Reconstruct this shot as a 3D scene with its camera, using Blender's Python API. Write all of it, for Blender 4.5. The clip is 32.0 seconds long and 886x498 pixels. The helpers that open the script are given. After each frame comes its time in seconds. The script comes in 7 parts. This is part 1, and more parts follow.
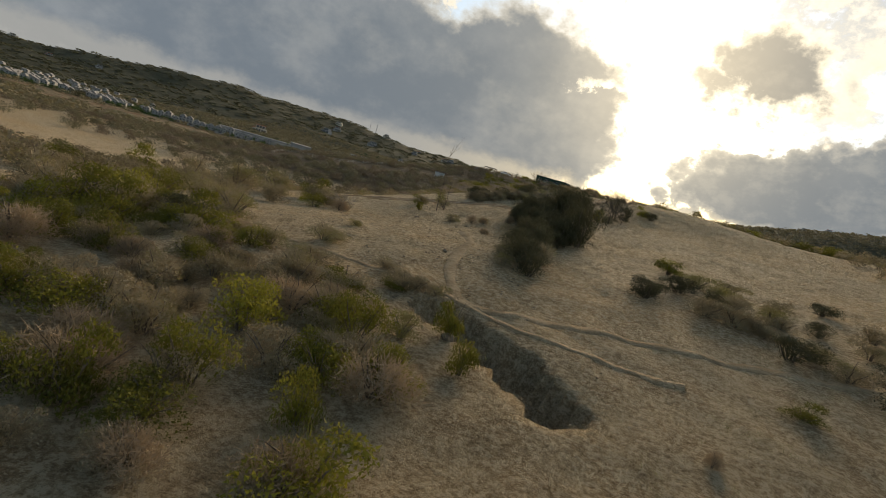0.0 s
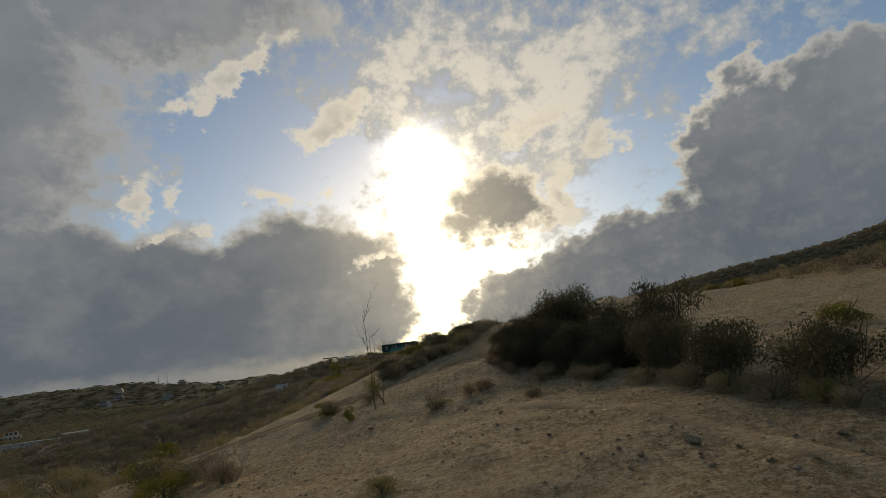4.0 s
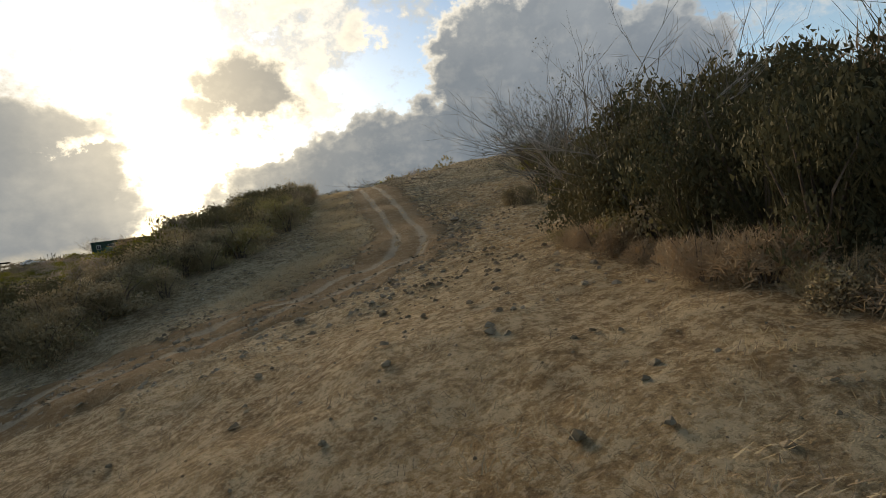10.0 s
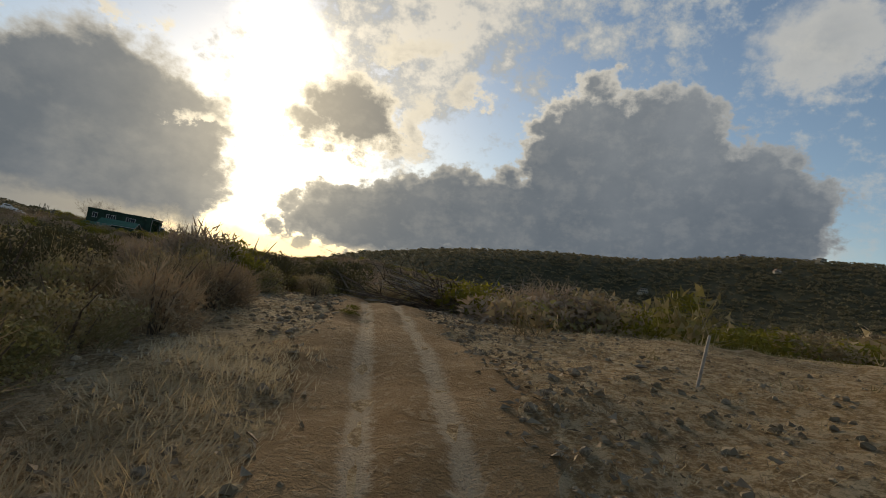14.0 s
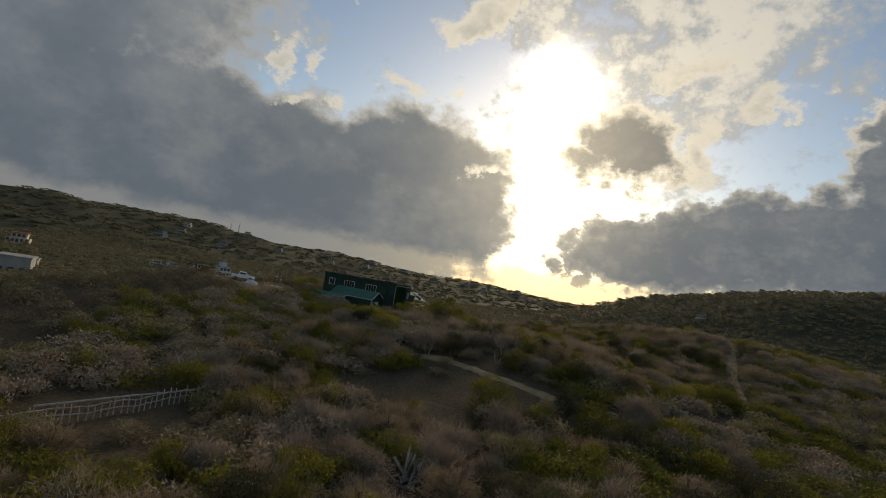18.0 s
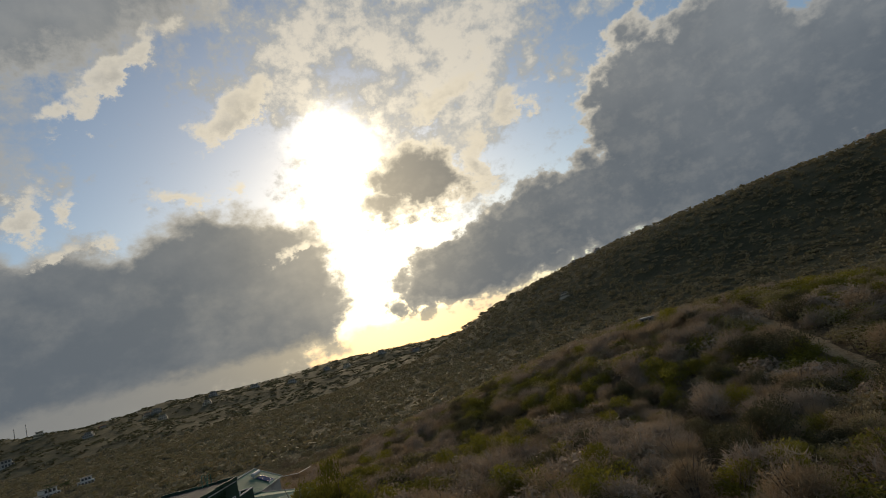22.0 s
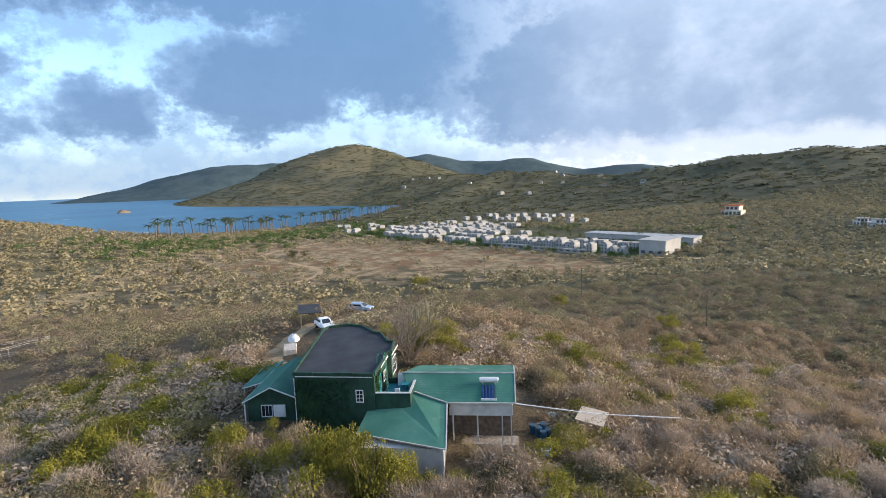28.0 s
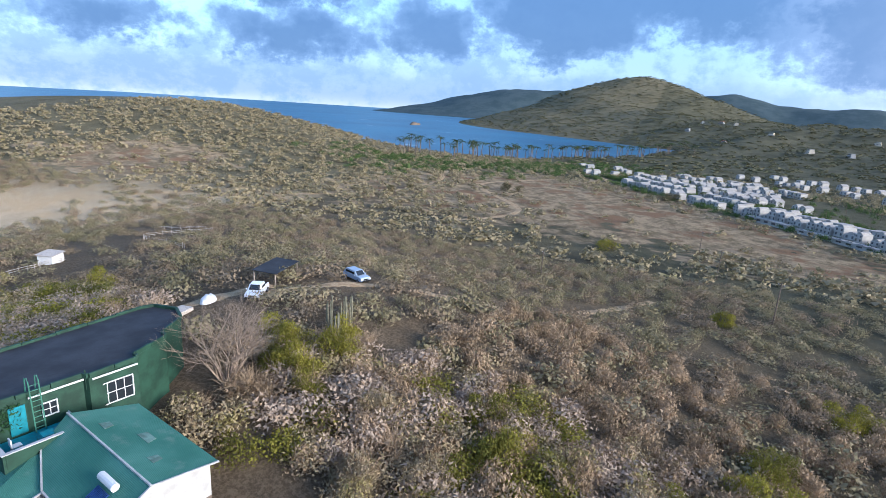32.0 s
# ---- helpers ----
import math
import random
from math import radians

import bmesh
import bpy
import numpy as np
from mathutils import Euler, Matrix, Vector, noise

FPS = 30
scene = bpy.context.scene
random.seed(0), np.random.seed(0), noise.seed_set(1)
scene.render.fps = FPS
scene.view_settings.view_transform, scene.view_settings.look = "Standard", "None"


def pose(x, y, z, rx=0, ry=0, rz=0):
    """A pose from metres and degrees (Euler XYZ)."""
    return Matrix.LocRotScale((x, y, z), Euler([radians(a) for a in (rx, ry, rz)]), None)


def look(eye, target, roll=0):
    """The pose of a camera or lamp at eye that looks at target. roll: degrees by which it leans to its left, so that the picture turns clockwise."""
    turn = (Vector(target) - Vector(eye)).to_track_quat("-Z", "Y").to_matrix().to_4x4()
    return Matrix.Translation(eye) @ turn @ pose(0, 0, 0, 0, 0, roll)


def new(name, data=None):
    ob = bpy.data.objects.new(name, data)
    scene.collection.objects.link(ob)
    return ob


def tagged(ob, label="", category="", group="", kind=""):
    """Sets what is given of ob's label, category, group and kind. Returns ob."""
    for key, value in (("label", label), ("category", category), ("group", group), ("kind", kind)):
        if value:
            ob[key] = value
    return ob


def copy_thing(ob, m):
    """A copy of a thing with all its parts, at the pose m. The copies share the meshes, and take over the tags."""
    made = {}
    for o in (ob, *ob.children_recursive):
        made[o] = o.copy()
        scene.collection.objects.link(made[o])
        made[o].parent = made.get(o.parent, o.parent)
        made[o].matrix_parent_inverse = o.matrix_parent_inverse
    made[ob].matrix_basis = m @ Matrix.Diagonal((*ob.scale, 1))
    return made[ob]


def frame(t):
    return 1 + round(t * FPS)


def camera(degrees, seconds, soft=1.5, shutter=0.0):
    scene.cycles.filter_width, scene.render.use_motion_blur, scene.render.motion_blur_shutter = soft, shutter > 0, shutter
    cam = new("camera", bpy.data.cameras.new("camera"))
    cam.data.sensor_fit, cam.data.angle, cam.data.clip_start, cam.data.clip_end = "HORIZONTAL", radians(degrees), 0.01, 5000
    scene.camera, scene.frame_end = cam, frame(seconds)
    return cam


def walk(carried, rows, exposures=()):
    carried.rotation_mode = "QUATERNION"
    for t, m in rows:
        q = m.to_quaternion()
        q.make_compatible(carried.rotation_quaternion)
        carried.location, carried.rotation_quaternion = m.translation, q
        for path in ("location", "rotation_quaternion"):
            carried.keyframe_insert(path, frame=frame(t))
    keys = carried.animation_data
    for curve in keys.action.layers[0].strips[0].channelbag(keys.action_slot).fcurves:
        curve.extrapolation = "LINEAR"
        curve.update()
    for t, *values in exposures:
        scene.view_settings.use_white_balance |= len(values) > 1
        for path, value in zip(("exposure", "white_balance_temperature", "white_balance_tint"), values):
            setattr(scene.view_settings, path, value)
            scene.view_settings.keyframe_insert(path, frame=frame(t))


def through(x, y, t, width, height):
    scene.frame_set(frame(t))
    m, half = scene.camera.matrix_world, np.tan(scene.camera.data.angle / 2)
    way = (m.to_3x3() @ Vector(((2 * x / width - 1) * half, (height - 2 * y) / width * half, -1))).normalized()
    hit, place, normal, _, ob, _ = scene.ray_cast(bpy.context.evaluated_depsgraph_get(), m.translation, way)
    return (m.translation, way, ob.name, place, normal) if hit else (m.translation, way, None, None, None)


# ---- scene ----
cam = camera(79.0, 32.0, soft=0.5, shutter=0.0)

# seconds, eye, heading to the left of +y, pitch up, lean (degrees)
PATH = [
    (0, 37.56, -270.35, -12.51, 17.95, -7.73, 16.34),
    (0.5, 35.48, -266.48, -12.70, 18.45, -7.83, 18.08),
    (1, 33.28, -262.77, -13.10, 18.40, -6.83, 17.30),
    (1.5, 31.08, -259.36, -13.53, 17.94, -3.67, 13.53),
    (2, 28.71, -256.15, -13.93, 18.27, -0.52, 11.56),
    (2.5, 26.50, -254.17, -14.13, 15.36, 2.87, 9.68),
    (3, 23.96, -252.32, -14.45, 8.84, 7.91, 5.83),
    (3.5, 21.29, -249.71, -14.92, 4.89, 11.65, -0.50),
    (4, 18.73, -247.01, -15.49, -0.20, 12.78, -7.36),
    (4.5, 16.68, -244.24, -16.13, -5.51, 12.48, -12.66),
    (6.5, 12.31, -222.50, -16.37, -14.54, 3.91, -4.73),
    (7, 12.22, -218.98, -16.09, -18.34, 2.88, -2.72),
    (7.5, 12.24, -215.89, -15.52, -19.90, 2.93, -3.26),
    (8, 12.51, -212.42, -14.73, -20.84, -0.16, -4.31),
    (8.5, 13.06, -209.06, -14.16, -21.10, -3.55, -6.35),
    (9, 13.74, -205.36, -13.80, -22.00, -3.72, -6.96),
    (9.5, 14.56, -201.50, -13.56, -23.17, -3.71, -7.86),
    (10, 15.70, -197.59, -13.52, -24.39, -1.77, -8.68),
    (10.5, 17.70, -191.66, -13.37, -26.05, 1.85, -5.80),
    (11, 20.06, -185.88, -13.03, -24.81, 4.22, 0.53),
    (11.5, 22.08, -180.96, -12.60, -22.85, 7.62, 8.28),
    (12, 23.88, -176.33, -11.71, -20.74, 8.39, 11.44),
    (12.5, 25.34, -171.83, -10.42, -19.01, 8.25, 11.33),
    (13, 26.28, -167.23, -8.98, -19.69, 7.24, 10.04),
    (13.5, 26.76, -162.74, -7.67, -20.03, 5.09, 10.54),
    (15.5, 31.62, -138.20, -4.86, -6.91, 4.34, 2.65),
    (16, 30.85, -129.64, -3.46, -0.08, 4.82, 3.42),
    (16.5, 30.21, -121.58, -2.07, 5.87, 5.02, 6.85),
    (17, 29.44, -113.86, -1.03, 9.33, 4.88, 9.80),
    (17.5, 28.69, -106.91, 0.14, 9.87, 4.34, 10.61),
    (18, 27.92, -100.25, 1.36, 10.43, 3.67, 9.97),
    (18.5, 26.90, -93.87, 2.59, 11.97, 3.45, 8.57),
    (19, 25.33, -87.52, 3.55, 11.92, 3.74, 6.31),
    (19.5, 24.32, -80.03, 4.56, 9.19, 4.82, 2.11),
    (20, 23.01, -72.91, 5.29, 4.36, 5.74, -1.29),
    (20.5, 21.93, -66.54, 5.96, 3.10, 6.89, -3.41),
    (21, 20.76, -60.49, 6.61, 1.73, 7.79, -6.40),
    (21.5, 20.16, -54.19, 7.15, -2.70, 8.19, -12.02),
    (22, 20.41, -47.16, 7.14, -7.58, 8.89, -15.86),
    (22.5, 20.87, -40.13, 7.24, -8.91, 9.37, -14.49),
    (23, 22.21, -32.62, 7.38, -8.13, 9.33, -9.40),
    (23.5, 23.81, -25.42, 6.73, -4.08, 9.57, -2.70),
    (24, 26.58, -19.91, 6.55, 3.00, 9.06, 0.93),
    (24.5, 31.12, -17.32, 7.25, 12.59, 7.81, 2.19),
    (25, 36.42, -14.46, 8.58, 24.86, 6.63, 2.59),
    (25.5, 41.42, -10.77, 9.99, 38.81, 4.98, 3.25),
    (26, 44.41, -7.53, 11.02, 51.51, 3.48, 3.58),
    (26.5, 45.82, -3.10, 11.38, 63.51, 1.65, 3.17),
    (28.5, 48.70, 17.15, 17.34, 92.44, -10.98, -5.09),
    (29, 45.05, 21.34, 17.26, 97.91, -13.73, -7.85),
    (29.5, 40.56, 24.91, 17.08, 100.69, -14.07, -7.45),
    (30, 35.45, 28.61, 17.06, 103.81, -13.58, -3.40),
    (30.5, 30.39, 32.17, 17.15, 106.85, -13.11, -0.06),
    (31, 25.86, 35.92, 17.43, 109.13, -13.33, 2.73),
    (31.5, 21.38, 40.14, 18.09, 112.59, -14.25, 4.06),
    (32, 16.62, 45.01, 18.85, 114.90, -14.95, 3.57),
]


def aimed(x, y, z, yaw, pitch, lean):
    a, b = radians(yaw), radians(pitch)
    ahead = Vector((-math.sin(a) * math.cos(b), math.cos(a) * math.cos(b), math.sin(b)))
    eye = Vector((x, y, z))
    return look(eye, eye + ahead * 5, lean)


EXPO = [(0.0, 0.45, 7450, 10), (1.0, 0.35, 7400, 10), (2.0, -0.1, 7250, 10), (3.0, -0.22, 7250, 10), (4.0, -0.25, 7300, 10), (7.0, 0.0, 7350, 10), (9.0, 0.55, 7400, 10), (10.0, 0.5, 7400, 10), (11.0, 0.28, 7350, 10), (12.0, 0.22, 7350, 10), (13.0, 0.05, 7300, 10), (16.0, -0.15, 7250, 10), (23.0, -0.2, 7300, 10), (25.0, -0.2, 7350, 10), (26.0, 0.75, 7600, 11), (28.5, 1.82, 5700, 13), (31.0, 1.78, 5250, 14), (32.0, 1.72, 5150, 14)]

walk(cam, [(t, aimed(*row)) for t, *row in PATH], EXPO)


# ---- sky and sun ----
SUN_AZ, SUN_EL = 0.5, 15.5
world = bpy.data.worlds.new("sky")
scene.world = world
world.use_nodes = True
wt = world.node_tree
wt.nodes.clear()


def W(kind, **props):
    n = wt.nodes.new(kind)
    for k, v in props.items():
        if k == "op":
            n.operation = v
        elif k == "dtype":
            n.data_type = v
    return n


def wmath(op, a, b=None, clamp=False):
    n = W("ShaderNodeMath", op=op)
    n.use_clamp = clamp
    for i, v in enumerate((a, b)):
        if v is None:
            continue
        if isinstance(v, (int, float)):
            n.inputs[i].default_value = v
        else:
            wt.links.new(v, n.inputs[i])
    return n.outputs[0]


def wstep(v, lo, hi):
    n = wt.nodes.new("ShaderNodeMapRange")
    n.interpolation_type = "SMOOTHSTEP"
    wt.links.new(v, n.inputs[0])
    n.inputs[1].default_value, n.inputs[2].default_value = lo, hi
    return n.outputs[0]


def wmix(f, a, b):
    n = wt.nodes.new("ShaderNodeMix")
    n.data_type = "RGBA"
    for v, k in ((f, 0), (a, 6), (b, 7)):
        if isinstance(v, (int, float)):
            n.inputs[k].default_value = v
        elif isinstance(v, tuple):
            n.inputs[k].default_value = (*v, 1)
        else:
            wt.links.new(v, n.inputs[k])
    return n.outputs[2]


tc = wt.nodes.new("ShaderNodeTexCoord")
sep = wt.nodes.new("ShaderNodeSeparateXYZ")
wt.links.new(tc.outputs["Generated"], sep.inputs[0])
AZ = wmath("DEGREES", wmath("ARCTAN2", wmath("MULTIPLY", sep.outputs[0], -1), sep.outputs[1]))
EL = wmath("DEGREES", wmath("ARCSINE", sep.outputs[2]))
flat = wt.nodes.new("ShaderNodeCombineXYZ")
wt.links.new(AZ, flat.inputs[0])
wt.links.new(wmath("MULTIPLY", EL, 1.25), flat.inputs[1])


def cloud_noise(scale, detail, rough, shift):
    m = wt.nodes.new("ShaderNodeVectorMath")
    m.operation = "ADD"
    wt.links.new(flat.outputs[0], m.inputs[0])
    m.inputs[1].default_value = shift
    n = wt.nodes.new("ShaderNodeTexNoise")
    n.inputs["Scale"].default_value, n.inputs["Detail"].default_value, n.inputs["Roughness"].default_value = scale, detail, rough
    wt.links.new(m.outputs[0], n.inputs["Vector"])
    return wmath("SUBTRACT", n.outputs[0], 0.5)


def puffs(scale, detail, shift):
    """Rounded billows: high in the middle of each cell, low in the creases."""
    m = wt.nodes.new("ShaderNodeVectorMath")
    m.operation = "ADD"
    wt.links.new(flat.outputs[0], m.inputs[0])
    m.inputs[1].default_value = shift
    n = wt.nodes.new("ShaderNodeTexVoronoi")
    n.voronoi_dimensions = "2D"
    n.normalize = True
    n.inputs["Scale"].default_value, n.inputs["Detail"].default_value, n.inputs["Roughness"].default_value = scale, detail, 0.55
    wt.links.new(m.outputs[0], n.inputs["Vector"])
    return wmath("SUBTRACT", 0.42, n.outputs["Distance"])


N_BIG = cloud_noise(0.055, 5, 0.55, (3, 7, 1))
N_MID = cloud_noise(0.16, 8, 0.62, (31, 5, 4))
N_FINE = cloud_noise(0.5, 6, 0.65, (11, 57, 9))
N_MID2, N_FINE2 = cloud_noise(0.16, 8, 0.62, (71, 15, 44)), cloud_noise(0.5, 6, 0.65, (51, 17, 39))
PUFF = puffs(0.33, 4.0, (5, 9, 0))
WARP_A = wmath("ADD", wmath("MULTIPLY", N_MID, 7.0), wmath("MULTIPLY", N_FINE, 3.4))
WARP_E = wmath("ADD", wmath("MULTIPLY", N_MID2, 6.0), wmath("MULTIPLY", N_FINE2, 3.2))
AZW, ELW = wmath("ADD", AZ, WARP_A), wmath("ADD", EL, WARP_E)


def across(az, el, raz, rel, lean, az_in, el_in):
    c, s = math.cos(radians(lean)), math.sin(radians(lean))
    da, de = wmath("SUBTRACT", az_in, az), wmath("SUBTRACT", el_in, el)
    u = wmath("ADD", wmath("MULTIPLY", da, c / raz), wmath("MULTIPLY", de, s / raz))
    v = wmath("ADD", wmath("MULTIPLY", da, -s / rel), wmath("MULTIPLY", de, c / rel))
    return wmath("MULTIPLY", u, u), wmath("MULTIPLY", v, v)


def blob(az, el, raz, rel, lean=0.0):
    """A soft round mask in the sky, one at its middle."""
    return wmath("EXPONENT", wmath("MULTIPLY", wmath("ADD", *across(az, el, raz, rel, lean, AZ, EL)), -1.0))


def depth_in(ovals, puff, ragged):
    """How deep in a cloud, in degrees from its rim: ovals of middle, radii and lean, with a billowing rim."""
    out = None
    for az, el, raz, rel, *lean in ovals:
        q = wmath("SQRT", wmath("ADD", *across(az, el, raz, rel, lean[0] if lean else 0.0, AZW, ELW)))
        d = wmath("MULTIPLY", wmath("SUBTRACT", 1.0, q), min(raz, rel, 7.0))
        out = d if out is None else wmath("MAXIMUM", out, d)
    return wmath("ADD", out, wmath("ADD", wmath("MULTIPLY", PUFF, puff), wmath("MULTIPLY", N_FINE2, ragged)))


def total(terms):
    out = None
    for weight, m in terms:
        t = wmath("MULTIPLY", m, weight)
        out = t if out is None else wmath("ADD", out, t)
    return out


# clouds by where they stand in the sky
HIGH_DECK = depth_in([(58.5, 27, 29, 26), (38, 42, 30, 12, 4)], 2.0, 2.4)
LOW_DECK = depth_in([(14.8, 8.6, 11.6, 9.6), (38, 6.5, 31, 10.5), (64, 9, 22, 9)], 2.2, 2.0)
TOWER = depth_in([(-33, 15.6, 7.5, 8.2), (-39.5, 15.4, 8, 7.8), (-21, 8.4, 17, 4.6, -10), (-38, 9, 15, 6), (-9.5, 6.0, 7.5, 3.6), (-47, 11, 8, 7)], 5.0, 1.6)
PATCH = depth_in([(-7.0, 16.6, 5.6, 3.6, 12), (-3.2, 14.4, 4.0, 1.7, -10)], 3.2, 2.0)
FLECKS = depth_in([(30, 19.4, 0.9, 2.0), (27.2, 19.7, 0.6, 0.8), (24.4, 16.3, 0.7, 0.5), (28.6, 15.7, 0.9, 0.3), (16.6, 19.6, 2.6, 0.6), (12.6, 19.8, 1.2, 0.5), (7.4, 12.5, 1.6, 0.4), (10.6, 27.0, 4.0, 1.8, -28), (21, 31.0, 6, 1.2, -35), (-14.0, 16.4, 1.4, 3.4), (-19, 21, 3.2, 1.2, -20), (-12, 24, 4.2, 1.0, -25)], 2.4, 3.0)
ROUND = depth_in([(-53, 26.5, 5.6, 4.4), (-50, 9, 7, 2.2)], 1.2, 2.0)
SEAWARD = depth_in([(131, 10.6, 9, 2.6), (131, 5.6, 7.5, 2.5), (117.5, 7.0, 5.5, 2.6), (104, 9.6, 9.5, 5.0), (72, 12.2, 25, 8.0), (90, 13, 14, 6.5), (147, 5.5, 6, 2.1), (112, 18.5, 34, 4.0), (172, 12, 13, 6), (-110, 14, 20, 7), (-150, 9, 16, 5), (-75, 16, 10, 6)], 2.4, 2.2)
# thin high cloud, flecked
veil = wmath("ADD", total([(0.95, blob(-3, 31, 15, 8)), (0.85, blob(-15, 25, 9, 5, -25)), (0.6, blob(-13.0, 17, 4, 5)), (0.4, blob(-30, 31, 16, 8)), (0.5, blob(20, 52, 60, 14)), (0.5, blob(110, 2, 60, 4)), (0.6, blob(125, 22, 60, 14)), (0.5, blob(-110, 25, 50, 25)), (0.5, blob(180, 30, 50, 25))]),
             wmath("ADD", wmath("MULTIPLY", N_MID, 2.6), wmath("ADD", wmath("MULTIPLY", PUFF, 0.9), wmath("MULTIPLY", N_FINE, 2.2))))
VEIL = wstep(veil, 0.25, 0.95)
FLECK = wstep(veil, 0.7, 1.5)

sky = wt.nodes.new("ShaderNodeTexSky")
sky.sky_type = "NISHITA"
sky.sun_disc = False
sky.sun_elevation, sky.sun_rotation = radians(SUN_EL), radians(-SUN_AZ)
sky.dust_density, sky.ozone_density = 0.4, 2.0
blue = wt.nodes.new("ShaderNodeVectorMath")
blue.operation = "SCALE"
wt.links.new(sky.outputs[0], blue.inputs[0])
blue.inputs[3].default_value = 0.115

near_sun = blob(SUN_AZ, 15, 9, 10)
sea_side = wstep(AZ, 66.0, 92.0)
wide_sun = blob(SUN_AZ, 16, 36, 26)
LIT = wmix(near_sun, wmix(wide_sun, wmix(sea_side, (0.55, 0.58, 0.6), (0.115, 0.17, 0.24)), (0.85, 0.79, 0.66)), (1.3, 1.2, 0.95))
shade = wmath("ADD", wmath("MULTIPLY", wstep(EL, 4.0, 30.0), 0.8), wmath("MULTIPLY", wmath("ADD", N_BIG, N_MID), 0.9))
GREY = wmix(wide_sun, wmix(sea_side, wmix(shade, (0.12, 0.155, 0.205), (0.22, 0.265, 0.325)), wmix(shade, (0.045, 0.085, 0.145), (0.075, 0.125, 0.195))), wmix(shade, (0.13, 0.16, 0.195), (0.3, 0.315, 0.325)))
GREY = wmix(wmath("MULTIPLY", near_sun, 0.5), GREY, (0.47, 0.42, 0.32))


def cloud(under, depth, edge, rim, lit, grey, most=1.0):
    """Lays a cloud over what is behind it, its rim lit and its body grey."""
    body = wmix(wstep(depth, edge * 0.3, rim), lit, grey)
    return wmix(wmath("MULTIPLY", wstep(depth, -edge * 0.4, edge), most), under, body)


with_veil = wmix(wmath("MULTIPLY", VEIL, 0.8), blue.outputs[0], wmix(FLECK, wmix(wide_sun, wmix(sea_side, (0.42, 0.48, 0.54), (0.115, 0.19, 0.285)), (0.42, 0.43, 0.42)), wmix(wmath("MULTIPLY", wide_sun, 0.5), LIT, (0.95, 0.89, 0.76))))
with_veil = wmix(wmath("MULTIPLY", wmath("MULTIPLY", sea_side, wstep(EL, 11.0, 4.0)), 0.6), with_veil, (0.16, 0.21, 0.25))
billow = wmath("MULTIPLY", wstep(wmath("ADD", wmath("MULTIPLY", PUFF, 0.6), N_FINE2), 0.0, 0.3), 0.16)
BODY = wmix(billow, GREY, wmix(0.5, LIT, GREY))
STREAK = wmix(wmath("MULTIPLY", wstep(wmath("ADD", N_BIG, N_MID2), -0.1, 0.25), 0.12), GREY, LIT)
decked = cloud(with_veil, ROUND, 1.6, 6.0, wmix(0.2, LIT, GREY), wmix(0.5, LIT, GREY), 0.85)
decked = cloud(decked, SEAWARD, 0.9, 2.0, wmix(0.3, LIT, GREY), wmix(0.2, GREY, (0.03, 0.06, 0.11)), 0.95)
DECKS = wmath("MAXIMUM", HIGH_DECK, wmath("MULTIPLY", LOW_DECK, 1.6))
decked = cloud(decked, DECKS, 1.6, 2.6, wmix(0.55, LIT, GREY), STREAK)
decked = cloud(decked, TOWER, 0.7, 1.9, wmix(blob(-28, 22, 13, 8), wmix(0.7, LIT, GREY), LIT), BODY)
decked = cloud(decked, FLECKS, 0.7, 2.6, LIT, wmix(0.5, LIT, GREY), 0.92)
decked = cloud(decked, PATCH, 0.6, 1.9, LIT, wmix(0.3, BODY, (0.2, 0.18, 0.15)))
low_band = wmath("MULTIPLY", wstep(wmath("ADD", EL, wmath("ADD", wmath("MULTIPLY", N_MID2, 4.0), wmath("MULTIPLY", N_FINE, 2.0))), 4.0, 2.2), wstep(EL, -1.0, 0.5))
decked = wmix(wmath("MULTIPLY", low_band, 0.7), decked, wmix(blob(SUN_AZ, 3, 16, 6), wmix(sea_side, (0.29, 0.305, 0.315), (0.135, 0.185, 0.235)), (0.7, 0.61, 0.43)))
thin = wmath("MULTIPLY", wmath("MULTIPLY", sea_side, wstep(EL, -1.0, 1.0)), 0.3)
decked = wmix(thin, decked, wmix(wstep(EL, 2.0, 20.0), (0.115, 0.16, 0.215), (0.07, 0.125, 0.2)))


# the glare where the sun stands behind thin cloud
def shine(az, el, raz, rel, lean=0.0):
    """A soft-edged gap in the cloud."""
    return wmath("EXPONENT", wmath("MULTIPLY", wmath("ADD", *across(az, el, raz, rel, lean, AZW, ELW)), -1.2))


hole = total([(0.8, shine(0.8, 22.5, 3.8, 3.8)), (1.0, shine(1.4, 16.8, 4.6, 4.2)), (1.0, shine(-0.8, 11.2, 3.3, 2.8)), (0.8, shine(-5.6, 12.0, 3.2, 1.1, -6)), (1.0, shine(0.2, 7.2, 1.9, 2.7))])
open_sky = wmath("MULTIPLY", wstep(LOW_DECK, 1.4, -0.6), wmath("MULTIPLY", wstep(PATCH, 1.0, -0.4), wstep(TOWER, 1.4, -0.4)))
hole = wmath("MULTIPLY", wmath("POWER", hole, 1.7), wmath("ADD", wmath("MULTIPLY", open_sky, 0.97), 0.03))
halo = wmath("ADD", wmath("MULTIPLY", blob(SUN_AZ, 14, 9, 11), 0.035), wmath("MULTIPLY", blob(SUN_AZ, 14, 18, 15), 0.014))
glare = wmix(wmath("ADD", hole, halo), (0, 0, 0), (6.0, 5.4, 4.2))
addn = wt.nodes.new("ShaderNodeVectorMath")
wt.links.new(decked, addn.inputs[0])
wt.links.new(glare, addn.inputs[1])
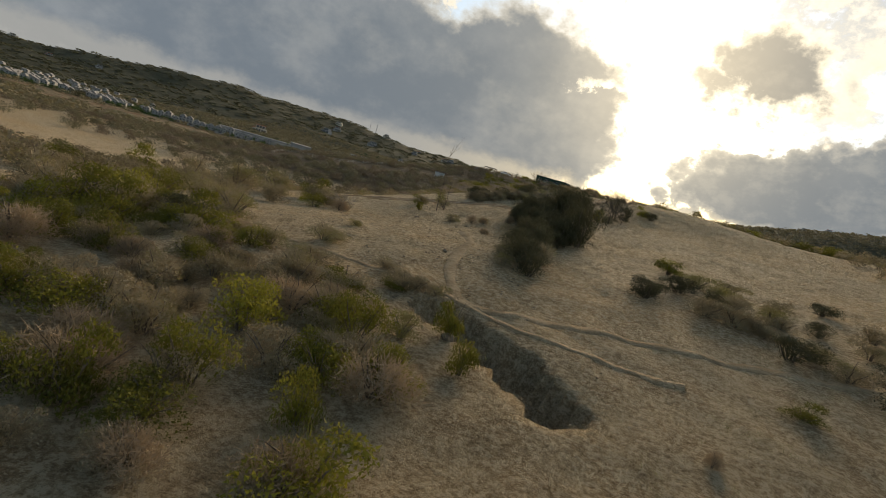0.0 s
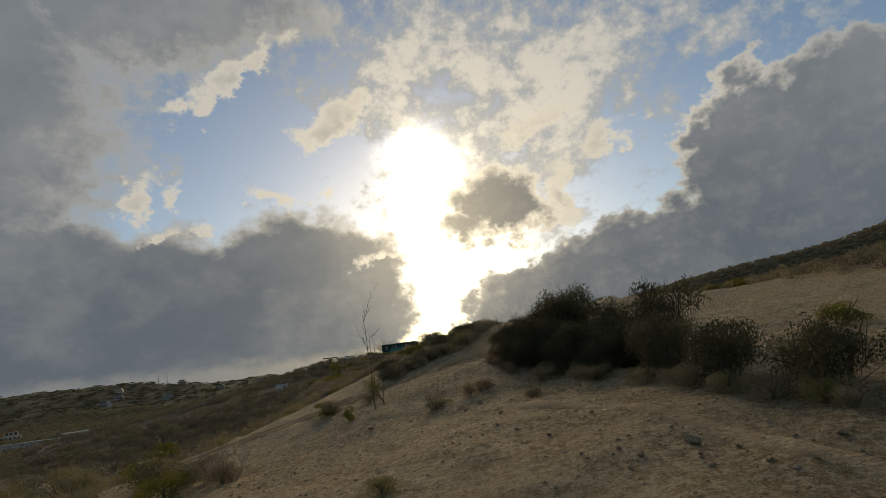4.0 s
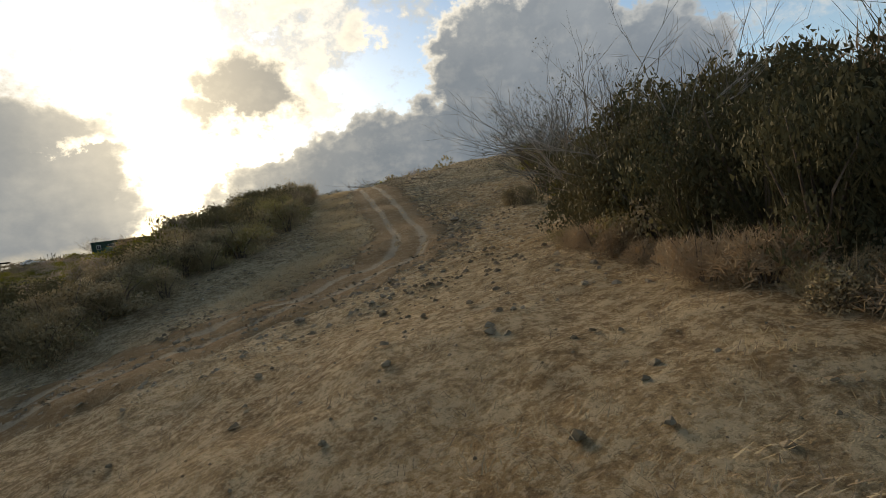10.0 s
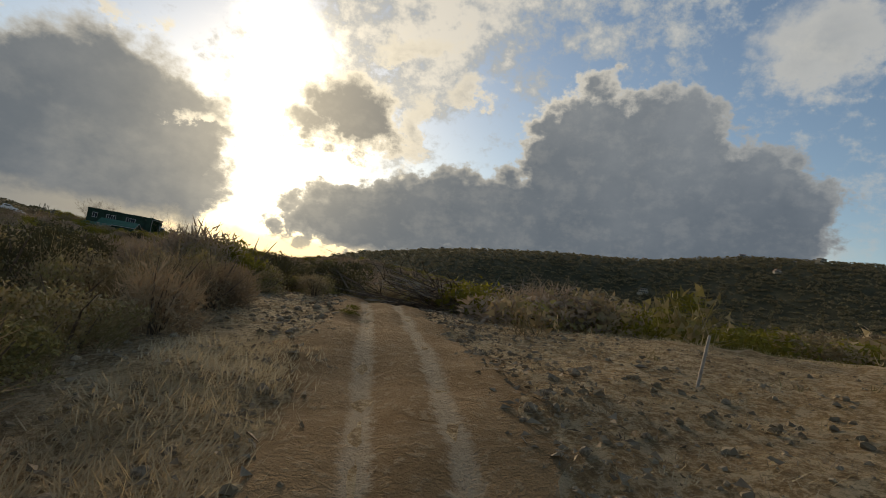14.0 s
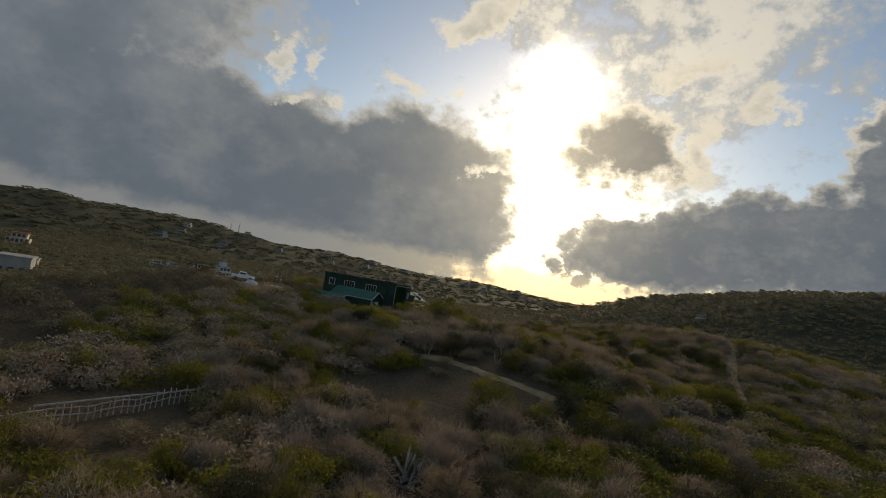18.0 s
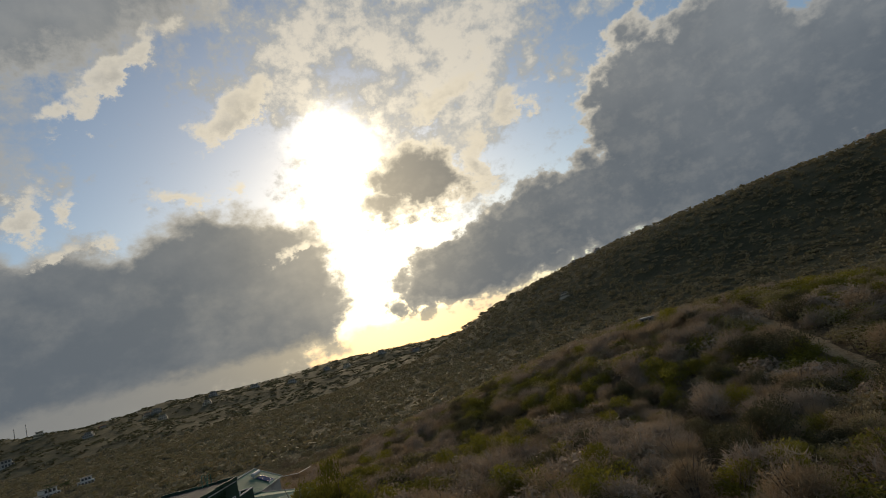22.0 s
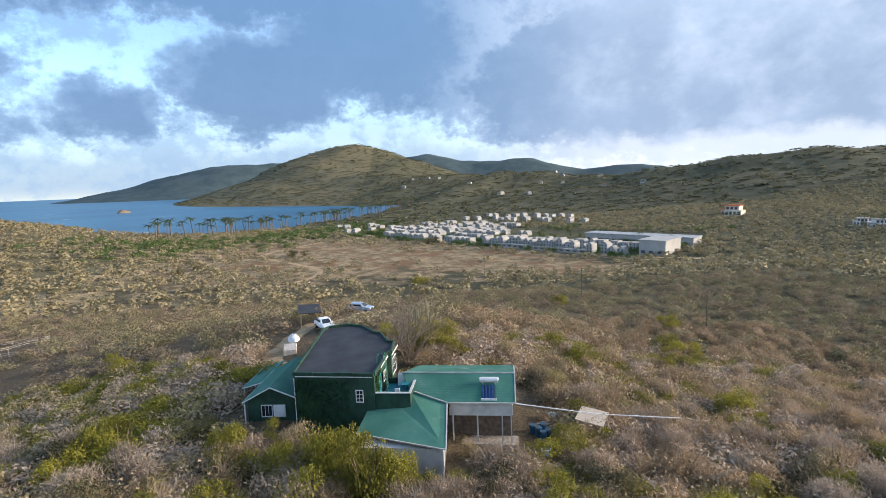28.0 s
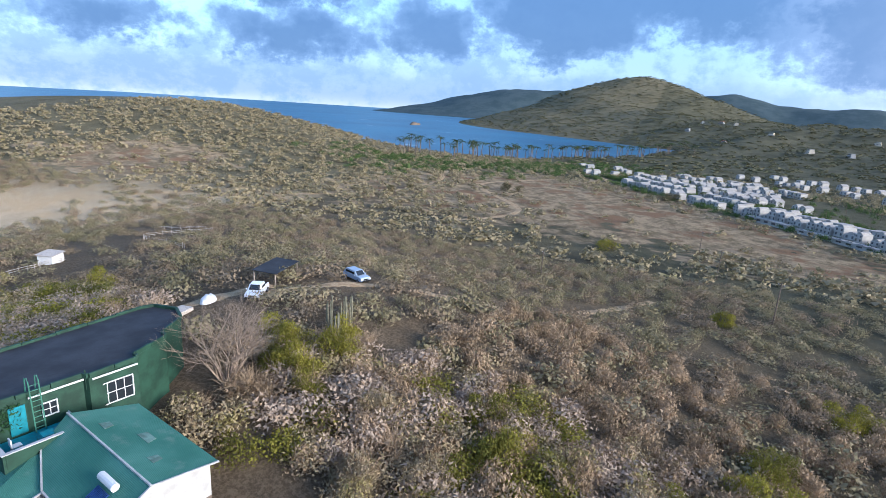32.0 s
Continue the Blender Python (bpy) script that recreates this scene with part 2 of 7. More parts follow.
below = wmix(wstep(EL, -3.0, -0.5), (0.1, 0.1, 0.09), addn.outputs[0])
bg = wt.nodes.new("ShaderNodeBackground")
wt.links.new(below, bg.inputs[0])
bg.inputs[1].default_value = 1.0
out = wt.nodes.new("ShaderNodeOutputWorld")
wt.links.new(bg.outputs[0], out.inputs[0])

sun_dir = Vector((-math.sin(radians(SUN_AZ)) * math.cos(radians(SUN_EL)), math.cos(radians(SUN_AZ)) * math.cos(radians(SUN_EL)), math.sin(radians(SUN_EL))))
sun = new("sun", bpy.data.lights.new("sun", "SUN"))
sun.data.energy, sun.data.angle, sun.data.color = 2.4, radians(24.0), (1.0, 0.82, 0.6)
sun.matrix_world = look(sun_dir * 100, (0, 0, 0))


# ---- materials ----
MATS = {}


def material(name, build):
    if name not in MATS:
        m = bpy.data.materials.new(name)
        m.use_nodes = True
        m.node_tree.nodes.clear()
        build(m.node_tree)
        MATS[name] = m
    return MATS[name]


class Nodes:
    """Short hand for a material's node tree."""

    def __init__(self, tree):
        self.t = tree
        self.o = tree.nodes.new("ShaderNodeOutputMaterial")
        self.b = tree.nodes.new("ShaderNodeBsdfPrincipled")
        tree.links.new(self.b.outputs[0], self.o.inputs[0])

    def put(self, v, socket):
        if isinstance(v, (int, float)):
            socket.default_value = v
        elif isinstance(v, tuple):
            socket.default_value = (*v, 1) if len(v) == 3 and len(socket.default_value) == 4 else v
        elif v is not None:
            self.t.links.new(v, socket)

    def pos(self):
        return self.t.nodes.new("ShaderNodeNewGeometry").outputs["Position"]

    def obj(self):
        return self.t.nodes.new("ShaderNodeTexCoord").outputs["Object"]

    def noise(self, vec, scale, detail=4, rough=0.6):
        n = self.t.nodes.new("ShaderNodeTexNoise")
        self.put(vec, n.inputs["Vector"])
        n.inputs["Scale"].default_value, n.inputs["Detail"].default_value, n.inputs["Roughness"].default_value = scale, detail, rough
        return n.outputs[0]

    def math(self, op, a, b=None):
        n = self.t.nodes.new("ShaderNodeMath")
        n.operation = op
        self.put(a, n.inputs[0])
        self.put(b, n.inputs[1])
        return n.outputs[0]

    def step(self, v, lo, hi):
        n = self.t.nodes.new("ShaderNodeMapRange")
        n.interpolation_type = "SMOOTHSTEP"
        self.put(v, n.inputs[0])
        n.inputs[1].default_value, n.inputs[2].default_value = lo, hi
        return n.outputs[0]

    def mix(self, f, a, b):
        n = self.t.nodes.new("ShaderNodeMix")
        n.data_type = "RGBA"
        self.put(f, n.inputs[0])
        self.put(a, n.inputs[6])
        self.put(b, n.inputs[7])
        return n.outputs[2]

    def ramp(self, v, stops):
        n = self.t.nodes.new("ShaderNodeValToRGB")
        self.put(v, n.inputs[0])
        e = n.color_ramp.elements
        while len(e) < len(stops):
            e.new(0.5)
        for el, (p, c) in zip(e, stops):
            el.position, el.color = p, (*c, 1)
        return n.outputs[0]

    def bump(self, height, strength, distance):
        n = self.t.nodes.new("ShaderNodeBump")
        self.put(height, n.inputs["Height"])
        n.inputs["Strength"].default_value, n.inputs["Distance"].default_value = strength, distance
        self.t.links.new(n.outputs[0], self.b.inputs["Normal"])

    def done(self, color, rough=0.9, spec=0.2, metal=0.0):
        self.put(color, self.b.inputs["Base Color"])
        self.put(rough, self.b.inputs["Roughness"])
        self.b.inputs["Specular IOR Level"].default_value = spec
        self.b.inputs["Metallic"].default_value = metal


def plain(name, color, rough=0.8, spec=0.3, metal=0.0, vary=0.25, scale=3.0, bump=0.0):
    """A surface of one colour with blotches and fine grain."""
    def build(t):
        n = Nodes(t)
        p = n.obj()
        dark = tuple(c * (1 - vary) for c in color)
        light = tuple(min(1, c * (1 + vary)) for c in color)
        big, fine = n.noise(p, scale, 5), n.noise(p, scale * 14, 3)
        c = n.mix(n.step(big, 0.3, 0.7), dark, light)
        c = n.mix(n.math("MULTIPLY", n.step(fine, 0.4, 0.75), 0.3), c, dark)
        if bump:
            n.bump(fine, 0.4, bump)
        n.done(c, rough, spec, metal)
    return material(name, build)


def leafy(name, stops, through=0.25):
    """Leaves: a tone for each clump, lit through a little."""
    def build(t):
        n = Nodes(t)
        g = t.nodes.new("ShaderNodeNewGeometry")
        oi = t.nodes.new("ShaderNodeObjectInfo")
        v = n.math("ADD", n.math("MULTIPLY", g.outputs["Random Per Island"], 0.2), n.math("MULTIPLY", oi.outputs["Random"], 0.22))
        clump, patch = n.noise(n.pos(), 0.22, 2), n.noise(n.pos(), 0.035, 3)
        v = n.math("ADD", v, n.math("ADD", n.math("MULTIPLY", n.step(clump, 0.34, 0.66), 0.4), n.math("MULTIPLY", n.step(patch, 0.3, 0.7), 0.18)))
        c = n.ramp(v, stops)
        n.done(c, 0.75, 0.15)
        tr = t.nodes.new("ShaderNodeBsdfTranslucent")
        t.links.new(c, tr.inputs[0])
        ms = t.nodes.new("ShaderNodeMixShader")
        ms.inputs[0].default_value = through
        t.links.new(n.b.outputs[0], ms.inputs[1])
        t.links.new(tr.outputs[0], ms.inputs[2])
        t.links.new(ms.outputs[0], n.o.inputs[0])
    return material(name, build)


# ---- the lie of the land ----
SEA = -39.0
BUMPS, HILLS_AT = [], []


def bump(x, y, r, a):
    BUMPS.append((x, y, r, a))


def hill(x, y, rx, ry, turn, a):
    HILLS_AT.append((x, y, rx, ry, radians(turn), a))


hill(-975, 705, 330, 230, 20, 48)
hill(-640, 1050, 420, 230, 25, 48)
hill(-300, 1500, 400, 300, 0, 2)
hill(120, 1500, 300, 300, 0, 19.2)
hill(210, 640, 110, 150, 0, 39.3)
hill(300, 470, 100, 110, 20, 43.2)
hill(400, 400, 100, 110, 20, 26.5)
hill(480, 330, 100, 110, 20, 39.6)
hill(560, 230, 110, 120, 0, 42.4)
hill(640, 70, 140, 150, 0, 77.1)
hill(330, -150, 140, 160, 0, 21.1)
hill(-330, -420, 130, 170, 30, 19.1)
hill(-470, -640, 150, 150, 0, 7.2)
hill(-2150, -400, 420, 260, 15, 98)
hill(-1600, 150, 300, 220, 0, 68)
hill(-2500, -250, 300, 240, 0, 152)
hill(-2380, 120, 260, 240, 0, 82)
hill(-3400, -1150, 300, 420, 20, 183)
hill(-3700, -700, 260, 260, 0, 112)
hill(-3500, -300, 300, 330, 0, 29)
hill(-3500, 100, 260, 260, 0, 193)
hill(-3450, 450, 240, 240, 0, 45)
hill(-3400, 800, 240, 240, 0, 161)
hill(-3150, 1400, 220, 220, 0, 86)

bump(-500, -20, 120, -1.42)
bump(-250, -300, 120, -3.77)
bump(-225, 64, 120, -6.62)
bump(-330, -420, 120, 10.76)
bump(-150, -150, 120, 2.95)
bump(-406, -93, 120, -11.27)
bump(-260, 165, 120, -5.97)
bump(-120, 90, 112, 13.51)
bump(-90, -250, 92, -4.65)
bump(100, -140, 81, 4.66)
bump(120, -80, 78, 5.24)
bump(0, 80, 76, -8.95)
bump(-110, -20, 75, -7.56)
bump(-80, -69, 75, 2.29)
bump(130, -32, 64, -3.91)
bump(-20, -80, 63, 0.63)
bump(-45, -200, 60, -0.74)
bump(-50, 40, 60, 2.77)
bump(90, -10, 58, -8.01)
bump(70, 51, 57, 19.80)
bump(-60, -30, 55, 6.20)
bump(-30, -156, 55, -10.32)
bump(60, -80, 44, -2.91)
bump(-20, -240, 42, 4.21)
bump(60, -230, 41, 0.88)
bump(70, -200, 38, -3.33)
bump(-3, -57, 37, -2.09)
bump(50, -30, 37, -5.51)
bump(66, 7, 36, 4.85)
bump(50, -262, 31, -1.55)
bump(30, -50, 30, 5.17)
bump(25, 20, 30, -3.05)
bump(2, -237, 29, -4.31)
bump(24, -3, 27, -3.46)
bump(45, -185, 27, 0.75)
bump(5, 22, 26, -0.30)
bump(20, -262, 25, 1.63)
bump(44, -112, 24, 1.20)
bump(48.5, -94, 24, -4.68)
bump(30, -95, 24, 3.48)
bump(-37, 5, 24, 6.88)
bump(36, -251, 23, -3.16)
bump(-6, -12, 23, -1.13)
bump(13, -45, 23, -2.93)
bump(0, 5, 23, 5.10)
bump(-5, -190, 23, 3.13)
bump(25, -231, 22, 3.50)
bump(25, -20, 22, 7.36)
bump(-23, -7, 22, -0.32)
bump(45, -158, 22, 0.81)
bump(15, -135, 20, 3.36)
bump(18, -155, 20, 3.13)
bump(0, -215, 20, -1.81)
bump(10, -170, 18, 1.47)
bump(37, -134, 17, 0.60)
bump(12, -220, 17, 1.43)
bump(33, -155.5, 16, -0.61)
bump(25, -128, 16, 0.84)
bump(17, -182, 16, 0.02)
bump(35, -190, 15, 1.40)
bump(8, -196, 12, -1.36)
bump(12, -206, 12, -0.25)
bump(27, -195, 11, -0.38)
bump(21, -170, 10, 0.71)
bump(23, -177.5, 10, -1.17)
bump(23, -208, 9, -0.52)
bump(18.7, -195, 9, 2.02)
bump(0, -150, 120, 2.00)
bump(0, -20, 110, 3.83)
bump(-200, 0, 150, -4.60)
bump(-450, 60, 220, -12.58)
bump(80, -100, 100, 3.75)
bump(-150, -250, 120, -4.18)
bump(50, -152, 11, 2.1)
bump(40, -156, 7, 0.9)
bump(23.5, -177, 6, -0.45)
bump(26, -166, 6, -0.45)

def ground_z(x, y):
    x, y = np.asarray(x, float), np.asarray(y, float)
    h = np.full(np.broadcast(x, y).shape, -20.0)
    for cx, cy, r, a in BUMPS:
        q = ((x - cx) ** 2 + (y - cy) ** 2) / (r * r)
        h = h + a * np.exp(-0.5 * np.minimum(q, 60))
    # the plain by the sea, then the sea bed
    west = np.clip((-x - 300) / 500, 0, 1)
    h = h - 14 * west * west * (3 - 2 * west)
    floor = SEA + 2.0 + 3.0 * np.exp(-np.abs(x + 300) / 200)
    h = floor + 2.5 * np.logaddexp(0, (h - floor) / 2.5)
    shore = -(x + 600) * 0.45 - (y + 170) * 0.89 - 460 * np.exp(-(((x + 290) / 150) ** 2 + ((y + 470) / 230) ** 2)) + 18 * np.sin(x * 0.013 + y * 0.021)
    s = np.clip((shore + 30) / 120, 0, 1)
    h = h - 26 * s * s * (3 - 2 * s)
    for cx, cy, rx, ry, t, a in HILLS_AT:
        u = (x - cx) * math.cos(t) + (y - cy) * math.sin(t)
        v = -(x - cx) * math.sin(t) + (y - cy) * math.cos(t)
        h = h + a * np.exp(-0.5 * ((u / rx) ** 2 + (v / ry) ** 2))
    far = np.clip((np.hypot(x - 10, y + 110) - 260) / 900, 0, 1)
    h = h + far * 9 * (np.sin(x * 0.011 + 1.3 * np.sin(y * 0.007)) * np.sin(y * 0.012 + 1.1 * np.sin(x * 0.006 + 2)) + 0.5 * np.sin(x * 0.031 + y * 0.017) * np.sin(y * 0.027 - x * 0.012)) * np.clip((h - SEA) / 30, 0, 1)
    near = np.exp(-((np.hypot(x - 15, y + 130) / 200) ** 4))
    h = h + near * (0.05 * np.sin(x * 3.3 + 2.0 * np.sin(y * 1.1)) * np.sin(y * 2.7 + 1.6 * np.sin(x * 1.3)) * np.clip(np.hypot(x, y) / 40 - 0.6, 0, 1) + 0.14 * np.sin(x * 0.83 + 1.7 * np.sin(y * 0.31)) * np.sin(y * 0.71 + x * 0.23) + 0.07 * np.sin(x * 2.1 + y * 1.3) * np.sin(y * 1.9 - x * 0.7))
    # the washed-out gully
    d = np.full(h.shape, 99.0)
    for (ax, ay), (bx, by) in (((29.8, -244.4), (31.6, -245.2)), ((31.6, -245.2), (34.6, -247.6)), ((34.6, -247.6), (37.0, -250.5))):
        k = np.clip(((x - ax) * (bx - ax) + (y - ay) * (by - ay)) / ((bx - ax) ** 2 + (by - ay) ** 2), 0, 1)
        d = np.minimum(d, np.hypot(x - ax - k * (bx - ax), y - ay - k * (by - ay)))
    d = d + 0.35 * np.sin(x * 2.3 + y * 1.1) * np.sin(y * 2.9)
    g = np.clip((1.3 - d) / 0.35, 0, 1)
    h = h - 2.6 * g * g * (3 - 2 * g)
    return h


def gz(x, y):
    return float(ground_z(x, y))


def spaced(lo, hi, step, end_lo, end_hi, n):
    core = np.arange(lo, hi + step, step)
    k = np.arange(1, n + 1) / n
    grow = lambda d: step * n * k + (d - step * n) * k ** 3.2  # noqa: E731
    return np.concatenate([(lo - grow(lo - end_lo))[::-1], core, core[-1] + grow(end_hi - core[-1])])


GX, GY = spaced(-45, 75, 0.6, -4700, 4700, 110), spaced(-275, 60, 0.6, -4700, 4700, 110)
mx, my = np.meshgrid(GX, GY)
mz = ground_z(mx, my)


def mesh_from(name, verts, faces, mat, smooth=True):
    verts, faces = np.ascontiguousarray(verts, np.float32), np.ascontiguousarray(faces, np.int32)
    me = bpy.data.meshes.new(name)
    k = faces.shape[1]
    me.vertices.add(len(verts))
    me.vertices.foreach_set("co", verts.ravel())
    me.loops.add(faces.size)
    me.loops.foreach_set("vertex_index", faces.ravel())
    me.polygons.add(len(faces))
    me.polygons.foreach_set("loop_start", np.arange(0, faces.size, k, dtype=np.int32))
    if smooth:
        me.polygons.foreach_set("use_smooth", np.ones(len(faces), bool))
    me.update(calc_edges=True)
    me.materials.append(mat)
    return me


def soil(t):
    n = Nodes(t)
    p = n.pos()
    big, mid, tuft, fine, grit = n.noise(p, 0.05, 4), n.noise(p, 0.4, 6, 0.7), n.noise(p, 3.2, 7, 0.75), n.noise(p, 11.0, 6, 0.75), n.noise(p, 40, 3)
    c = n.mix(n.step(mid, 0.35, 0.65), (0.403, 0.27, 0.138), (0.618, 0.463, 0.266))
    c = n.mix(n.step(big, 0.48, 0.62), c, (0.511, 0.326, 0.149))
    c = n.mix(n.math("MULTIPLY", n.step(tuft, 0.49, 0.56), 0.85), c, (0.806, 0.652, 0.415))
    c = n.mix(n.math("MULTIPLY", n.step(tuft, 0.46, 0.39), 0.6), c, (0.228, 0.157, 0.085))
    c = n.mix(n.math("MULTIPLY", n.step(fine, 0.5, 0.6), 0.65), c, (0.833, 0.664, 0.426))
    c = n.mix(n.math("MULTIPLY", n.step(grit, 0.55, 0.75), 0.5), c, (0.215, 0.144, 0.0797))
    grit_dark = n.math("MULTIPLY", n.step(fine, 0.47, 0.38), 0.55)
    c = n.mix(grit_dark, c, (0.202, 0.138, 0.0744))
    # wooded and grassy slopes far off
    sp = t.nodes.new("ShaderNodeSeparateXYZ")
    t.links.new(p, sp.inputs[0])
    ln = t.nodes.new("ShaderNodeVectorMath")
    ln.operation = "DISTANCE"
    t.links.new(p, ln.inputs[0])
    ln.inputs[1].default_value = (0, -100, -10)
    # leaf litter under the scrub, its tone lowered for shade between bushes
    litter = n.mix(n.step(tuft, 0.4, 0.6), (0.095, 0.073, 0.046), (0.17, 0.128, 0.082))
    c = n.mix(n.math("MULTIPLY", n.step(sp.outputs[1], -132, -122), 0.94), c, litter)
    far = n.step(ln.outputs["Value"], 120, 250)
    wood = n.mix(n.step(n.noise(p, 0.03, 8, 0.75), 0.38, 0.6), (0.052, 0.054, 0.03), (0.1, 0.095, 0.055))
    bare = None
    for bx, by, br in ((-330, -40, 120), (-270, -95, 70), (-400, 10, 70), (-290, 45, 75), (-238, 92, 48), (-200, -262, 60)):
        q = t.nodes.new("ShaderNodeVectorMath")
        q.operation = "DISTANCE"
        t.links.new(p, q.inputs[0])
        q.inputs[1].default_value = (bx, by, -33)
        near = n.step(n.math("ADD", q.outputs["Value"], n.math("MULTIPLY", n.math("SUBTRACT", big, 0.5), 160)), br, br * 0.75)
        bare = near if bare is None else n.math("MAXIMUM", bare, near)
    c = n.mix(n.math("MULTIPLY", n.math("MULTIPLY", far, 0.9), n.math("SUBTRACT", 1.0, bare)), c, wood)
    strip = n.mix(n.step(n.noise(p, 0.12, 6, 0.75), 0.4, 0.6), (0.15, 0.115, 0.065), (0.34, 0.255, 0.15))
    strip = n.mix(n.step(n.noise(p, 0.05, 3), 0.5, 0.62), strip, (0.2, 0.12, 0.065))
    c = n.mix(n.math("MULTIPLY", n.math("MULTIPLY", bare, far), 0.95), c, strip)
    # blue-green past 2700 m puts distance haze into the farthest hills' colour
    hazy_forest = n.mix(n.step(n.noise(p, 0.01, 8, 0.7), 0.4, 0.6), (0.045, 0.068, 0.072), (0.066, 0.09, 0.092))
    c = n.mix(n.step(ln.outputs["Value"], 2700, 3000), c, hazy_forest)
    n.bump(n.math("ADD", n.math("MULTIPLY", tuft, 1.6), n.math("ADD", fine, n.math("MULTIPLY", grit, 0.35))), 1.0, 0.24)
    n.done(c, 0.95, 0.1)


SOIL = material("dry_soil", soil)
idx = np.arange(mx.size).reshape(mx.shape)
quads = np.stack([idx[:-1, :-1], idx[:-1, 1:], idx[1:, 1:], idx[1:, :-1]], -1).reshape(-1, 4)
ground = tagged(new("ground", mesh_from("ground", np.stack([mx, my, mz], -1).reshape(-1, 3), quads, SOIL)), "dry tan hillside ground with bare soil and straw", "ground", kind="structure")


def sea_look(t):
    n = Nodes(t)
    p = n.pos()
    c = n.mix(n.step(n.noise(p, 0.004, 4), 0.35, 0.65), (0.014, 0.078, 0.145), (0.026, 0.125, 0.21))
    foam = n.math("MULTIPLY", n.step(n.noise(p, 0.02, 6, 0.7), 0.62, 0.7), 0.6)
    c = n.mix(foam, c, (0.6, 0.66, 0.68))
    n.bump(n.noise(p, 0.12, 5), 0.5, 1.2)
    n.done(c, 0.35, 0.3)


bm = bmesh.new()
for v in ((-4800, -4800), (200, -4800), (200, 2000), (-4800, 2000)):
    bm.verts.new((*v, SEA))
bm.faces.new(bm.verts)
me = bpy.data.meshes.new("sea")
bm.to_mesh(me)
bm.free()
me.materials.append(material("sea", sea_look))
tagged(new("water", me), "blue sea with white wave crests in the bay", "sea", kind="structure")


# ---- the dirt road ----
ROAD = [(-45, -189), (-20, -186), (6.2, -183), (15.9, -181.7), (22, -178.1), (24.6, -174.5), (26.6, -167), (28.5, -158.5), (30.4, -150), (32.3, -140.5), (34, -132.5), (37.8, -123), (45, -111), (50, -100), (57, -89), (68, -78.5), (85, -70)]


def smooth_line(pts, step=0.8):
    """Points along a soft curve through those given, about step apart."""
    out = []
    for i in range(len(pts) - 1):
        p0, p1, p2, p3 = (np.array(pts[min(max(j, 0), len(pts) - 1)], float) for j in (i - 1, i, i + 1, i + 2))
        n = max(2, int(np.linalg.norm(p2 - p1) / step))
        for k in range(n):
            t = k / n
            out.append(0.5 * (2 * p1 + (p2 - p0) * t + (2 * p0 - 5 * p1 + 4 * p2 - p3) * t * t + (3 * p1 - p0 - 3 * p2 + p3) * t ** 3))
    out.append(np.array(pts[-1], float))
    return np.array(out)


def strip_mesh(name, pts, offsets, lifts, mat):
    """A ribbon that lies on the ground along a line, with a cross profile."""
    line = smooth_line(pts)
    way = np.gradient(line, axis=0)
    way /= np.linalg.norm(way, axis=1, keepdims=True)
    side = np.stack([way[:, 1], -way[:, 0]], 1)
    n, m = len(line), len(offsets)
    wob = np.arange(n)
    off = np.array(offsets)[None, :] * (1 + np.abs(np.array(offsets)[None, :]) / max(offsets) * (0.1 * np.sin(wob * 0.9) + 0.13 * np.sin(wob * 0.37 + 1.0) + 0.08 * np.sin(wob * 2.3))[:, None])
    xy = line[:, None, :] + side[:, None, :] * off[..., None]
    zz = ground_z(xy[..., 0], xy[..., 1]) + np.array(lifts)[None, :]
    verts = np.concatenate([xy, zz[..., None]], -1).reshape(-1, 3)
    ids = np.arange(n * m).reshape(n, m)
    faces = np.stack([ids[:-1, :-1], ids[:-1, 1:], ids[1:, 1:], ids[1:, :-1]], -1).reshape(-1, 4)
    me = mesh_from(name, verts, faces, mat)
    uv = me.uv_layers.new(name="across")
    across = np.tile(np.array(offsets, np.float32), n)
    along = np.repeat(np.arange(n, dtype=np.float32) * 0.8, m)
    li = faces.ravel()
    uv.data.foreach_set("uv", np.stack([across[li], along[li]], 1).astype(np.float32).ravel())
    return me


def road_look(t):
    n = Nodes(t)
    p = n.pos()
    uv = t.nodes.new("ShaderNodeUVMap")
    uv.uv_map = "across"
    sp = t.nodes.new("ShaderNodeSeparateXYZ")
    t.links.new(uv.outputs[0], sp.inputs[0])
    mid, fine, grit = n.noise(p, 0.6, 5, 0.7), n.noise(p, 5, 5, 0.7), n.noise(p, 26, 3)
    off = n.math("ADD", n.math("ABSOLUTE", sp.outputs[0]), n.math("MULTIPLY", n.math("SUBTRACT", fine, 0.5), 0.5))
    rut = n.math("MULTIPLY", n.step(off, 0.36, 0.52), n.step(off, 0.86, 0.7))
    c = n.mix(n.step(mid, 0.3, 0.7), (0.22, 0.135, 0.062), (0.33, 0.22, 0.115))
    c = n.mix(n.math("MULTIPLY", n.step(fine, 0.52, 0.62), 0.5), c, (0.42, 0.32, 0.2))
    c = n.mix(n.math("MULTIPLY", rut, 0.7), c, (0.5, 0.41, 0.29))
    c = n.mix(n.math("MULTIPLY", n.step(grit, 0.56, 0.72), 0.5), c, (0.12, 0.08, 0.05))
    n.bump(n.math("ADD", fine, n.math("MULTIPLY", grit, 0.4)), 1.0, 0.16)
    n.done(c, 0.95, 0.1)


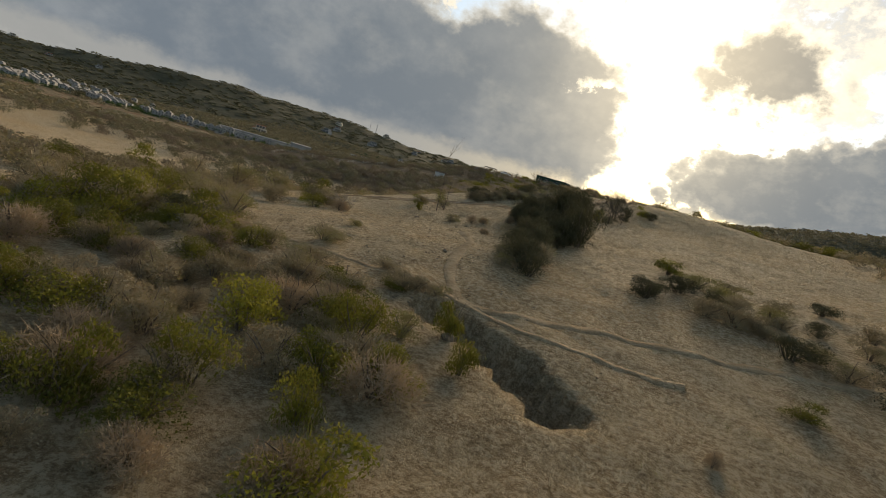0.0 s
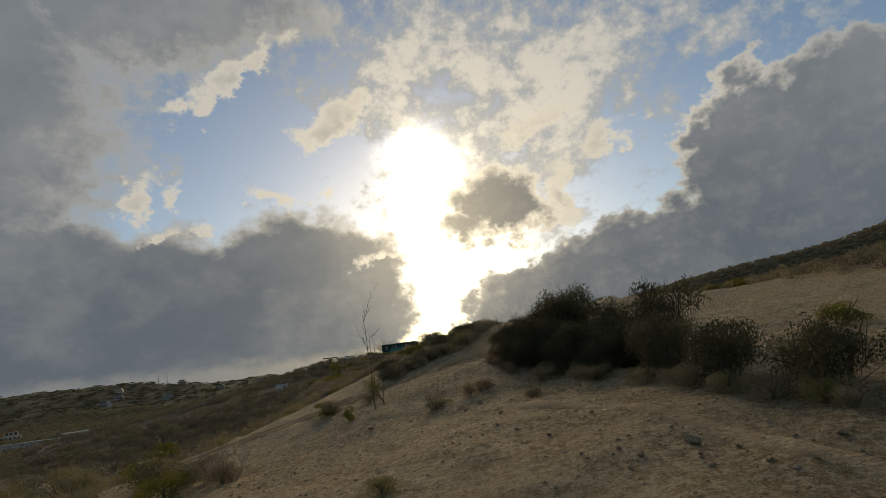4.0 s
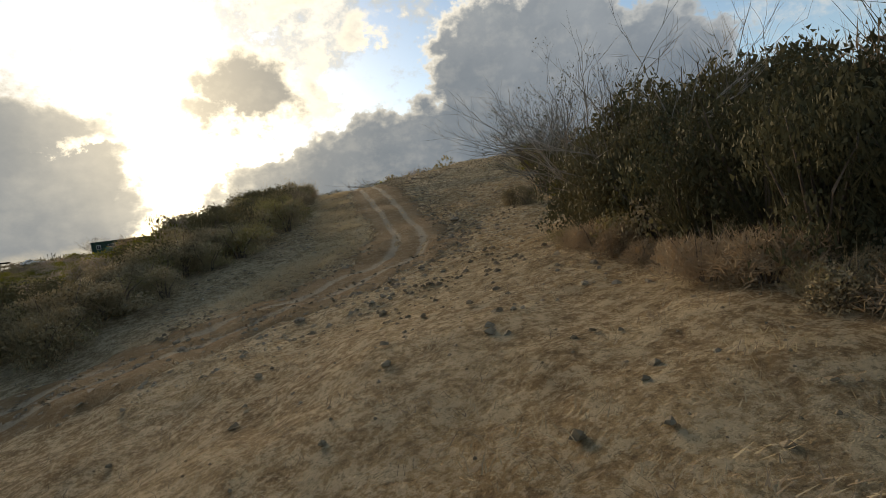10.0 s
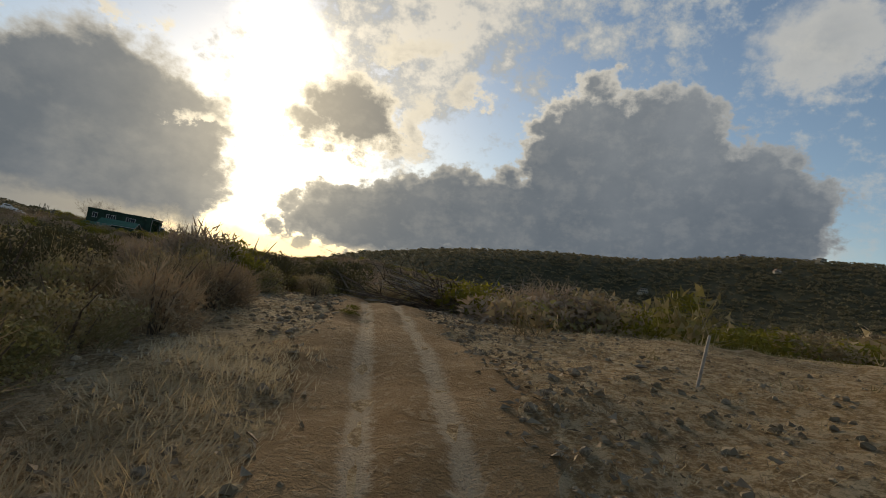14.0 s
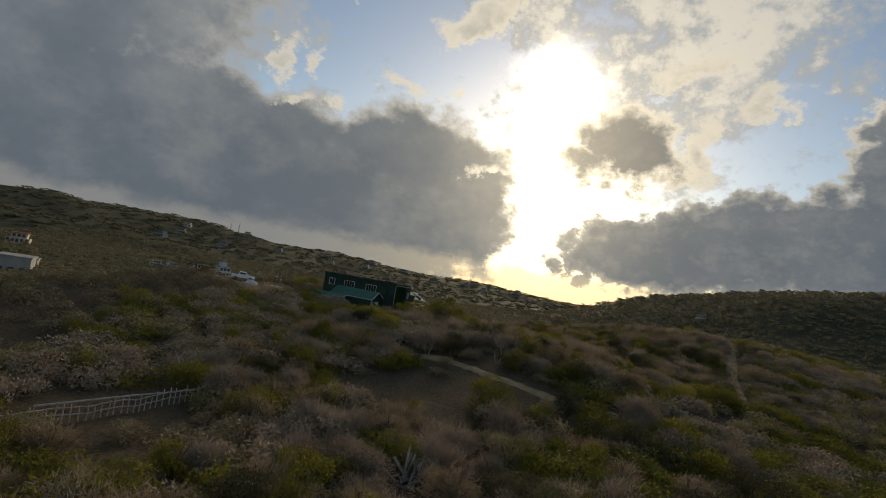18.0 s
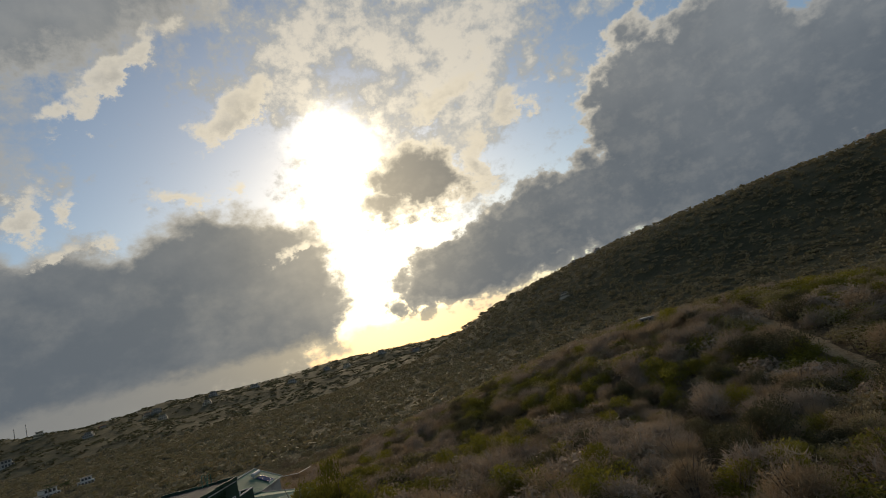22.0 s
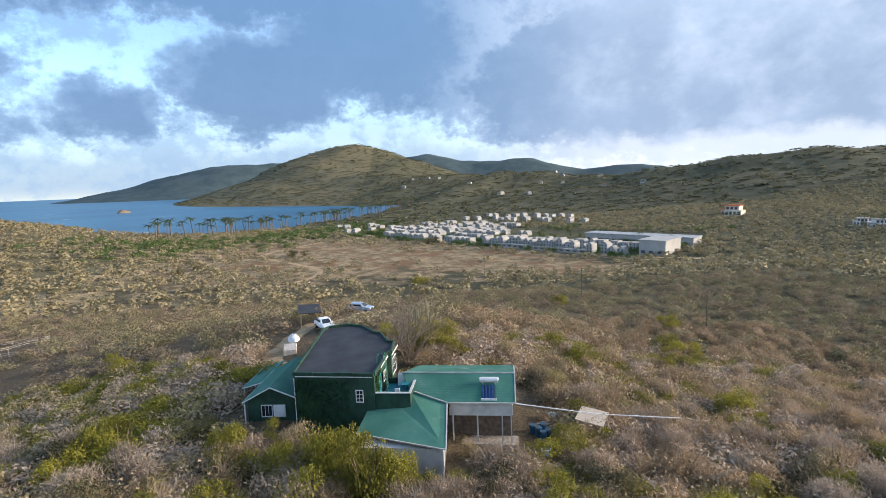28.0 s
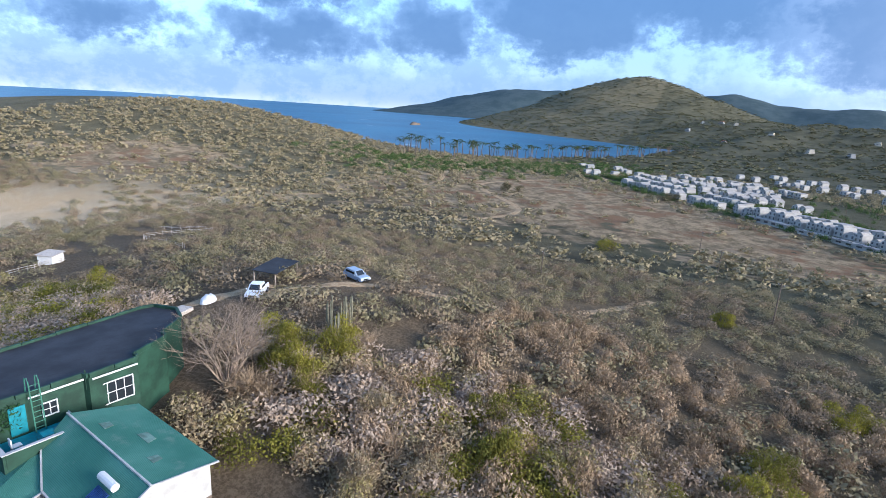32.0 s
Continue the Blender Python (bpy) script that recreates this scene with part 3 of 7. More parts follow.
road = tagged(new("road", strip_mesh("road", ROAD, (-2.5, -1.6, -0.9, -0.6, -0.32, 0, 0.32, 0.6, 0.9, 1.6, 2.3), (-0.1, 0.06, 0.07, 0.01, 0.07, 0.1, 0.07, 0.01, 0.07, 0.06, -0.1), material("road_soil", road_look))), "unpaved track of brown soil with two pale wheel ruts", "dirt road", kind="structure")


def trail_look(t):
    n = Nodes(t)
    p = n.pos()
    c = n.mix(n.step(n.noise(p, 0.8, 5), 0.35, 0.65), (0.3, 0.205, 0.11), (0.46, 0.34, 0.2))
    c = n.mix(n.math("MULTIPLY", n.step(n.noise(p, 5, 6, 0.7), 0.48, 0.58), 0.6), c, (0.22, 0.155, 0.085))
    n.bump(n.noise(p, 6, 4), 1.0, 0.14)
    n.done(c, 0.95, 0.1)


TRAIL = material("trail_soil", trail_look)
for pts, w in (([(2, -26), (9.5, -29.5), (18.6, -32), (27.6, -37), (36, -39.5), (48, -36), (58, -22), (63, 0), (69, 20), (76, 45), (88, 80)], 1.1),
               ([(22.0, -218), (24.9, -224), (26.2, -232), (28.5, -239), (31, -241.7), (36, -240.2), (43, -238), (55, -234)], 0.5), ([(-1, -233), (17, -239.5), (24, -240.2), (30, -241.8), (35, -243.5), (42, -243.5)], 0.35),
               ([(-34, -3), (-22, -6), (-15, -4), (-12, 4)], 1.6), ([(-29, -1), (-44, 6), (-62, 22), (-110, 40)], 1.3),
               ([(-200, -60), (-260, -40), (-330, -90), (-420, -60)], 2.2), ([(-180, -150), (-250, -118), (-330, -120), (-400, -170)], 2.0),
               ([(-520, -65), (-437, -8), (-380, 42), (-320, 92), (-262, 140), (-228, 175)], 5.0)):
    tagged(new("path", strip_mesh("path", pts, (-w, -0.6 * w, 0, 0.6 * w, w), (-0.05, 0.06, 0.08, 0.06, -0.05), TRAIL)), "pale worn dirt track across the dry slope", "dirt track", kind="structure")


# ---- builders ----
def part(name, bm, mat, parent, label="", smooth=False):
    """Links a bmesh as one mesh object under a thing or a part."""
    me = bpy.data.meshes.new(name)
    if smooth:
        for f in bm.faces:
            f.smooth = True
    bm.to_mesh(me)
    bm.free()
    me.materials.append(mat)
    ob = new(name, me)
    ob.parent = parent
    if label:
        ob["label"] = label
    return ob


def thing(name, m, label, category, group="", kind=""):
    ob = tagged(new(name), label, category, group, kind)
    ob.matrix_world = m
    return ob


def box(bm, x0, x1, y0, y1, z0, z1, bevel=0.0):
    geo = bmesh.ops.create_cube(bm, size=1)
    bmesh.ops.scale(bm, vec=(x1 - x0, y1 - y0, z1 - z0), verts=geo["verts"])
    bmesh.ops.translate(bm, vec=((x0 + x1) / 2, (y0 + y1) / 2, (z0 + z1) / 2), verts=geo["verts"])
    if bevel:
        edges = list({e for v in geo["verts"] for e in v.link_edges})
        bmesh.ops.bevel(bm, geom=edges, offset=bevel, segments=1, affect="EDGES")
    return bm


def boxes(*rows, bevel=0.0):
    bm = bmesh.new()
    for r in rows:
        box(bm, *r, bevel=bevel)
    return bm


def slab(points, thick):
    """A flat piece from its outline, with thickness downwards along z."""
    bm = bmesh.new()
    top = [bm.verts.new(p) for p in points]
    low = [bm.verts.new((p[0], p[1], p[2] - thick)) for p in points]
    bm.faces.new(top)
    bm.faces.new(low[::-1])
    for i in range(len(top)):
        j = (i + 1) % len(top)
        bm.faces.new((top[j], top[i], low[i], low[j]))
    bmesh.ops.recalc_face_normals(bm, faces=bm.faces)
    return bm


def tube(bm, path, radii, sides=6):
    """A tapered tube along a path."""
    path = [Vector(p) for p in path]
    rings = []
    for i, p in enumerate(path):
        d = (path[min(i + 1, len(path) - 1)] - path[max(i - 1, 0)]).normalized()
        a = d.orthogonal().normalized()
        b = d.cross(a)
        r = radii[i] if not isinstance(radii, (int, float)) else radii
        rings.append([bm.verts.new(p + (a * math.cos(2 * math.pi * k / sides) + b * math.sin(2 * math.pi * k / sides)) * r) for k in range(sides)])
    for q, w in zip(rings, rings[1:]):
        for k in range(sides):
            bm.faces.new((q[k], q[(k + 1) % sides], w[(k + 1) % sides], w[k]))
    for ring in (rings[0][::-1], rings[-1]):
        if sides > 2:
            bm.faces.new(ring)
    return bm


def arrays_mesh(name, verts, mat):
    """Loose triangles, three vertices each."""
    n = len(verts) // 3
    return mesh_from(name, verts, np.arange(n * 3).reshape(n, 3), mat, smooth=False)


# ---- scrub, bushes and trees ----
RNG = np.random.default_rng(7)
DRY = leafy("dry_twigs", [(0.0, (0.15, 0.11, 0.068)), (0.35, (0.3, 0.22, 0.135)), (0.7, (0.44, 0.33, 0.21)), (1.0, (0.37, 0.235, 0.11))], 0.22)
SCRUB = leafy("mixed_scrub", [(0.0, (0.13, 0.105, 0.055)), (0.3, (0.25, 0.2, 0.11)), (0.5, (0.38, 0.3, 0.185)), (0.7, (0.27, 0.23, 0.09)), (1.0, (0.34, 0.3, 0.085))], 0.22)
GREEN = leafy("green_leaves", [(0.0, (0.075, 0.075, 0.016)), (0.4, (0.16, 0.15, 0.026)), (0.75, (0.27, 0.245, 0.036)), (1.0, (0.37, 0.325, 0.05))], 0.35)
DARK = leafy("dark_leaves", [(0.0, (0.045, 0.045, 0.025)), (0.5, (0.1, 0.092, 0.045)), (0.85, (0.16, 0.135, 0.07)), (1.0, (0.25, 0.2, 0.05))], 0.2)
STRAW = leafy("straw", [(0.0, (0.36, 0.269, 0.151)), (0.5, (0.6, 0.48, 0.3)), (1.0, (0.75, 0.63, 0.42))], 0.35)
PALE = leafy("pale_twigs", [(0.0, (0.18, 0.135, 0.095)), (0.4, (0.33, 0.255, 0.185)), (0.75, (0.41, 0.33, 0.25)), (1.0, (0.42, 0.29, 0.165))], 0.22)
FAR_SCRUB = leafy("far_scrub", [(0.0, (0.16, 0.138, 0.074)), (0.4, (0.225, 0.196, 0.106)), (0.7, (0.3, 0.245, 0.15)), (1.0, (0.25, 0.225, 0.07))], 0.2)
FAR_DRY = leafy("far_thorn", [(0.0, (0.16, 0.122, 0.074)), (0.5, (0.24, 0.185, 0.12)), (1.0, (0.31, 0.24, 0.155))], 0.2)
WOODS = leafy("dry_woods", [(0.0, (0.075, 0.08, 0.042)), (0.5, (0.12, 0.115, 0.06)), (1.0, (0.165, 0.145, 0.078))], 0.15)
TAN_BARK = plain("tan_bark", (0.25, 0.195, 0.145), 0.95, 0.1, vary=0.35, scale=6, bump=0.01)
BARK = plain("bark", (0.16, 0.125, 0.095), 0.95, 0.1, vary=0.4, scale=6, bump=0.01)
PALE_BARK = plain("pale_bark", (0.36, 0.31, 0.25), 0.95, 0.1, vary=0.3, scale=6, bump=0.01)


def lobes(rng, n):
    """Middles and radii of the rounded masses that make up a bush one metre in radius."""
    a = rng.uniform(0, 2 * np.pi, n)
    if n < 6:
        d, r, z = rng.uniform(0.1, 0.45, n), rng.uniform(0.5, 0.68, n), rng.uniform(0.2, 0.5, n)
    else:
        d, r, z = rng.uniform(0.15, 0.68, n), rng.uniform(0.3, 0.52, n), rng.uniform(0.12, 0.82, n)
    return np.stack([np.cos(a) * d, np.sin(a) * d, z], 1), r


def leaf_cloud(rng, count, size, n_lobes=6, long=1.6, up=0.35, lie=0.6):
    """Loose leaves or twigs as triangles over the masses of a bush of unit radius."""
    mid, r = lobes(rng, n_lobes)
    k = rng.integers(0, n_lobes, count)
    d = rng.normal(size=(count, 3))
    d /= np.linalg.norm(d, axis=1, keepdims=True)
    d[:, 2] = np.abs(d[:, 2]) * 0.9 - 0.3
    p = mid[k] + d * (r[k] * rng.uniform(0.55, 1.12, count))[:, None]
    p[:, 2] = np.maximum(p[:, 2], 0.02)
    flat = rng.uniform(0, 1, count) < lie
    way = d + rng.normal(scale=0.7, size=(count, 3)) + np.array([0, 0, up])
    way[flat] = np.cross(d, rng.normal(size=(count, 3)))[flat] + 0.25 * d[flat]
    way /= np.linalg.norm(way, axis=1, keepdims=True)
    side = np.cross(way, rng.normal(size=(count, 3)))
    side[flat] = np.cross(way, d + rng.normal(scale=0.25, size=(count, 3)))[flat]
    side /= np.linalg.norm(side, axis=1, keepdims=True) + 1e-9
    s = size * rng.uniform(0.6, 1.4, count)[:, None]
    return np.stack([p - side * s * 0.5, p + side * s * 0.5, p + way * s * long], 1).reshape(-1, 3)


def twig_cloud(rng, count, width, n_lobes=6):
    """Thin bare twigs that fan out from the foot of a bush."""
    mid, r = lobes(rng, n_lobes)
    k = rng.integers(0, n_lobes, count)
    d = rng.normal(size=(count, 3))
    d /= np.linalg.norm(d, axis=1, keepdims=True)
    d[:, 2] = np.abs(d[:, 2])
    tip = mid[k] + d * (r[k] * rng.uniform(0.8, 1.15, count))[:, None]
    foot = mid[k] * rng.uniform(0.35, 0.9, (count, 1)) + rng.normal(scale=0.08, size=(count, 3))
    foot[:, 2] = np.maximum(foot[:, 2], 0.0)
    side = np.cross(tip - foot, rng.normal(size=(count, 3)))
    side /= np.linalg.norm(side, axis=1, keepdims=True) + 1e-9
    w = width * rng.uniform(0.6, 1.4, (count, 1))
    return np.stack([foot - side * w, foot + side * w, tip], 1).reshape(-1, 3)


def placed(templates, xs, ys, radius, height, sink=0.1):
    """Copies of loose-triangle templates set on the ground, as one array."""
    out = []
    zs = ground_z(xs, ys)
    pick = RNG.integers(0, len(templates), len(xs))
    turn = RNG.uniform(0, 2 * np.pi, len(xs))
    for i, t in enumerate(templates):
        m = pick == i
        if not m.any():
            continue
        c, s = np.cos(turn[m])[:, None], np.sin(turn[m])[:, None]
        r, h = radius[m][:, None], height[m][:, None]
        x = (t[None, :, 0] * c - t[None, :, 1] * s) * r + xs[m][:, None]
        y = (t[None, :, 0] * s + t[None, :, 1] * c) * r + ys[m][:, None]
        z = t[None, :, 2] * h + zs[m][:, None] - sink * h
        out.append(np.stack([x, y, z], -1).reshape(-1, 3))
    return np.concatenate(out)


def seg_dist(x, y, pts):
    d = np.full(np.shape(x), 1e9)
    for (ax, ay), (bx, by) in zip(pts, pts[1:]):
        k = np.clip(((x - ax) * (bx - ax) + (y - ay) * (by - ay)) / ((bx - ax) ** 2 + (by - ay) ** 2), 0, 1)
        d = np.minimum(d, np.hypot(x - ax - k * (bx - ax), y - ay - k * (by - ay)))
    return d


def spot(x, y, cx, cy, rx, ry, turn=0.0):
    """One inside an oval, falling to nought outside it."""
    c, s = math.cos(radians(turn)), math.sin(radians(turn))
    u, v = ((x - cx) * c + (y - cy) * s) / rx, (-(x - cx) * s + (y - cy) * c) / ry
    return np.clip(1.6 - (u * u + v * v) ** 0.5 * 1.3, 0, 1)


TRAILS = [[(2, -26), (9.5, -29.5), (18.6, -32), (27.6, -37), (36, -39.5), (48, -36), (58, -22), (63, 0), (69, 20), (76, 45), (88, 80)], [(-34, -3), (-22, -6), (-15, -4), (-12, 4)], [(-29, -1), (-44, 6), (-62, 22), (-110, 40)], [(-520, -65), (-437, -8), (-380, 42), (-320, 92), (-262, 140), (-228, 175)]]
FLY = [(37, -270), (24, -252), (14, -235), (12, -219), (14, -203), (20, -186), (26, -165), (30, -140), (29, -113), (22, -67), (22, -32), (32, -17), (45, -5), (51, 18), (37, 29), (26, 35), (17, 43)]


def cover(x, y):
    """How thickly scrub grows, nought to one."""
    wave = 0.5 + 0.5 * np.sin(x * 0.045 + 1.9 * np.sin(y * 0.031)) * np.sin(y * 0.052 + 1.3 * np.sin(x * 0.024))
    c = 0.7 + 0.3 * wave
    # the open dry slope with the mound and the road over it
    open_south = np.clip((-138 - y) / 10, 0, 1) * np.clip((x + 30) / 25, 0, 1) * np.clip((92 - x) / 25, 0, 1)
    c = c * (1 - open_south)
    c = c * (1 - spot(x, y, 19, -43, 17, 9)) * (1 - spot(x, y, -42, -58, 14, 11)) * (1 - 0.92 * spot(x, y, -27, -48, 11, 7, 30)) * (1 - 0.9 * spot(x, y, -62, -74, 30, 9, 30)) * (1 - spot(x, y, -3, -60, 8, 12, -25)) * (1 - 0.85 * spot(x, y, 4, -69, 7, 8)) * (1 - spot(x, y, 22, -65, 3.2, 3.2)) * (1 - 0.9 * spot(x, y, -82, -88, 26, 15, 40))
    c = c * (1 - 0.93 * spot(x, y, -330, -40, 130, 75, 30)) * (1 - 0.9 * spot(x, y, -200, -262, 60, 30, 10)) * (1 - 0.8 * spot(x, y, -230, 20, 60, 50)) * (1 - 0.93 * spot(x, y, -285, 48, 75, 48, 40)) * (1 - 0.9 * spot(x, y, -238, 92, 48, 34, 40))
    c = c * (1 - 0.97 * spot(x, y, -100, -190, 70, 40, 20))
    c = c * (1 - spot(x, y, -22, -2, 15, 6)) * (1 - spot(x, y, -40, 5, 6, 4))
    c = np.where(seg_dist(x, y, ROAD) < 3.2, 0, c)
    for t in TRAILS:
        c = np.where(seg_dist(x, y, t) < 2.0, 0, c)
    return c


def taken(x, y):
    """Where houses of the village stand."""
    u = (x + 437) * 0.753 + (y + 16) * 0.658
    v = -(x + 437) * 0.658 + (y + 16) * 0.753
    return (u > -40) & (u < 245) & (v > -8) & (v < 125)


def scatter(x0, x1, y0, y1, step, keep):
    nx, ny = int((x1 - x0) / step), int((y1 - y0) / step)
    gx, gy = np.meshgrid(np.arange(nx), np.arange(ny))
    x = (x0 + (gx + RNG.uniform(0, 1, gx.shape)) * step).ravel()
    y = (y0 + (gy + RNG.uniform(0, 1, gy.shape)) * step).ravel()
    m = keep(x, y)
    return x[m], y[m]


def path_dist(x, y):
    return seg_dist(x, y, FLY)


def house_far(x, y):
    """Distance from the ground that the house and its wings stand on."""
    d = np.full(np.shape(x), 1e9)
    for x0, x1, y0, y1 in ((-14, 3, 1, 9), (-10, 0, -5, 1), (-5, 6, 10, 22), (3, 9.5, 9, 16), (-7, 4, 21, 23.5)):
        d = np.minimum(d, np.hypot(np.maximum(np.maximum(x0 - x, x - x1), 0), np.maximum(np.maximum(y0 - y, y - y1), 0)))
    return d


# bushes that stand near the way of the camera: things of their own
def bush_kind(name, label, leaf_mat, leaves, leaf, twigs, seed, bark=BARK, long=1.6, up=0.35, lie=0.6):
    """A bush of unit size: stems, and a crown of loose leaves and twigs."""
    rng = np.random.default_rng(seed)
    ob = thing(name, Matrix(), label, "bush" if "tree" not in name else "tree", group=name + "s on the slope")
    bm = bmesh.new()
    for _ in range(6):
        a, lean, top = rng.uniform(0, 6.28), rng.uniform(0.2, 0.7), rng.uniform(0.55, 1.05)
        p = [(0.05 * math.cos(a), 0.05 * math.sin(a), -0.15)]
        for k in (0.35, 0.7, 1.0):
            p.append((lean * k * math.cos(a + k * 0.5) + rng.normal() * 0.03, lean * k * math.sin(a + k * 0.5) + rng.normal() * 0.03, top * k))
        tube(bm, p, [0.035, 0.025, 0.015, 0.004], 3)
    part("trunk", bm, bark, ob)
    crown = np.concatenate([twig_cloud(rng, twigs, 0.005, 9), leaf_cloud(rng, leaves, leaf, 5 if long > 2 else 9, long, up, lie)]) if leaves else twig_cloud(rng, twigs, 0.009, 8)
    c = new("crown", arrays_mesh("crown", crown, leaf_mat))
    c.parent = ob
    return ob


KINDS = {
    "dry": [bush_kind("dry_shrub", "leafless grey-brown thorny shrub on the dry slope", DRY, 1500, 0.021, 420, s, BARK, 7.0, 0.5, 0.3) for s in (1, 2, 3)],
    "pale": [bush_kind("bare_bush", "bare pinkish-grey bush with fine dense twigs", PALE, 2000, 0.023, 420, s, PALE_BARK, 6.5, 0.5, 0.35) for s in (13, 14, 15)],
    "mixed": [bush_kind("scrub_bush", "half-bare brown scrub bush with dull leaves", SCRUB, 2300, 0.034, 240, s) for s in (4, 5, 6)],
    "green": [bush_kind("green_bush", "yellow-green leafy bush on the dry slope", GREEN, 2100, 0.04, 80, s) for s in (7, 8, 9)],
    "dark": [bush_kind("dark_bush", "dense dark olive thorn bush beside the track", DARK, 3200, 0.03, 260, s) for s in (10, 11, 12)],
}
USED = set()
STANDING = {kind: [] for kind in KINDS}


def spare(kind, most=215):
    """That kind of bush, or the rarest once there are enough of it."""
    return kind if len(STANDING[kind]) < most else min(STANDING, key=lambda k: len(STANDING[k]))


def set_bush(kind, x, y, radius, height):
    STANDING[kind].append((x, y))
    src = KINDS[kind][int(RNG.integers(0, 3))]
    m = Matrix.Translation((x, y, gz(x, y) - 0.05)) @ Matrix.Rotation(RNG.uniform(0, 6.28), 4, "Z") @ Matrix.Diagonal((radius, radius * RNG.uniform(0.8, 1.2), height, 1))
    if src not in USED:
        USED.add(src)
        src.matrix_basis = m
        return src
    c = copy_thing(src, Matrix())
    c.matrix_basis = m
    return c


def set_row(kind, pts, width, step, radius, height):
    line = smooth_line(pts, step)
    for p in line:
        for _ in range(max(1, int(width / step))):
            q = p + RNG.normal(scale=width / 3, size=2)
            k = RNG.uniform(0.8, 1.2)
            other = RNG.uniform() < 0.12
            set_bush("mixed" if other else kind, q[0], q[1], radius * k, height * k * (0.7 if other else RNG.uniform(0.85, 1.05)))


# the hedge of thorn beside the mound, and the bank along the road
set_row("dark", [(27.6, -184), (26.6, -191), (26.2, -197), (27, -204), (30, -212)], 3.0, 1.5, 2.0, 3.0)
set_row("dark", [(30.5, -188), (29.6, -196), (30.2, -204), (31.4, -214)], 4.0, 2.4, 2.4, 4.5)
set_row("dark", [(27.5, -207), (28.8, -215), (30.2, -224), (31.6, -231)], 2.2, 2.0, 1.9, 2.5)
set_row("mixed", [(26, -206), (27, -214), (28.4, -224), (29.7, -231)], 1.0, 1.5, 1.1, 1.0)
set_row("dry", [(27.6, -185.5), (26.8, -189), (27.5, -193)], 1.6, 2.2, 1.7, 3.3)
set_row("dark", [(26.2, -185), (24.4, -189.5), (23.5, -193), (23.4, -197), (24.4, -203)], 0.8, 1.1, 1.4, 2.5)
set_row("dry", [(25.2, -185.4), (23.2, -189.8), (22.3, -193), (22.2, -197), (23.2, -203)], 0.5, 0.9, 0.7, 0.8)
set_row("mixed", [(11, -178), (16, -172.5), (19, -166), (20.8, -158), (23, -149), (25.4, -142)], 2.4, 1.6, 1.7, 2.0)
set_row("dark", [(10, -174), (15.5, -169), (18.5, -161), (20.5, -152), (22.5, -143)], 3.0, 2.6, 2.3, 2.3)
set_row("mixed", [(9.5, -176), (12.5, -174.5), (14.5, -171), (17, -168)], 3.0, 1.3, 1.6, 1.9)
set_row("dry", [(21.6, -163), (23.4, -155), (25.4, -147), (27.4, -140)], 1.2, 1.9, 1.3, 1.7)
set_row("mixed", [(31.2, -173.5), (32.2, -176), (33.5, -178.5)], 1.4, 1.4, 1.1, 1.4)
set_row("mixed", [(24, -135), (26.5, -131), (29, -126)], 7, 1.7, 1.5, 1.5)
set_row("dark", [(55, -112), (60, -104), (66, -96)], 6, 2.0, 1.8, 2.6)
set_row("dark", [(53, -116), (56, -108)], 3, 2.0, 1.8, 2.4)
# bushes of the first slope
MASS = ((-14, -200, 3.4, 4.2), (-19, -203, 3.6, 4.4), (-25, -206, 3.6, 4.6), (-9, -197, 3.0, 3.4), (-30, -210, 3.6, 4.6), (5.8, -242.9, 2.6, 2.6), (2.5, -245, 2.6, 2.8), (15.9, -244.1, 1.6, 1.3), (17.5, -242.4, 1.6, 1.3), (13.5, -245, 1.5, 1.4), (21.3, -245, 1.7, 1.4), (24.9, -246.1, 1.6, 1.3), (22.6, -245.8, 1.5, 1.2), (19.5, -247.6, 1.4, 1.3), (20.1, -248.8, 1.3, 1.2), (23.1, -249.5, 1.4, 1.3), (27.8, -247.8, 1, 0.9), (24.7, -252.2, 1.4, 1.5), (20.3, -251.6, 1.2, 1.2), (16.2, -250.7, 1.3, 1.2), (22.9, -255.3, 1.4, 1.4), (28.1, -251.8, 1, 1), (26.6, -243.4, 1.1, 0.7), (11.9, -242.4, 1.7, 1.4), (44.3, -218.1, 2, 1.6), (46, -221.7, 2, 1.6), (47, -228.4, 1.8, 1.4), (42, -214, 2, 1.6), (49, -225, 1.8, 1.5), (17, -206, 1.2, 1), (4.4, -187.5, 1.8, 1.4), (18.6, -236.5, 1.2, 0.7), (-3, -206, 2.4, 2), (-7, -210, 2.6, 2.4), (-13, -212, 2.8, 2.6), (-20, -210, 3, 2.8), (-25, -216, 3, 2.8), (-30, -222, 3, 2.8), (-14, -226, 3, 2.8), (-20, -231, 3, 2.8), (1, -238, 2.6, 2.4), (-4, -242, 2.8, 2.8))
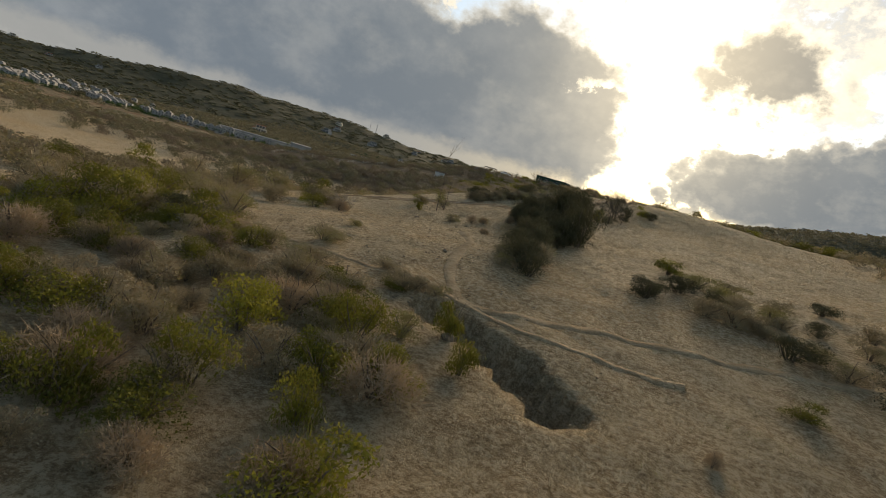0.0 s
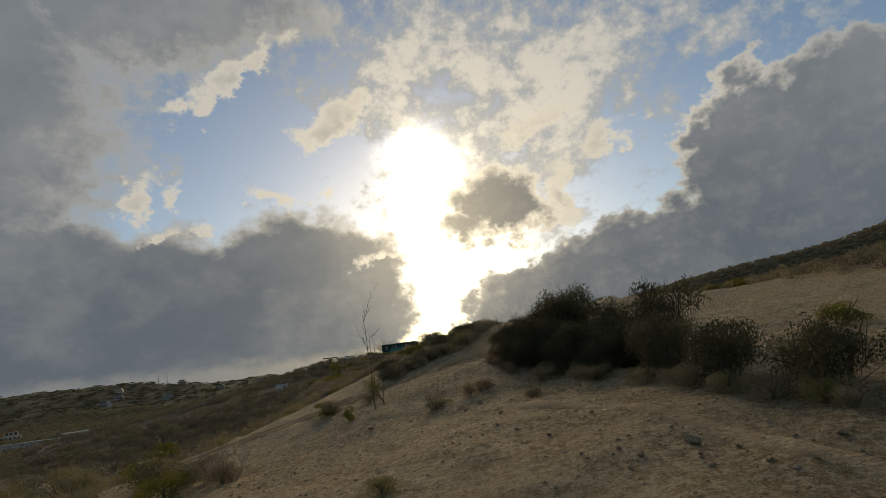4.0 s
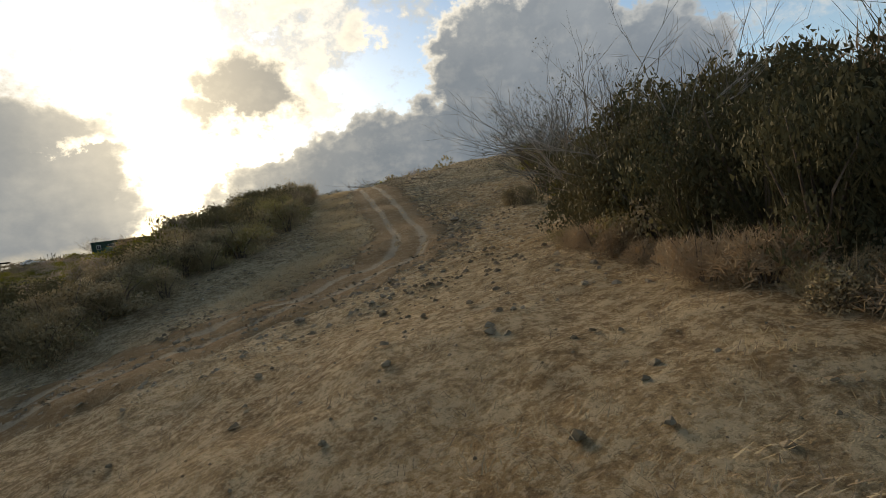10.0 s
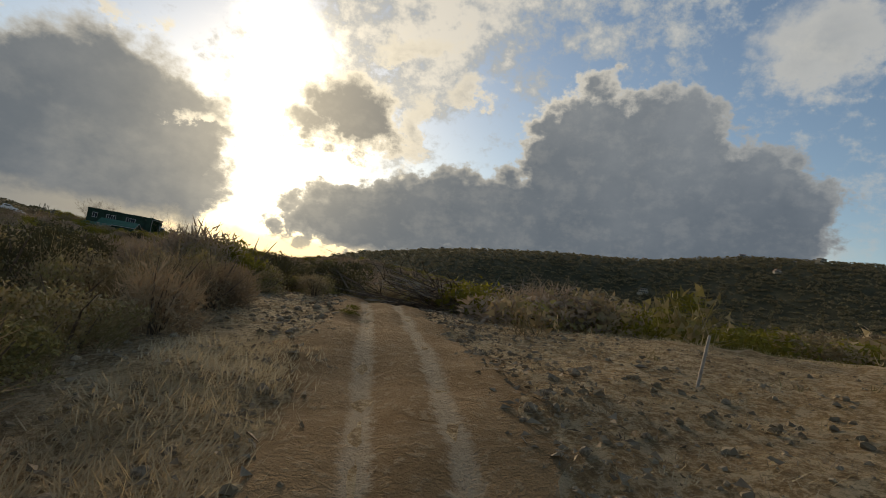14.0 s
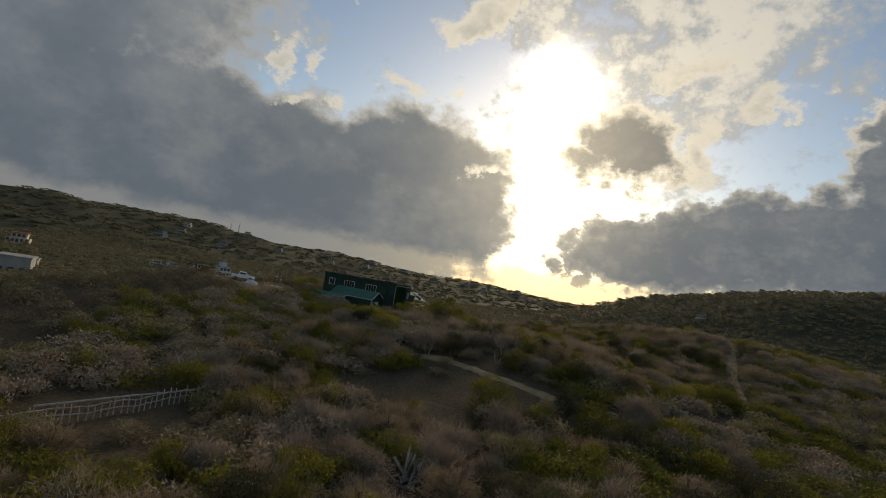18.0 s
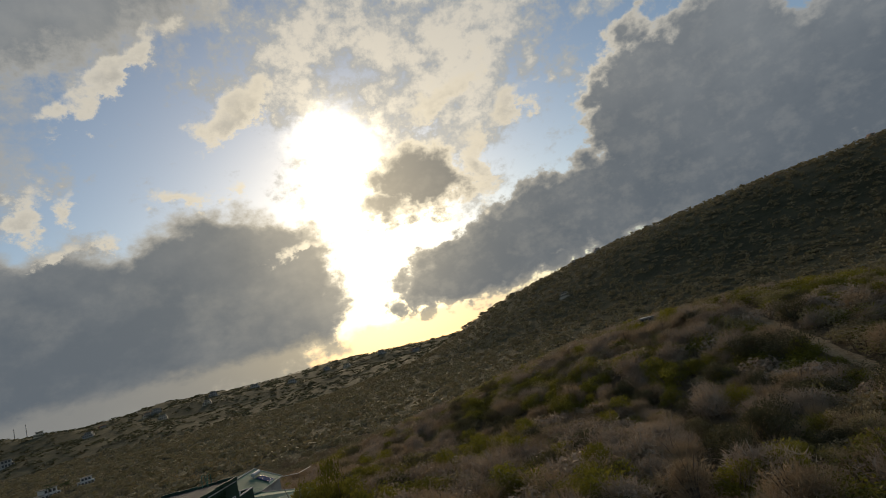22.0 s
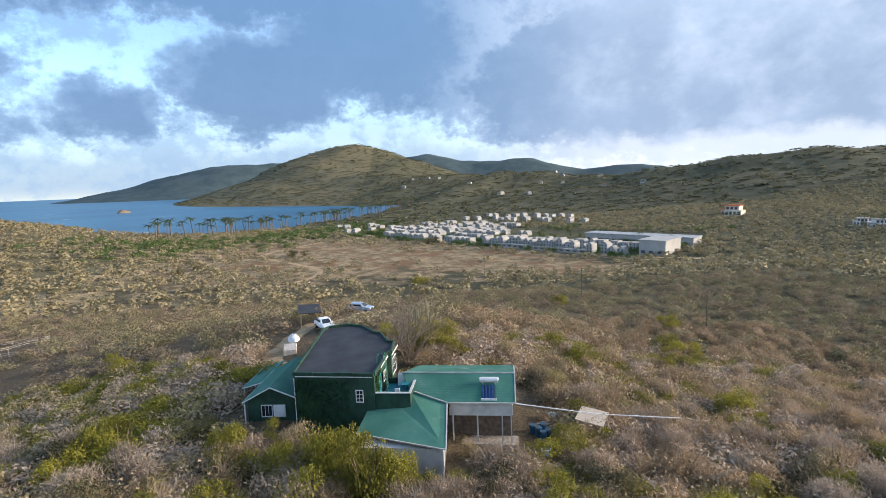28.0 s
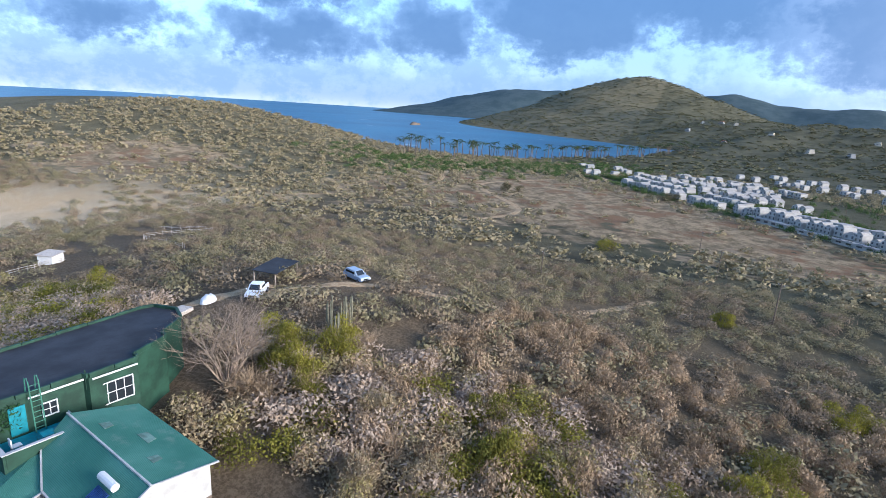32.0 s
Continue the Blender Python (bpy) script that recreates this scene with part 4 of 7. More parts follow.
for kind, x, y, r, h in (("green", 29, -251.5, 1.5, 2.1), ("green", 31.3, -247.2, 1.0, 2.0), ("green", 33.2, -250.5, 1.0, 1.8), ("green", 25.5, -254, 1.7, 2.1), ("green", 27.5, -258.5, 1.3, 2.0),
                         ("green", 30.8, -257.8, 1.0, 1.8), ("green", 26.2, -261, 1.4, 2.2), ("green", 31.6, -254.2, 1.1, 1.8), ("mixed", 28, -255.5, 1.4, 1.6), ("mixed", 24, -257, 1.6, 1.8), ("mixed", 30, -249.3, 1.2, 1.3),
                         ("mixed", 22, -250, 1.5, 1.4), ("mixed", 25, -246, 1.8, 1.2), ("mixed", 21, -243, 1.9, 1.3), ("mixed", 27, -243, 1.2, 1.0), ("mixed", 18.5, -238, 2.0, 1.3), ("dry", 23, -247, 1.2, 1.1), ("dry", 28, -248, 1.0, 1.0), ("dry", 19, -247, 1.0, 0.9),
                         ("green", 12.5, -243, 2.6, 2.6), ("green", 8.5, -246, 2.4, 2.8), ("green", 15, -251, 1.8, 2.0), ("green", 5, -240, 2.6, 2.6), ("mixed", 9, -236, 3.0, 2.4), ("mixed", 4, -232, 3.0, 2.6), ("mixed", 0, -227, 3.2, 2.8), ("green", -2, -236, 3.0, 3.0), ("green", -6, -229, 3.0, 3.0), ("mixed", -9, -221, 3.4, 3.0), ("mixed", -16, -218, 3.0, 3.0),
                         ("mixed", -4, -201, 2.6, 2.2), ("mixed", -8, -199, 2.8, 2.4), ("mixed", -12, -203, 2.8, 2.4), ("mixed", -1, -203, 2.2, 2.2), ("dry", 1.5, -207, 1.6, 2.0), ("mixed", 16, -229, 0.9, 0.7), ("mixed", 20.5, -205, 1.1, 0.9), ("mixed", 17, -207, 1.0, 0.8),
                         ("mixed", 24.5, -208.5, 1.3, 1.2), ("mixed", 26, -241.5, 1.2, 0.8), ("mixed", 27.5, -242, 1.2, 0.8), ("mixed", 28.8, -242.3, 1.1, 0.7), ("mixed", 24.5, -240, 1.2, 0.8), ("green", 5, -246, 3.2, 3.2), ("green", 1.5, -241, 3.4, 3.2), ("dark", 9.5, -241, 2.4, 2.0), ("dry", 19.5, -206.6, 0.9, 1.2), ("dry", 20.8, -206, 0.7, 1.0), ("dry", 23, -213.5, 0.7, 0.8), ("green", 8.8, -197.7, 0.6, 1.5), ("mixed", 9.5, -190, 1.4, 1.2), ("mixed", 5, -187.5, 2.0, 1.6),
                         ("dark", 40, -228, 1.8, 1.5), ("dark", 45, -224, 1.6, 1.4), ("mixed", 50, -232, 1.6, 1.3), ("dark", 53, -238, 1.8, 1.6), ("green", 47, -243, 1.0, 0.9), ("mixed", 57, -242, 1.6, 1.4), ("dark", 58, -228, 2.0, 1.6), ("dark", 62, -236, 2.2, 1.8), ("dry", 42.5, -250.5, 0.5, 0.7),
                         ("green", 32, -176.9, 1.1, 2.2), ("green", 38.5, -165.5, 1.5, 1.9), ("dark", 40, -167, 1.6, 1.7), ("dark", 36, -173, 1.3, 2.6), ("green", 30.9, -141.5, 0.5, 0.4)):
    set_bush(kind, x, y, r, h)
for x, y, r, h in MASS:
    set_bush('mixed' if (int(x * 7) % 3) else 'green', x, y, r, h)

for x, y in ((40.4, -225.8), (42.6, -222.4), (44.2, -228.3), (45.9, -229.3), (47.7, -229.4), (48.5, -233.6), (52.2, -224.8), (51.3, -234.3), (54.5, -227.5), (49.5, -226), (46.5, -224), (54, -233), (56.5, -222), (50.5, -219), (47, -217), (55, -215)):
    k = RNG.uniform(0.8, 1.3)
    set_bush("mixed" if RNG.uniform() < 0.6 else "dark", x, y, 1.7 * k, 1.3 * k)
for i in range(210):
    x, y = float(RNG.uniform(-2, 33)), float(RNG.uniform(-263, -240))
    if y > -0.62 * (x - 9) - 238 or seg_dist(x, y, [(29.8, -244.4), (34.6, -247.6), (37, -250.5)]) < 2.2 or seg_dist(x, y, FLY) < 1.2:
        continue
    k = RNG.uniform(0.6, 1.3)
    set_bush(("mixed", "green", "mixed", "dry", "green")[i % 5], x, y, 1.5 * k, 1.4 * k)

# thick scrub close to the house and along the way, by ones
near_x, near_y = scatter(-40, 78, -136, 75, 3.9, lambda x, y: (RNG.uniform(0, 1, x.shape) < cover(x, y) * 1.1) & (path_dist(x, y) < 27) & (house_far(x, y) > 1.4))
order = RNG.permutation(len(near_x))[:860]
for i in order:
    x, y = float(near_x[i]), float(near_y[i])
    u = RNG.uniform() + 0.22 * math.sin(x * 0.11 + 1.5 * math.sin(y * 0.07)) * math.sin(y * 0.13)
    u += 0.16 * min(max((x - 12) / 14, 0), 1) + 0.2 * min(max((-8 - y) / 14, 0), 1)
    kind = "dry" if u < 0.25 else "pale" if u < 0.56 else "mixed" if u < 0.72 else "green" if u < 0.95 else "dark"
    k = RNG.uniform(0.7, 1.25)
    set_bush(spare(kind), x, y, 2.5 * k, 2.6 * k * RNG.uniform(0.8, 1.15))

more_x, more_y = scatter(-40, 78, -136, 75, 3.3, lambda x, y: (RNG.uniform(0, 1, x.shape) < cover(x, y)) & (path_dist(x, y) > 2.0) & (path_dist(x, y) < 9) & (house_far(x, y) > 1.4))
for i in RNG.permutation(len(more_x))[:330]:
    x, y = float(more_x[i]), float(more_y[i])
    u = min(RNG.uniform() + 0.28 * min(max((-8 - y) / 14, 0), 1), 1.0)
    k = RNG.uniform(0.7, 1.1)
    set_bush(spare("dry" if u < 0.3 else "pale" if u < 0.6 else "mixed" if u < 0.75 else "green" if u < 0.85 else "dark", 250), x, y, 1.9 * k, 2.1 * k)

# bright bushes that stand out of the bare scrub round the house
for x, y in ((-38.9, 56.8), (-26.3, 51.1), (-60.9, 68.4), (-99.7, 53.9), (-24.4, 31.8), (-23.6, 14.2), (-21, 11), (-19.8, 13.5), (-35.4, 56.7), (-33, 53.4), (-0.6, -17), (7.9, -22.2), (12.3, 23.6), (-27.5, -29.1), (-59.4, 67), (2.9, -17.3), (0.7, -31.8), (-20.8, 34.7), (-25.7, 47.6)):
    for _ in range(2):
        k = RNG.uniform(0.8, 1.2)
        set_bush("green", x + RNG.normal(0, 1.1), y + RNG.normal(0, 1.1), 2.3 * k, 2.9 * k)

# leafy growth that hides the foot of the house and of the lower wing
for kind, x, y, r, h in (("green", 6.4, 5.0, 2.6, 3.6), ("green", 8.6, 6.6, 2.7, 3.5), ("mixed", 5.0, 2.4, 2.1, 3.0), ("green", 10.2, 8.6, 2.2, 3.0), ("mixed", 11.4, 11.2, 2.0, 2.4), ("green", 10.6, 15.2, 1.7, 2.6), ("dark", 9.6, 18.6, 2.0, 2.6), ("mixed", 7.0, 21.0, 1.6, 1.6), ("dark", 11.2, 17.0, 1.7, 2.2), ("mixed", 9.0, 21.6, 1.8, 2.0),
                         ("green", 3.4, -0.6, 1.6, 2.4), ("dark", 3.0, -3.6, 1.4, 2.0), ("green", -1.2, -15.6, 2.0, 2.6), ("green", 13.6, -6.4, 1.8, 2.4), ("dark", 0.6, -7.6, 1.5, 2.0), ("mixed", 5.5, 16.6, 1.2, 2.0), ("dry", 5.8, 18.6, 1.2, 1.7), ("green", 5.6, 20.4, 0.9, 1.3), ("green", 8.8, 8.2, 1.9, 3.6), ("green", 10.0, 6.0, 2.4, 4.2), ("pale", 6.0, -1.8, 2.2, 2.6), ("pale", 9.4, 2.6, 2.2, 2.4), ("dry", 12.6, 6.4, 2.2, 2.6), ("pale", 13.4, 13.4, 2.1, 2.3)):
    set_bush(kind, x, y, r, h)

# the rest of the scrub, past counting
T_MID = [np.concatenate([leaf_cloud(np.random.default_rng(s), 130, 0.1, 7), twig_cloud(np.random.default_rng(s + 50), 50, 0.011)]) for s in range(20, 26)]
T_DRY = [np.concatenate([twig_cloud(np.random.default_rng(s), 230, 0.008, 10), leaf_cloud(np.random.default_rng(s + 50), 150, 0.05)]) for s in range(30, 35)]
T_HALF = [leaf_cloud(np.random.default_rng(s), 260, 0.095, 5, 1.0, 0.0, 0.9) for s in range(70, 76)]
T_DOME = [leaf_cloud(np.random.default_rng(s), 680, 0.055, 5, 1.5, 0.1, 0.6) for s in range(80, 88)]
T_CROWN = [leaf_cloud(np.random.default_rng(s), 680, 0.062, 4, 1.8, 0.15, 0.7) for s in range(100, 108)]
T_TWIG = [leaf_cloud(np.random.default_rng(s), 640, 0.046, 4, 3.2, 0.2, 0.4) for s in range(90, 98)]
T_FAR = [leaf_cloud(np.random.default_rng(s), 34, 0.32, 7, 0.95, 0.0, 1.0) for s in range(40, 46)]
T_WOOD = [leaf_cloud(np.random.default_rng(s), 20, 0.42, 4, 1.1) for s in range(50, 55)]


def stuff(name, label, templates, xs, ys, r0, r1, h0, h1, mat, category="scrub"):
    if not len(xs):
        return
    r, h = RNG.uniform(r0, r1, len(xs)), RNG.uniform(h0, h1, len(xs))
    tagged(new(name, arrays_mesh(name, placed(templates, xs, ys, r, h), mat)), label, category, kind="stuff")


def grows(factor=1.0):
    return lambda x, y: (RNG.uniform(0, 1, x.shape) < cover(x, y) * factor) & ~taken(x, y) & (house_far(x, y) > 2.2) & (path_dist(x, y) > 3) & (ground_z(x, y) > SEA + 1.2)


def near_way(lo, hi):
    g = grows(1.0)
    return lambda x, y: g(x, y) & (path_dist(x, y) >= lo) & (path_dist(x, y) < hi)


xs, ys = scatter(-80, 100, -140, 100, 2.45, near_way(7.5, 50))
tone = RNG.uniform(0, 1, len(xs)) + 0.3 * np.sin(xs * 0.11 + 1.5 * np.sin(ys * 0.07)) * np.sin(ys * 0.13) + 0.2 * np.clip((xs - 12) / 16, 0, 1) + 0.22 * np.clip((-8 - ys) / 14, 0, 1)
for name, label, templates, lo, hi, mat in (("dry_scrub", "leafless grey thorn scrub covering the slopes", T_DRY, -9, 0.14, DRY), ("pale_scrub", "pinkish-grey leafless scrub covering the slopes", T_CROWN, 0.14, 0.5, PALE),
                                            ("scrub", "dull green and brown scrub covering the slopes", T_DOME, 0.5, 0.87, SCRUB), ("green_scrub", "yellow-green leafy scrub covering the slopes", T_DOME, 0.87, 9, GREEN)):
    m = (tone >= lo) & (tone < hi)
    stuff(name, label, templates, xs[m], ys[m], 2.1, 3.8, 2.0, 3.1, mat)
xs, ys = scatter(-60, 78, -134, 90, 2.6, near_way(3, 24))
stuff("thicket", "tangled leafless twigs between the bushes", T_TWIG, xs, ys, 1.3, 2.3, 0.9, 1.7, SCRUB)
xs, ys = scatter(-66, 16, 20, 92, 3.3, near_way(4, 90))
stuff("bare_crowns", "rounded grey-brown crowns of leafless bushes north of the house", T_CROWN, xs, ys, 1.5, 2.5, 2.3, 3.4, DRY)
xs, ys = scatter(-60, 110, -300, -140, 3.2, near_way(3, 58))
stuff("low_scrub", "brown half-bare scrub at the foot of the slope", T_MID, xs, ys, 1.4, 2.8, 1.3, 2.5, SCRUB)
xs, ys = scatter(-150, 170, -300, 160, 4.3, near_way(50, 999))
half = RNG.uniform(0, 1, len(xs)) < 0.38
stuff("slope_scrub", "dull green and brown scrub on the slopes around", T_HALF, xs[~half], ys[~half], 2.2, 4.4, 1.9, 3.3, FAR_SCRUB)
stuff("slope_thorn", "grey leafless thorn scrub on the slopes around", T_HALF, xs[half], ys[half], 2.2, 4.2, 1.9, 3.2, FAR_DRY)
ring = lambda lo, hi: lambda x, y: (np.maximum(np.maximum(-150 - x, x - 170), np.maximum(-300 - y, y - 160)) > lo) & (np.maximum(np.maximum(-150 - x, x - 170), np.maximum(-300 - y, y - 160)) < hi)  # noqa: E731
g1 = grows(0.85)
r1 = ring(0, 420)
xs, ys = scatter(-570, 590, -560, 580, 6.2, lambda x, y: g1(x, y) & r1(x, y) & (y > -420))
stuff("distant_scrub", "brown and green scrub on the farther slopes", T_FAR, xs, ys, 3.0, 5.8, 1.9, 3.6, FAR_SCRUB)
g2, r2 = grows(0.9), ring(420, 2700)
xs, ys = scatter(-2800, 1200, -900, 1900, 20, lambda x, y: g2(x, y) & r2(x, y))
stuff("woods", "dark dry woods on the far hills", T_WOOD, xs, ys, 7, 12, 2.4, 4.2, WOODS, "woods")

# dry grass
T_TUFT = []
for s in range(60, 66):
    rng = np.random.default_rng(s)
    n = 24
    a = rng.normal(0.0, 0.6, n) + (2.6 if s % 2 else 0.4)
    spread, out = rng.uniform(0, 6.28, n), np.sqrt(rng.uniform(0, 1, n))
    foot = np.stack([np.cos(spread) * out, np.sin(spread) * out, 0 * a], 1)
    tip = foot + np.stack([np.cos(a), np.sin(a), rng.uniform(0.3, 1.6, n)], 1) * rng.uniform(0.3, 0.6, (n, 1))
    side = np.stack([-np.sin(a), np.cos(a), 0 * a], 1) * 0.02
    T_TUFT.append(np.stack([foot - side, foot + side, tip], 1).reshape(-1, 3))


def lawn(x, y):
    d = path_dist(x, y)
    patch = 0.5 + 0.5 * np.sin(x * 0.5 + 2 * np.sin(y * 0.37)) * np.sin(y * 0.43 + x * 0.2)
    return (RNG.uniform(0, 1, x.shape) < np.clip(1.3 - d / 14, 0.05, 1) * (0.35 + 0.65 * patch)) & (seg_dist(x, y, ROAD) > 1.9)


xs, ys = scatter(-5, 52, -262, -138, 0.33, lawn)
pale_one = RNG.uniform(0, 1, len(xs)) < 0.7
stuff("dry_grass", "short pale straw and litter on the bare slope", T_TUFT, xs[pale_one], ys[pale_one], 0.2, 0.42, 0.1, 0.26, STRAW, "grass")
stuff("dead_litter", "dark dead weeds and litter on the bare slope", T_TUFT, xs[~pale_one], ys[~pale_one], 0.2, 0.45, 0.08, 0.2, DRY, "litter")
T_WEED = [np.concatenate([t[: 14 * 3], t[14 * 3: 20 * 3] * np.array([1, 1, 1.8])]) for t in T_TUFT]
xs, ys = scatter(-40, 90, -275, -134, 0.95, lambda x, y: (path_dist(x, y) > 8) & (path_dist(x, y) < 52) & (RNG.uniform(0, 1, x.shape) < 0.25 + 0.6 * (np.sin(x * 0.4 + 2 * np.sin(y * 0.29)) * np.sin(y * 0.37 + x * 0.15) > -0.1)) & (seg_dist(x, y, ROAD) > 2.0))
dull = RNG.uniform(0, 1, len(xs)) < 0.45
stuff("rough_grass", "rough pale straw tussocks on the dry slope", T_WEED, xs[~dull], ys[~dull], 0.35, 0.75, 0.12, 0.3, STRAW, "grass")
stuff("rough_weeds", "dull brown dead weeds on the dry slope", T_WEED, xs[dull], ys[dull], 0.3, 0.7, 0.12, 0.32, SCRUB, "weeds")
xs, ys = scatter(14, 34, -180, -136, 0.22, lambda x, y: (seg_dist(x, y, [(17, -178), (22.5, -171.5), (24.2, -163), (26, -156), (28.2, -147)]) < 1.2))
stuff("tall_grass", "tall pale dry grass along the road bank", T_TUFT, xs, ys, 0.3, 0.6, 0.2, 0.5, STRAW, "grass")

# green trees along the shore and between the rows of the village
LUSH = leafy("lush_leaves", [(0.0, (0.03, 0.055, 0.02)), (0.5, (0.07, 0.11, 0.03)), (1.0, (0.14, 0.18, 0.05))], 0.1)
n = 420
t = RNG.uniform(0, 1, n)
stuff("shore_trees", "green trees and shrubs behind the beach", T_HALF, -335 - 260 * t + RNG.normal(0, 26, n), -205 + 185 * t + RNG.normal(0, 26, n), 3.5, 7.0, 3.0, 6.0, LUSH, "trees")
n = 900
pick = RNG.uniform(0, 1, n)
u, w = RNG.uniform(-140, 250, n), np.where(pick < 0.35, RNG.normal(52, 4, n), np.where(pick < 0.6, RNG.normal(21, 2.5, n), np.where(pick < 0.75, RNG.normal(0, 2.5, n), RNG.uniform(18, 160, n))))
stuff("village_trees", "dark green garden trees between the white houses", T_HALF, -437 + 0.753 * u - 0.658 * w, -16 + 0.658 * u + 0.753 * w, 2.2, 4.6, 2.6, 5.5, LUSH, "trees")


# ---- the green house ----
PAINT = plain("dark_green_paint", (0.018, 0.05, 0.032), 0.6, 0.3, vary=0.35, scale=0.8, bump=0.01)
IVY = leafy("ivy", [(0.0, (0.015, 0.04, 0.02)), (0.6, (0.03, 0.075, 0.03)), (1.0, (0.06, 0.11, 0.035))], 0.2)
FLAT_ROOF = plain("tarred_roof", (0.028, 0.03, 0.035), 0.75, 0.35, vary=0.4, scale=0.35, bump=0.005)
WHITE = plain("white_paint", (0.6, 0.6, 0.58), 0.6, 0.3, vary=0.08, scale=1.5)
OLD_WHITE = plain("weathered_white_paint", (0.4, 0.395, 0.37), 0.8, 0.2, vary=0.18, scale=0.9)
GLASS = plain("dark_glass", (0.02, 0.025, 0.03), 0.08, 0.6, vary=0.1)
TURQ = plain("turquoise_paint", (0.015, 0.17, 0.21), 0.5, 0.4, vary=0.2)
SHADY = plain("eave_shade_brown", (0.13, 0.1, 0.075), 0.85, 0.2, vary=0.35, scale=2.5, bump=0.01)
TIMBER = plain("grey_timber", (0.3, 0.25, 0.2), 0.9, 0.15, vary=0.35, scale=4, bump=0.01)


def sheet_roof(t):
    n = Nodes(t)
    p = n.obj()
    w = t.nodes.new("ShaderNodeTexWave")
    w.inputs["Scale"].default_value = 4.2
    t.links.new(p, w.inputs["Vector"])
    worn = n.step(n.noise(p, 0.7, 6, 0.7), 0.55, 0.75)
    c = n.mix(n.step(n.noise(p, 0.25, 3), 0.3, 0.7), (0.045, 0.14, 0.1), (0.08, 0.2, 0.15))
    c = n.mix(n.math("MULTIPLY", worn, 0.5), c, (0.17, 0.23, 0.19))
    n.bump(w.outputs[0], 0.4, 0.03)
    n.done(c, 0.7, 0.15)


WORN_SHEET = plain("worn_sheet", (0.12, 0.19, 0.155), 0.8, 0.15, vary=0.35, scale=2.0)
PALE_SHEET = plain("pale_sheet", (0.4, 0.4, 0.4), 0.75, 0.2, vary=0.15, scale=1.2)
GREEN_ROOF = material("green_sheet_roof", sheet_roof)
HM = pose(1.3, 1.3, -0.2, 0, 0, -9.7) @ Matrix.Diagonal((1.0, 0.8, 1.0, 1.0))
HP = pose(-1.6, 1.2, -0.2, 0, 0, -6) @ Matrix.Diagonal((1.05, 0.72, 1.0, 1.0))


def window(parent, x, y, z, w, h, face, panes=2, rows=2):
    """A white framed window on a wall; face: the way it looks, 'x', '-x', 'y' or '-y'."""
    e = new("window")
    e.parent = parent
    e.matrix_basis = pose(x, y, z, 0, 0, {"y": 180, "-y": 0, "x": 90, "-x": -90}[face])
    part("frame", boxes((-w / 2, w / 2, -0.07, 0.03, h / 2 - 0.07, h / 2), (-w / 2, w / 2, -0.07, 0.03, -h / 2, -h / 2 + 0.07), (-w / 2, -w / 2 + 0.07, -0.07, 0.03, -h / 2 + 0.07, h / 2 - 0.07), (w / 2 - 0.07, w / 2, -0.07, 0.03, -h / 2 + 0.07, h / 2 - 0.07)), WHITE, e)
    for i in range(panes):
        for j in range(rows):
            pw, ph = (w - 0.14) / panes, (h - 0.14) / rows
            x0, z0 = -w / 2 + 0.07 + i * pw, -h / 2 + 0.07 + j * ph
            part("pane", boxes((x0 + 0.025, x0 + pw - 0.025, -0.02, 0.0, z0 + 0.025, z0 + ph - 0.025)), GLASS, e)
            if i:
                part("glazing_bar", boxes((x0 - 0.024, x0 + 0.024, -0.045, 0.02, z0, z0 + ph)), WHITE, e)
            if j:
                part("glazing_bar", boxes((x0 + 0.026, x0 + pw - 0.026, -0.04, 0.018, z0 - 0.024, z0 + 0.024)), WHITE, e)
    return e


house = thing("house", HM, "dark green two-storey house with flat black roof and ivy", "house")
OUT = [(0, 0), (0.15, 9.3), (-5.6, 9.2), (-5.8, 9.7), (-9.2, 9.2), (-9.25, 8.4), (-12.4, 6.6), (-12.5, 5.7), (-15.2, 3.2), (-15.9, 0.8), (-15.0, -1.9), (-14.0, -2.2)]


def wall_ring(outline, z0, z1):
    bm = bmesh.new()
    lo = [bm.verts.new((x, y, z0)) for x, y in outline]
    hi = [bm.verts.new((x, y, z1)) for x, y in outline]
    for i in range(len(outline)):
        j = (i + 1) % len(outline)
        bm.faces.new((lo[i], lo[j], hi[j], hi[i]))
    bm.faces.new(hi)
    bmesh.ops.recalc_face_normals(bm, faces=bm.faces)
    return bm


part("wall", wall_ring(OUT, -8.2, -0.25), PAINT, house, "dark green painted wall")
part("flat_roof", wall_ring([(x * 0.985 - 0.1, y * 0.98 + 0.1) for x, y in OUT], -0.3, -0.19), FLAT_ROOF, house, "black tarred flat roof")
for i in range(len(OUT)):
    (ax, ay), (bx, by) = OUT[i], OUT[(i + 1) % len(OUT)]
    d, ln = Vector((bx - ax, by - ay, 0)), math.hypot(bx - ax, by - ay)
    n = max(1, round(ln / 2.2))
    for k in range(n):
        bm = boxes((k * ln / n + 0.02, (k + 1) * ln / n - 0.02, -0.14, 0.1, -0.3, (0.0 if k % 2 else 0.05)), bevel=0.02)
        bmesh.ops.transform(bm, matrix=Matrix.Translation((ax, ay, 0)) @ Matrix.Rotation(math.atan2(d.y, d.x), 4, "Z"), verts=bm.verts)
        part("parapet", bm, PAINT, house)
for x0, x1, y in ((-5.6, -2.4, 9.35), (-9.0, -6.0, 9.75)):
    part("gutter", tube(bmesh.new(), [(x0, y, -0.42), (x1, y, -0.46)], 0.07, 6), WHITE, house, "white roof gutter")
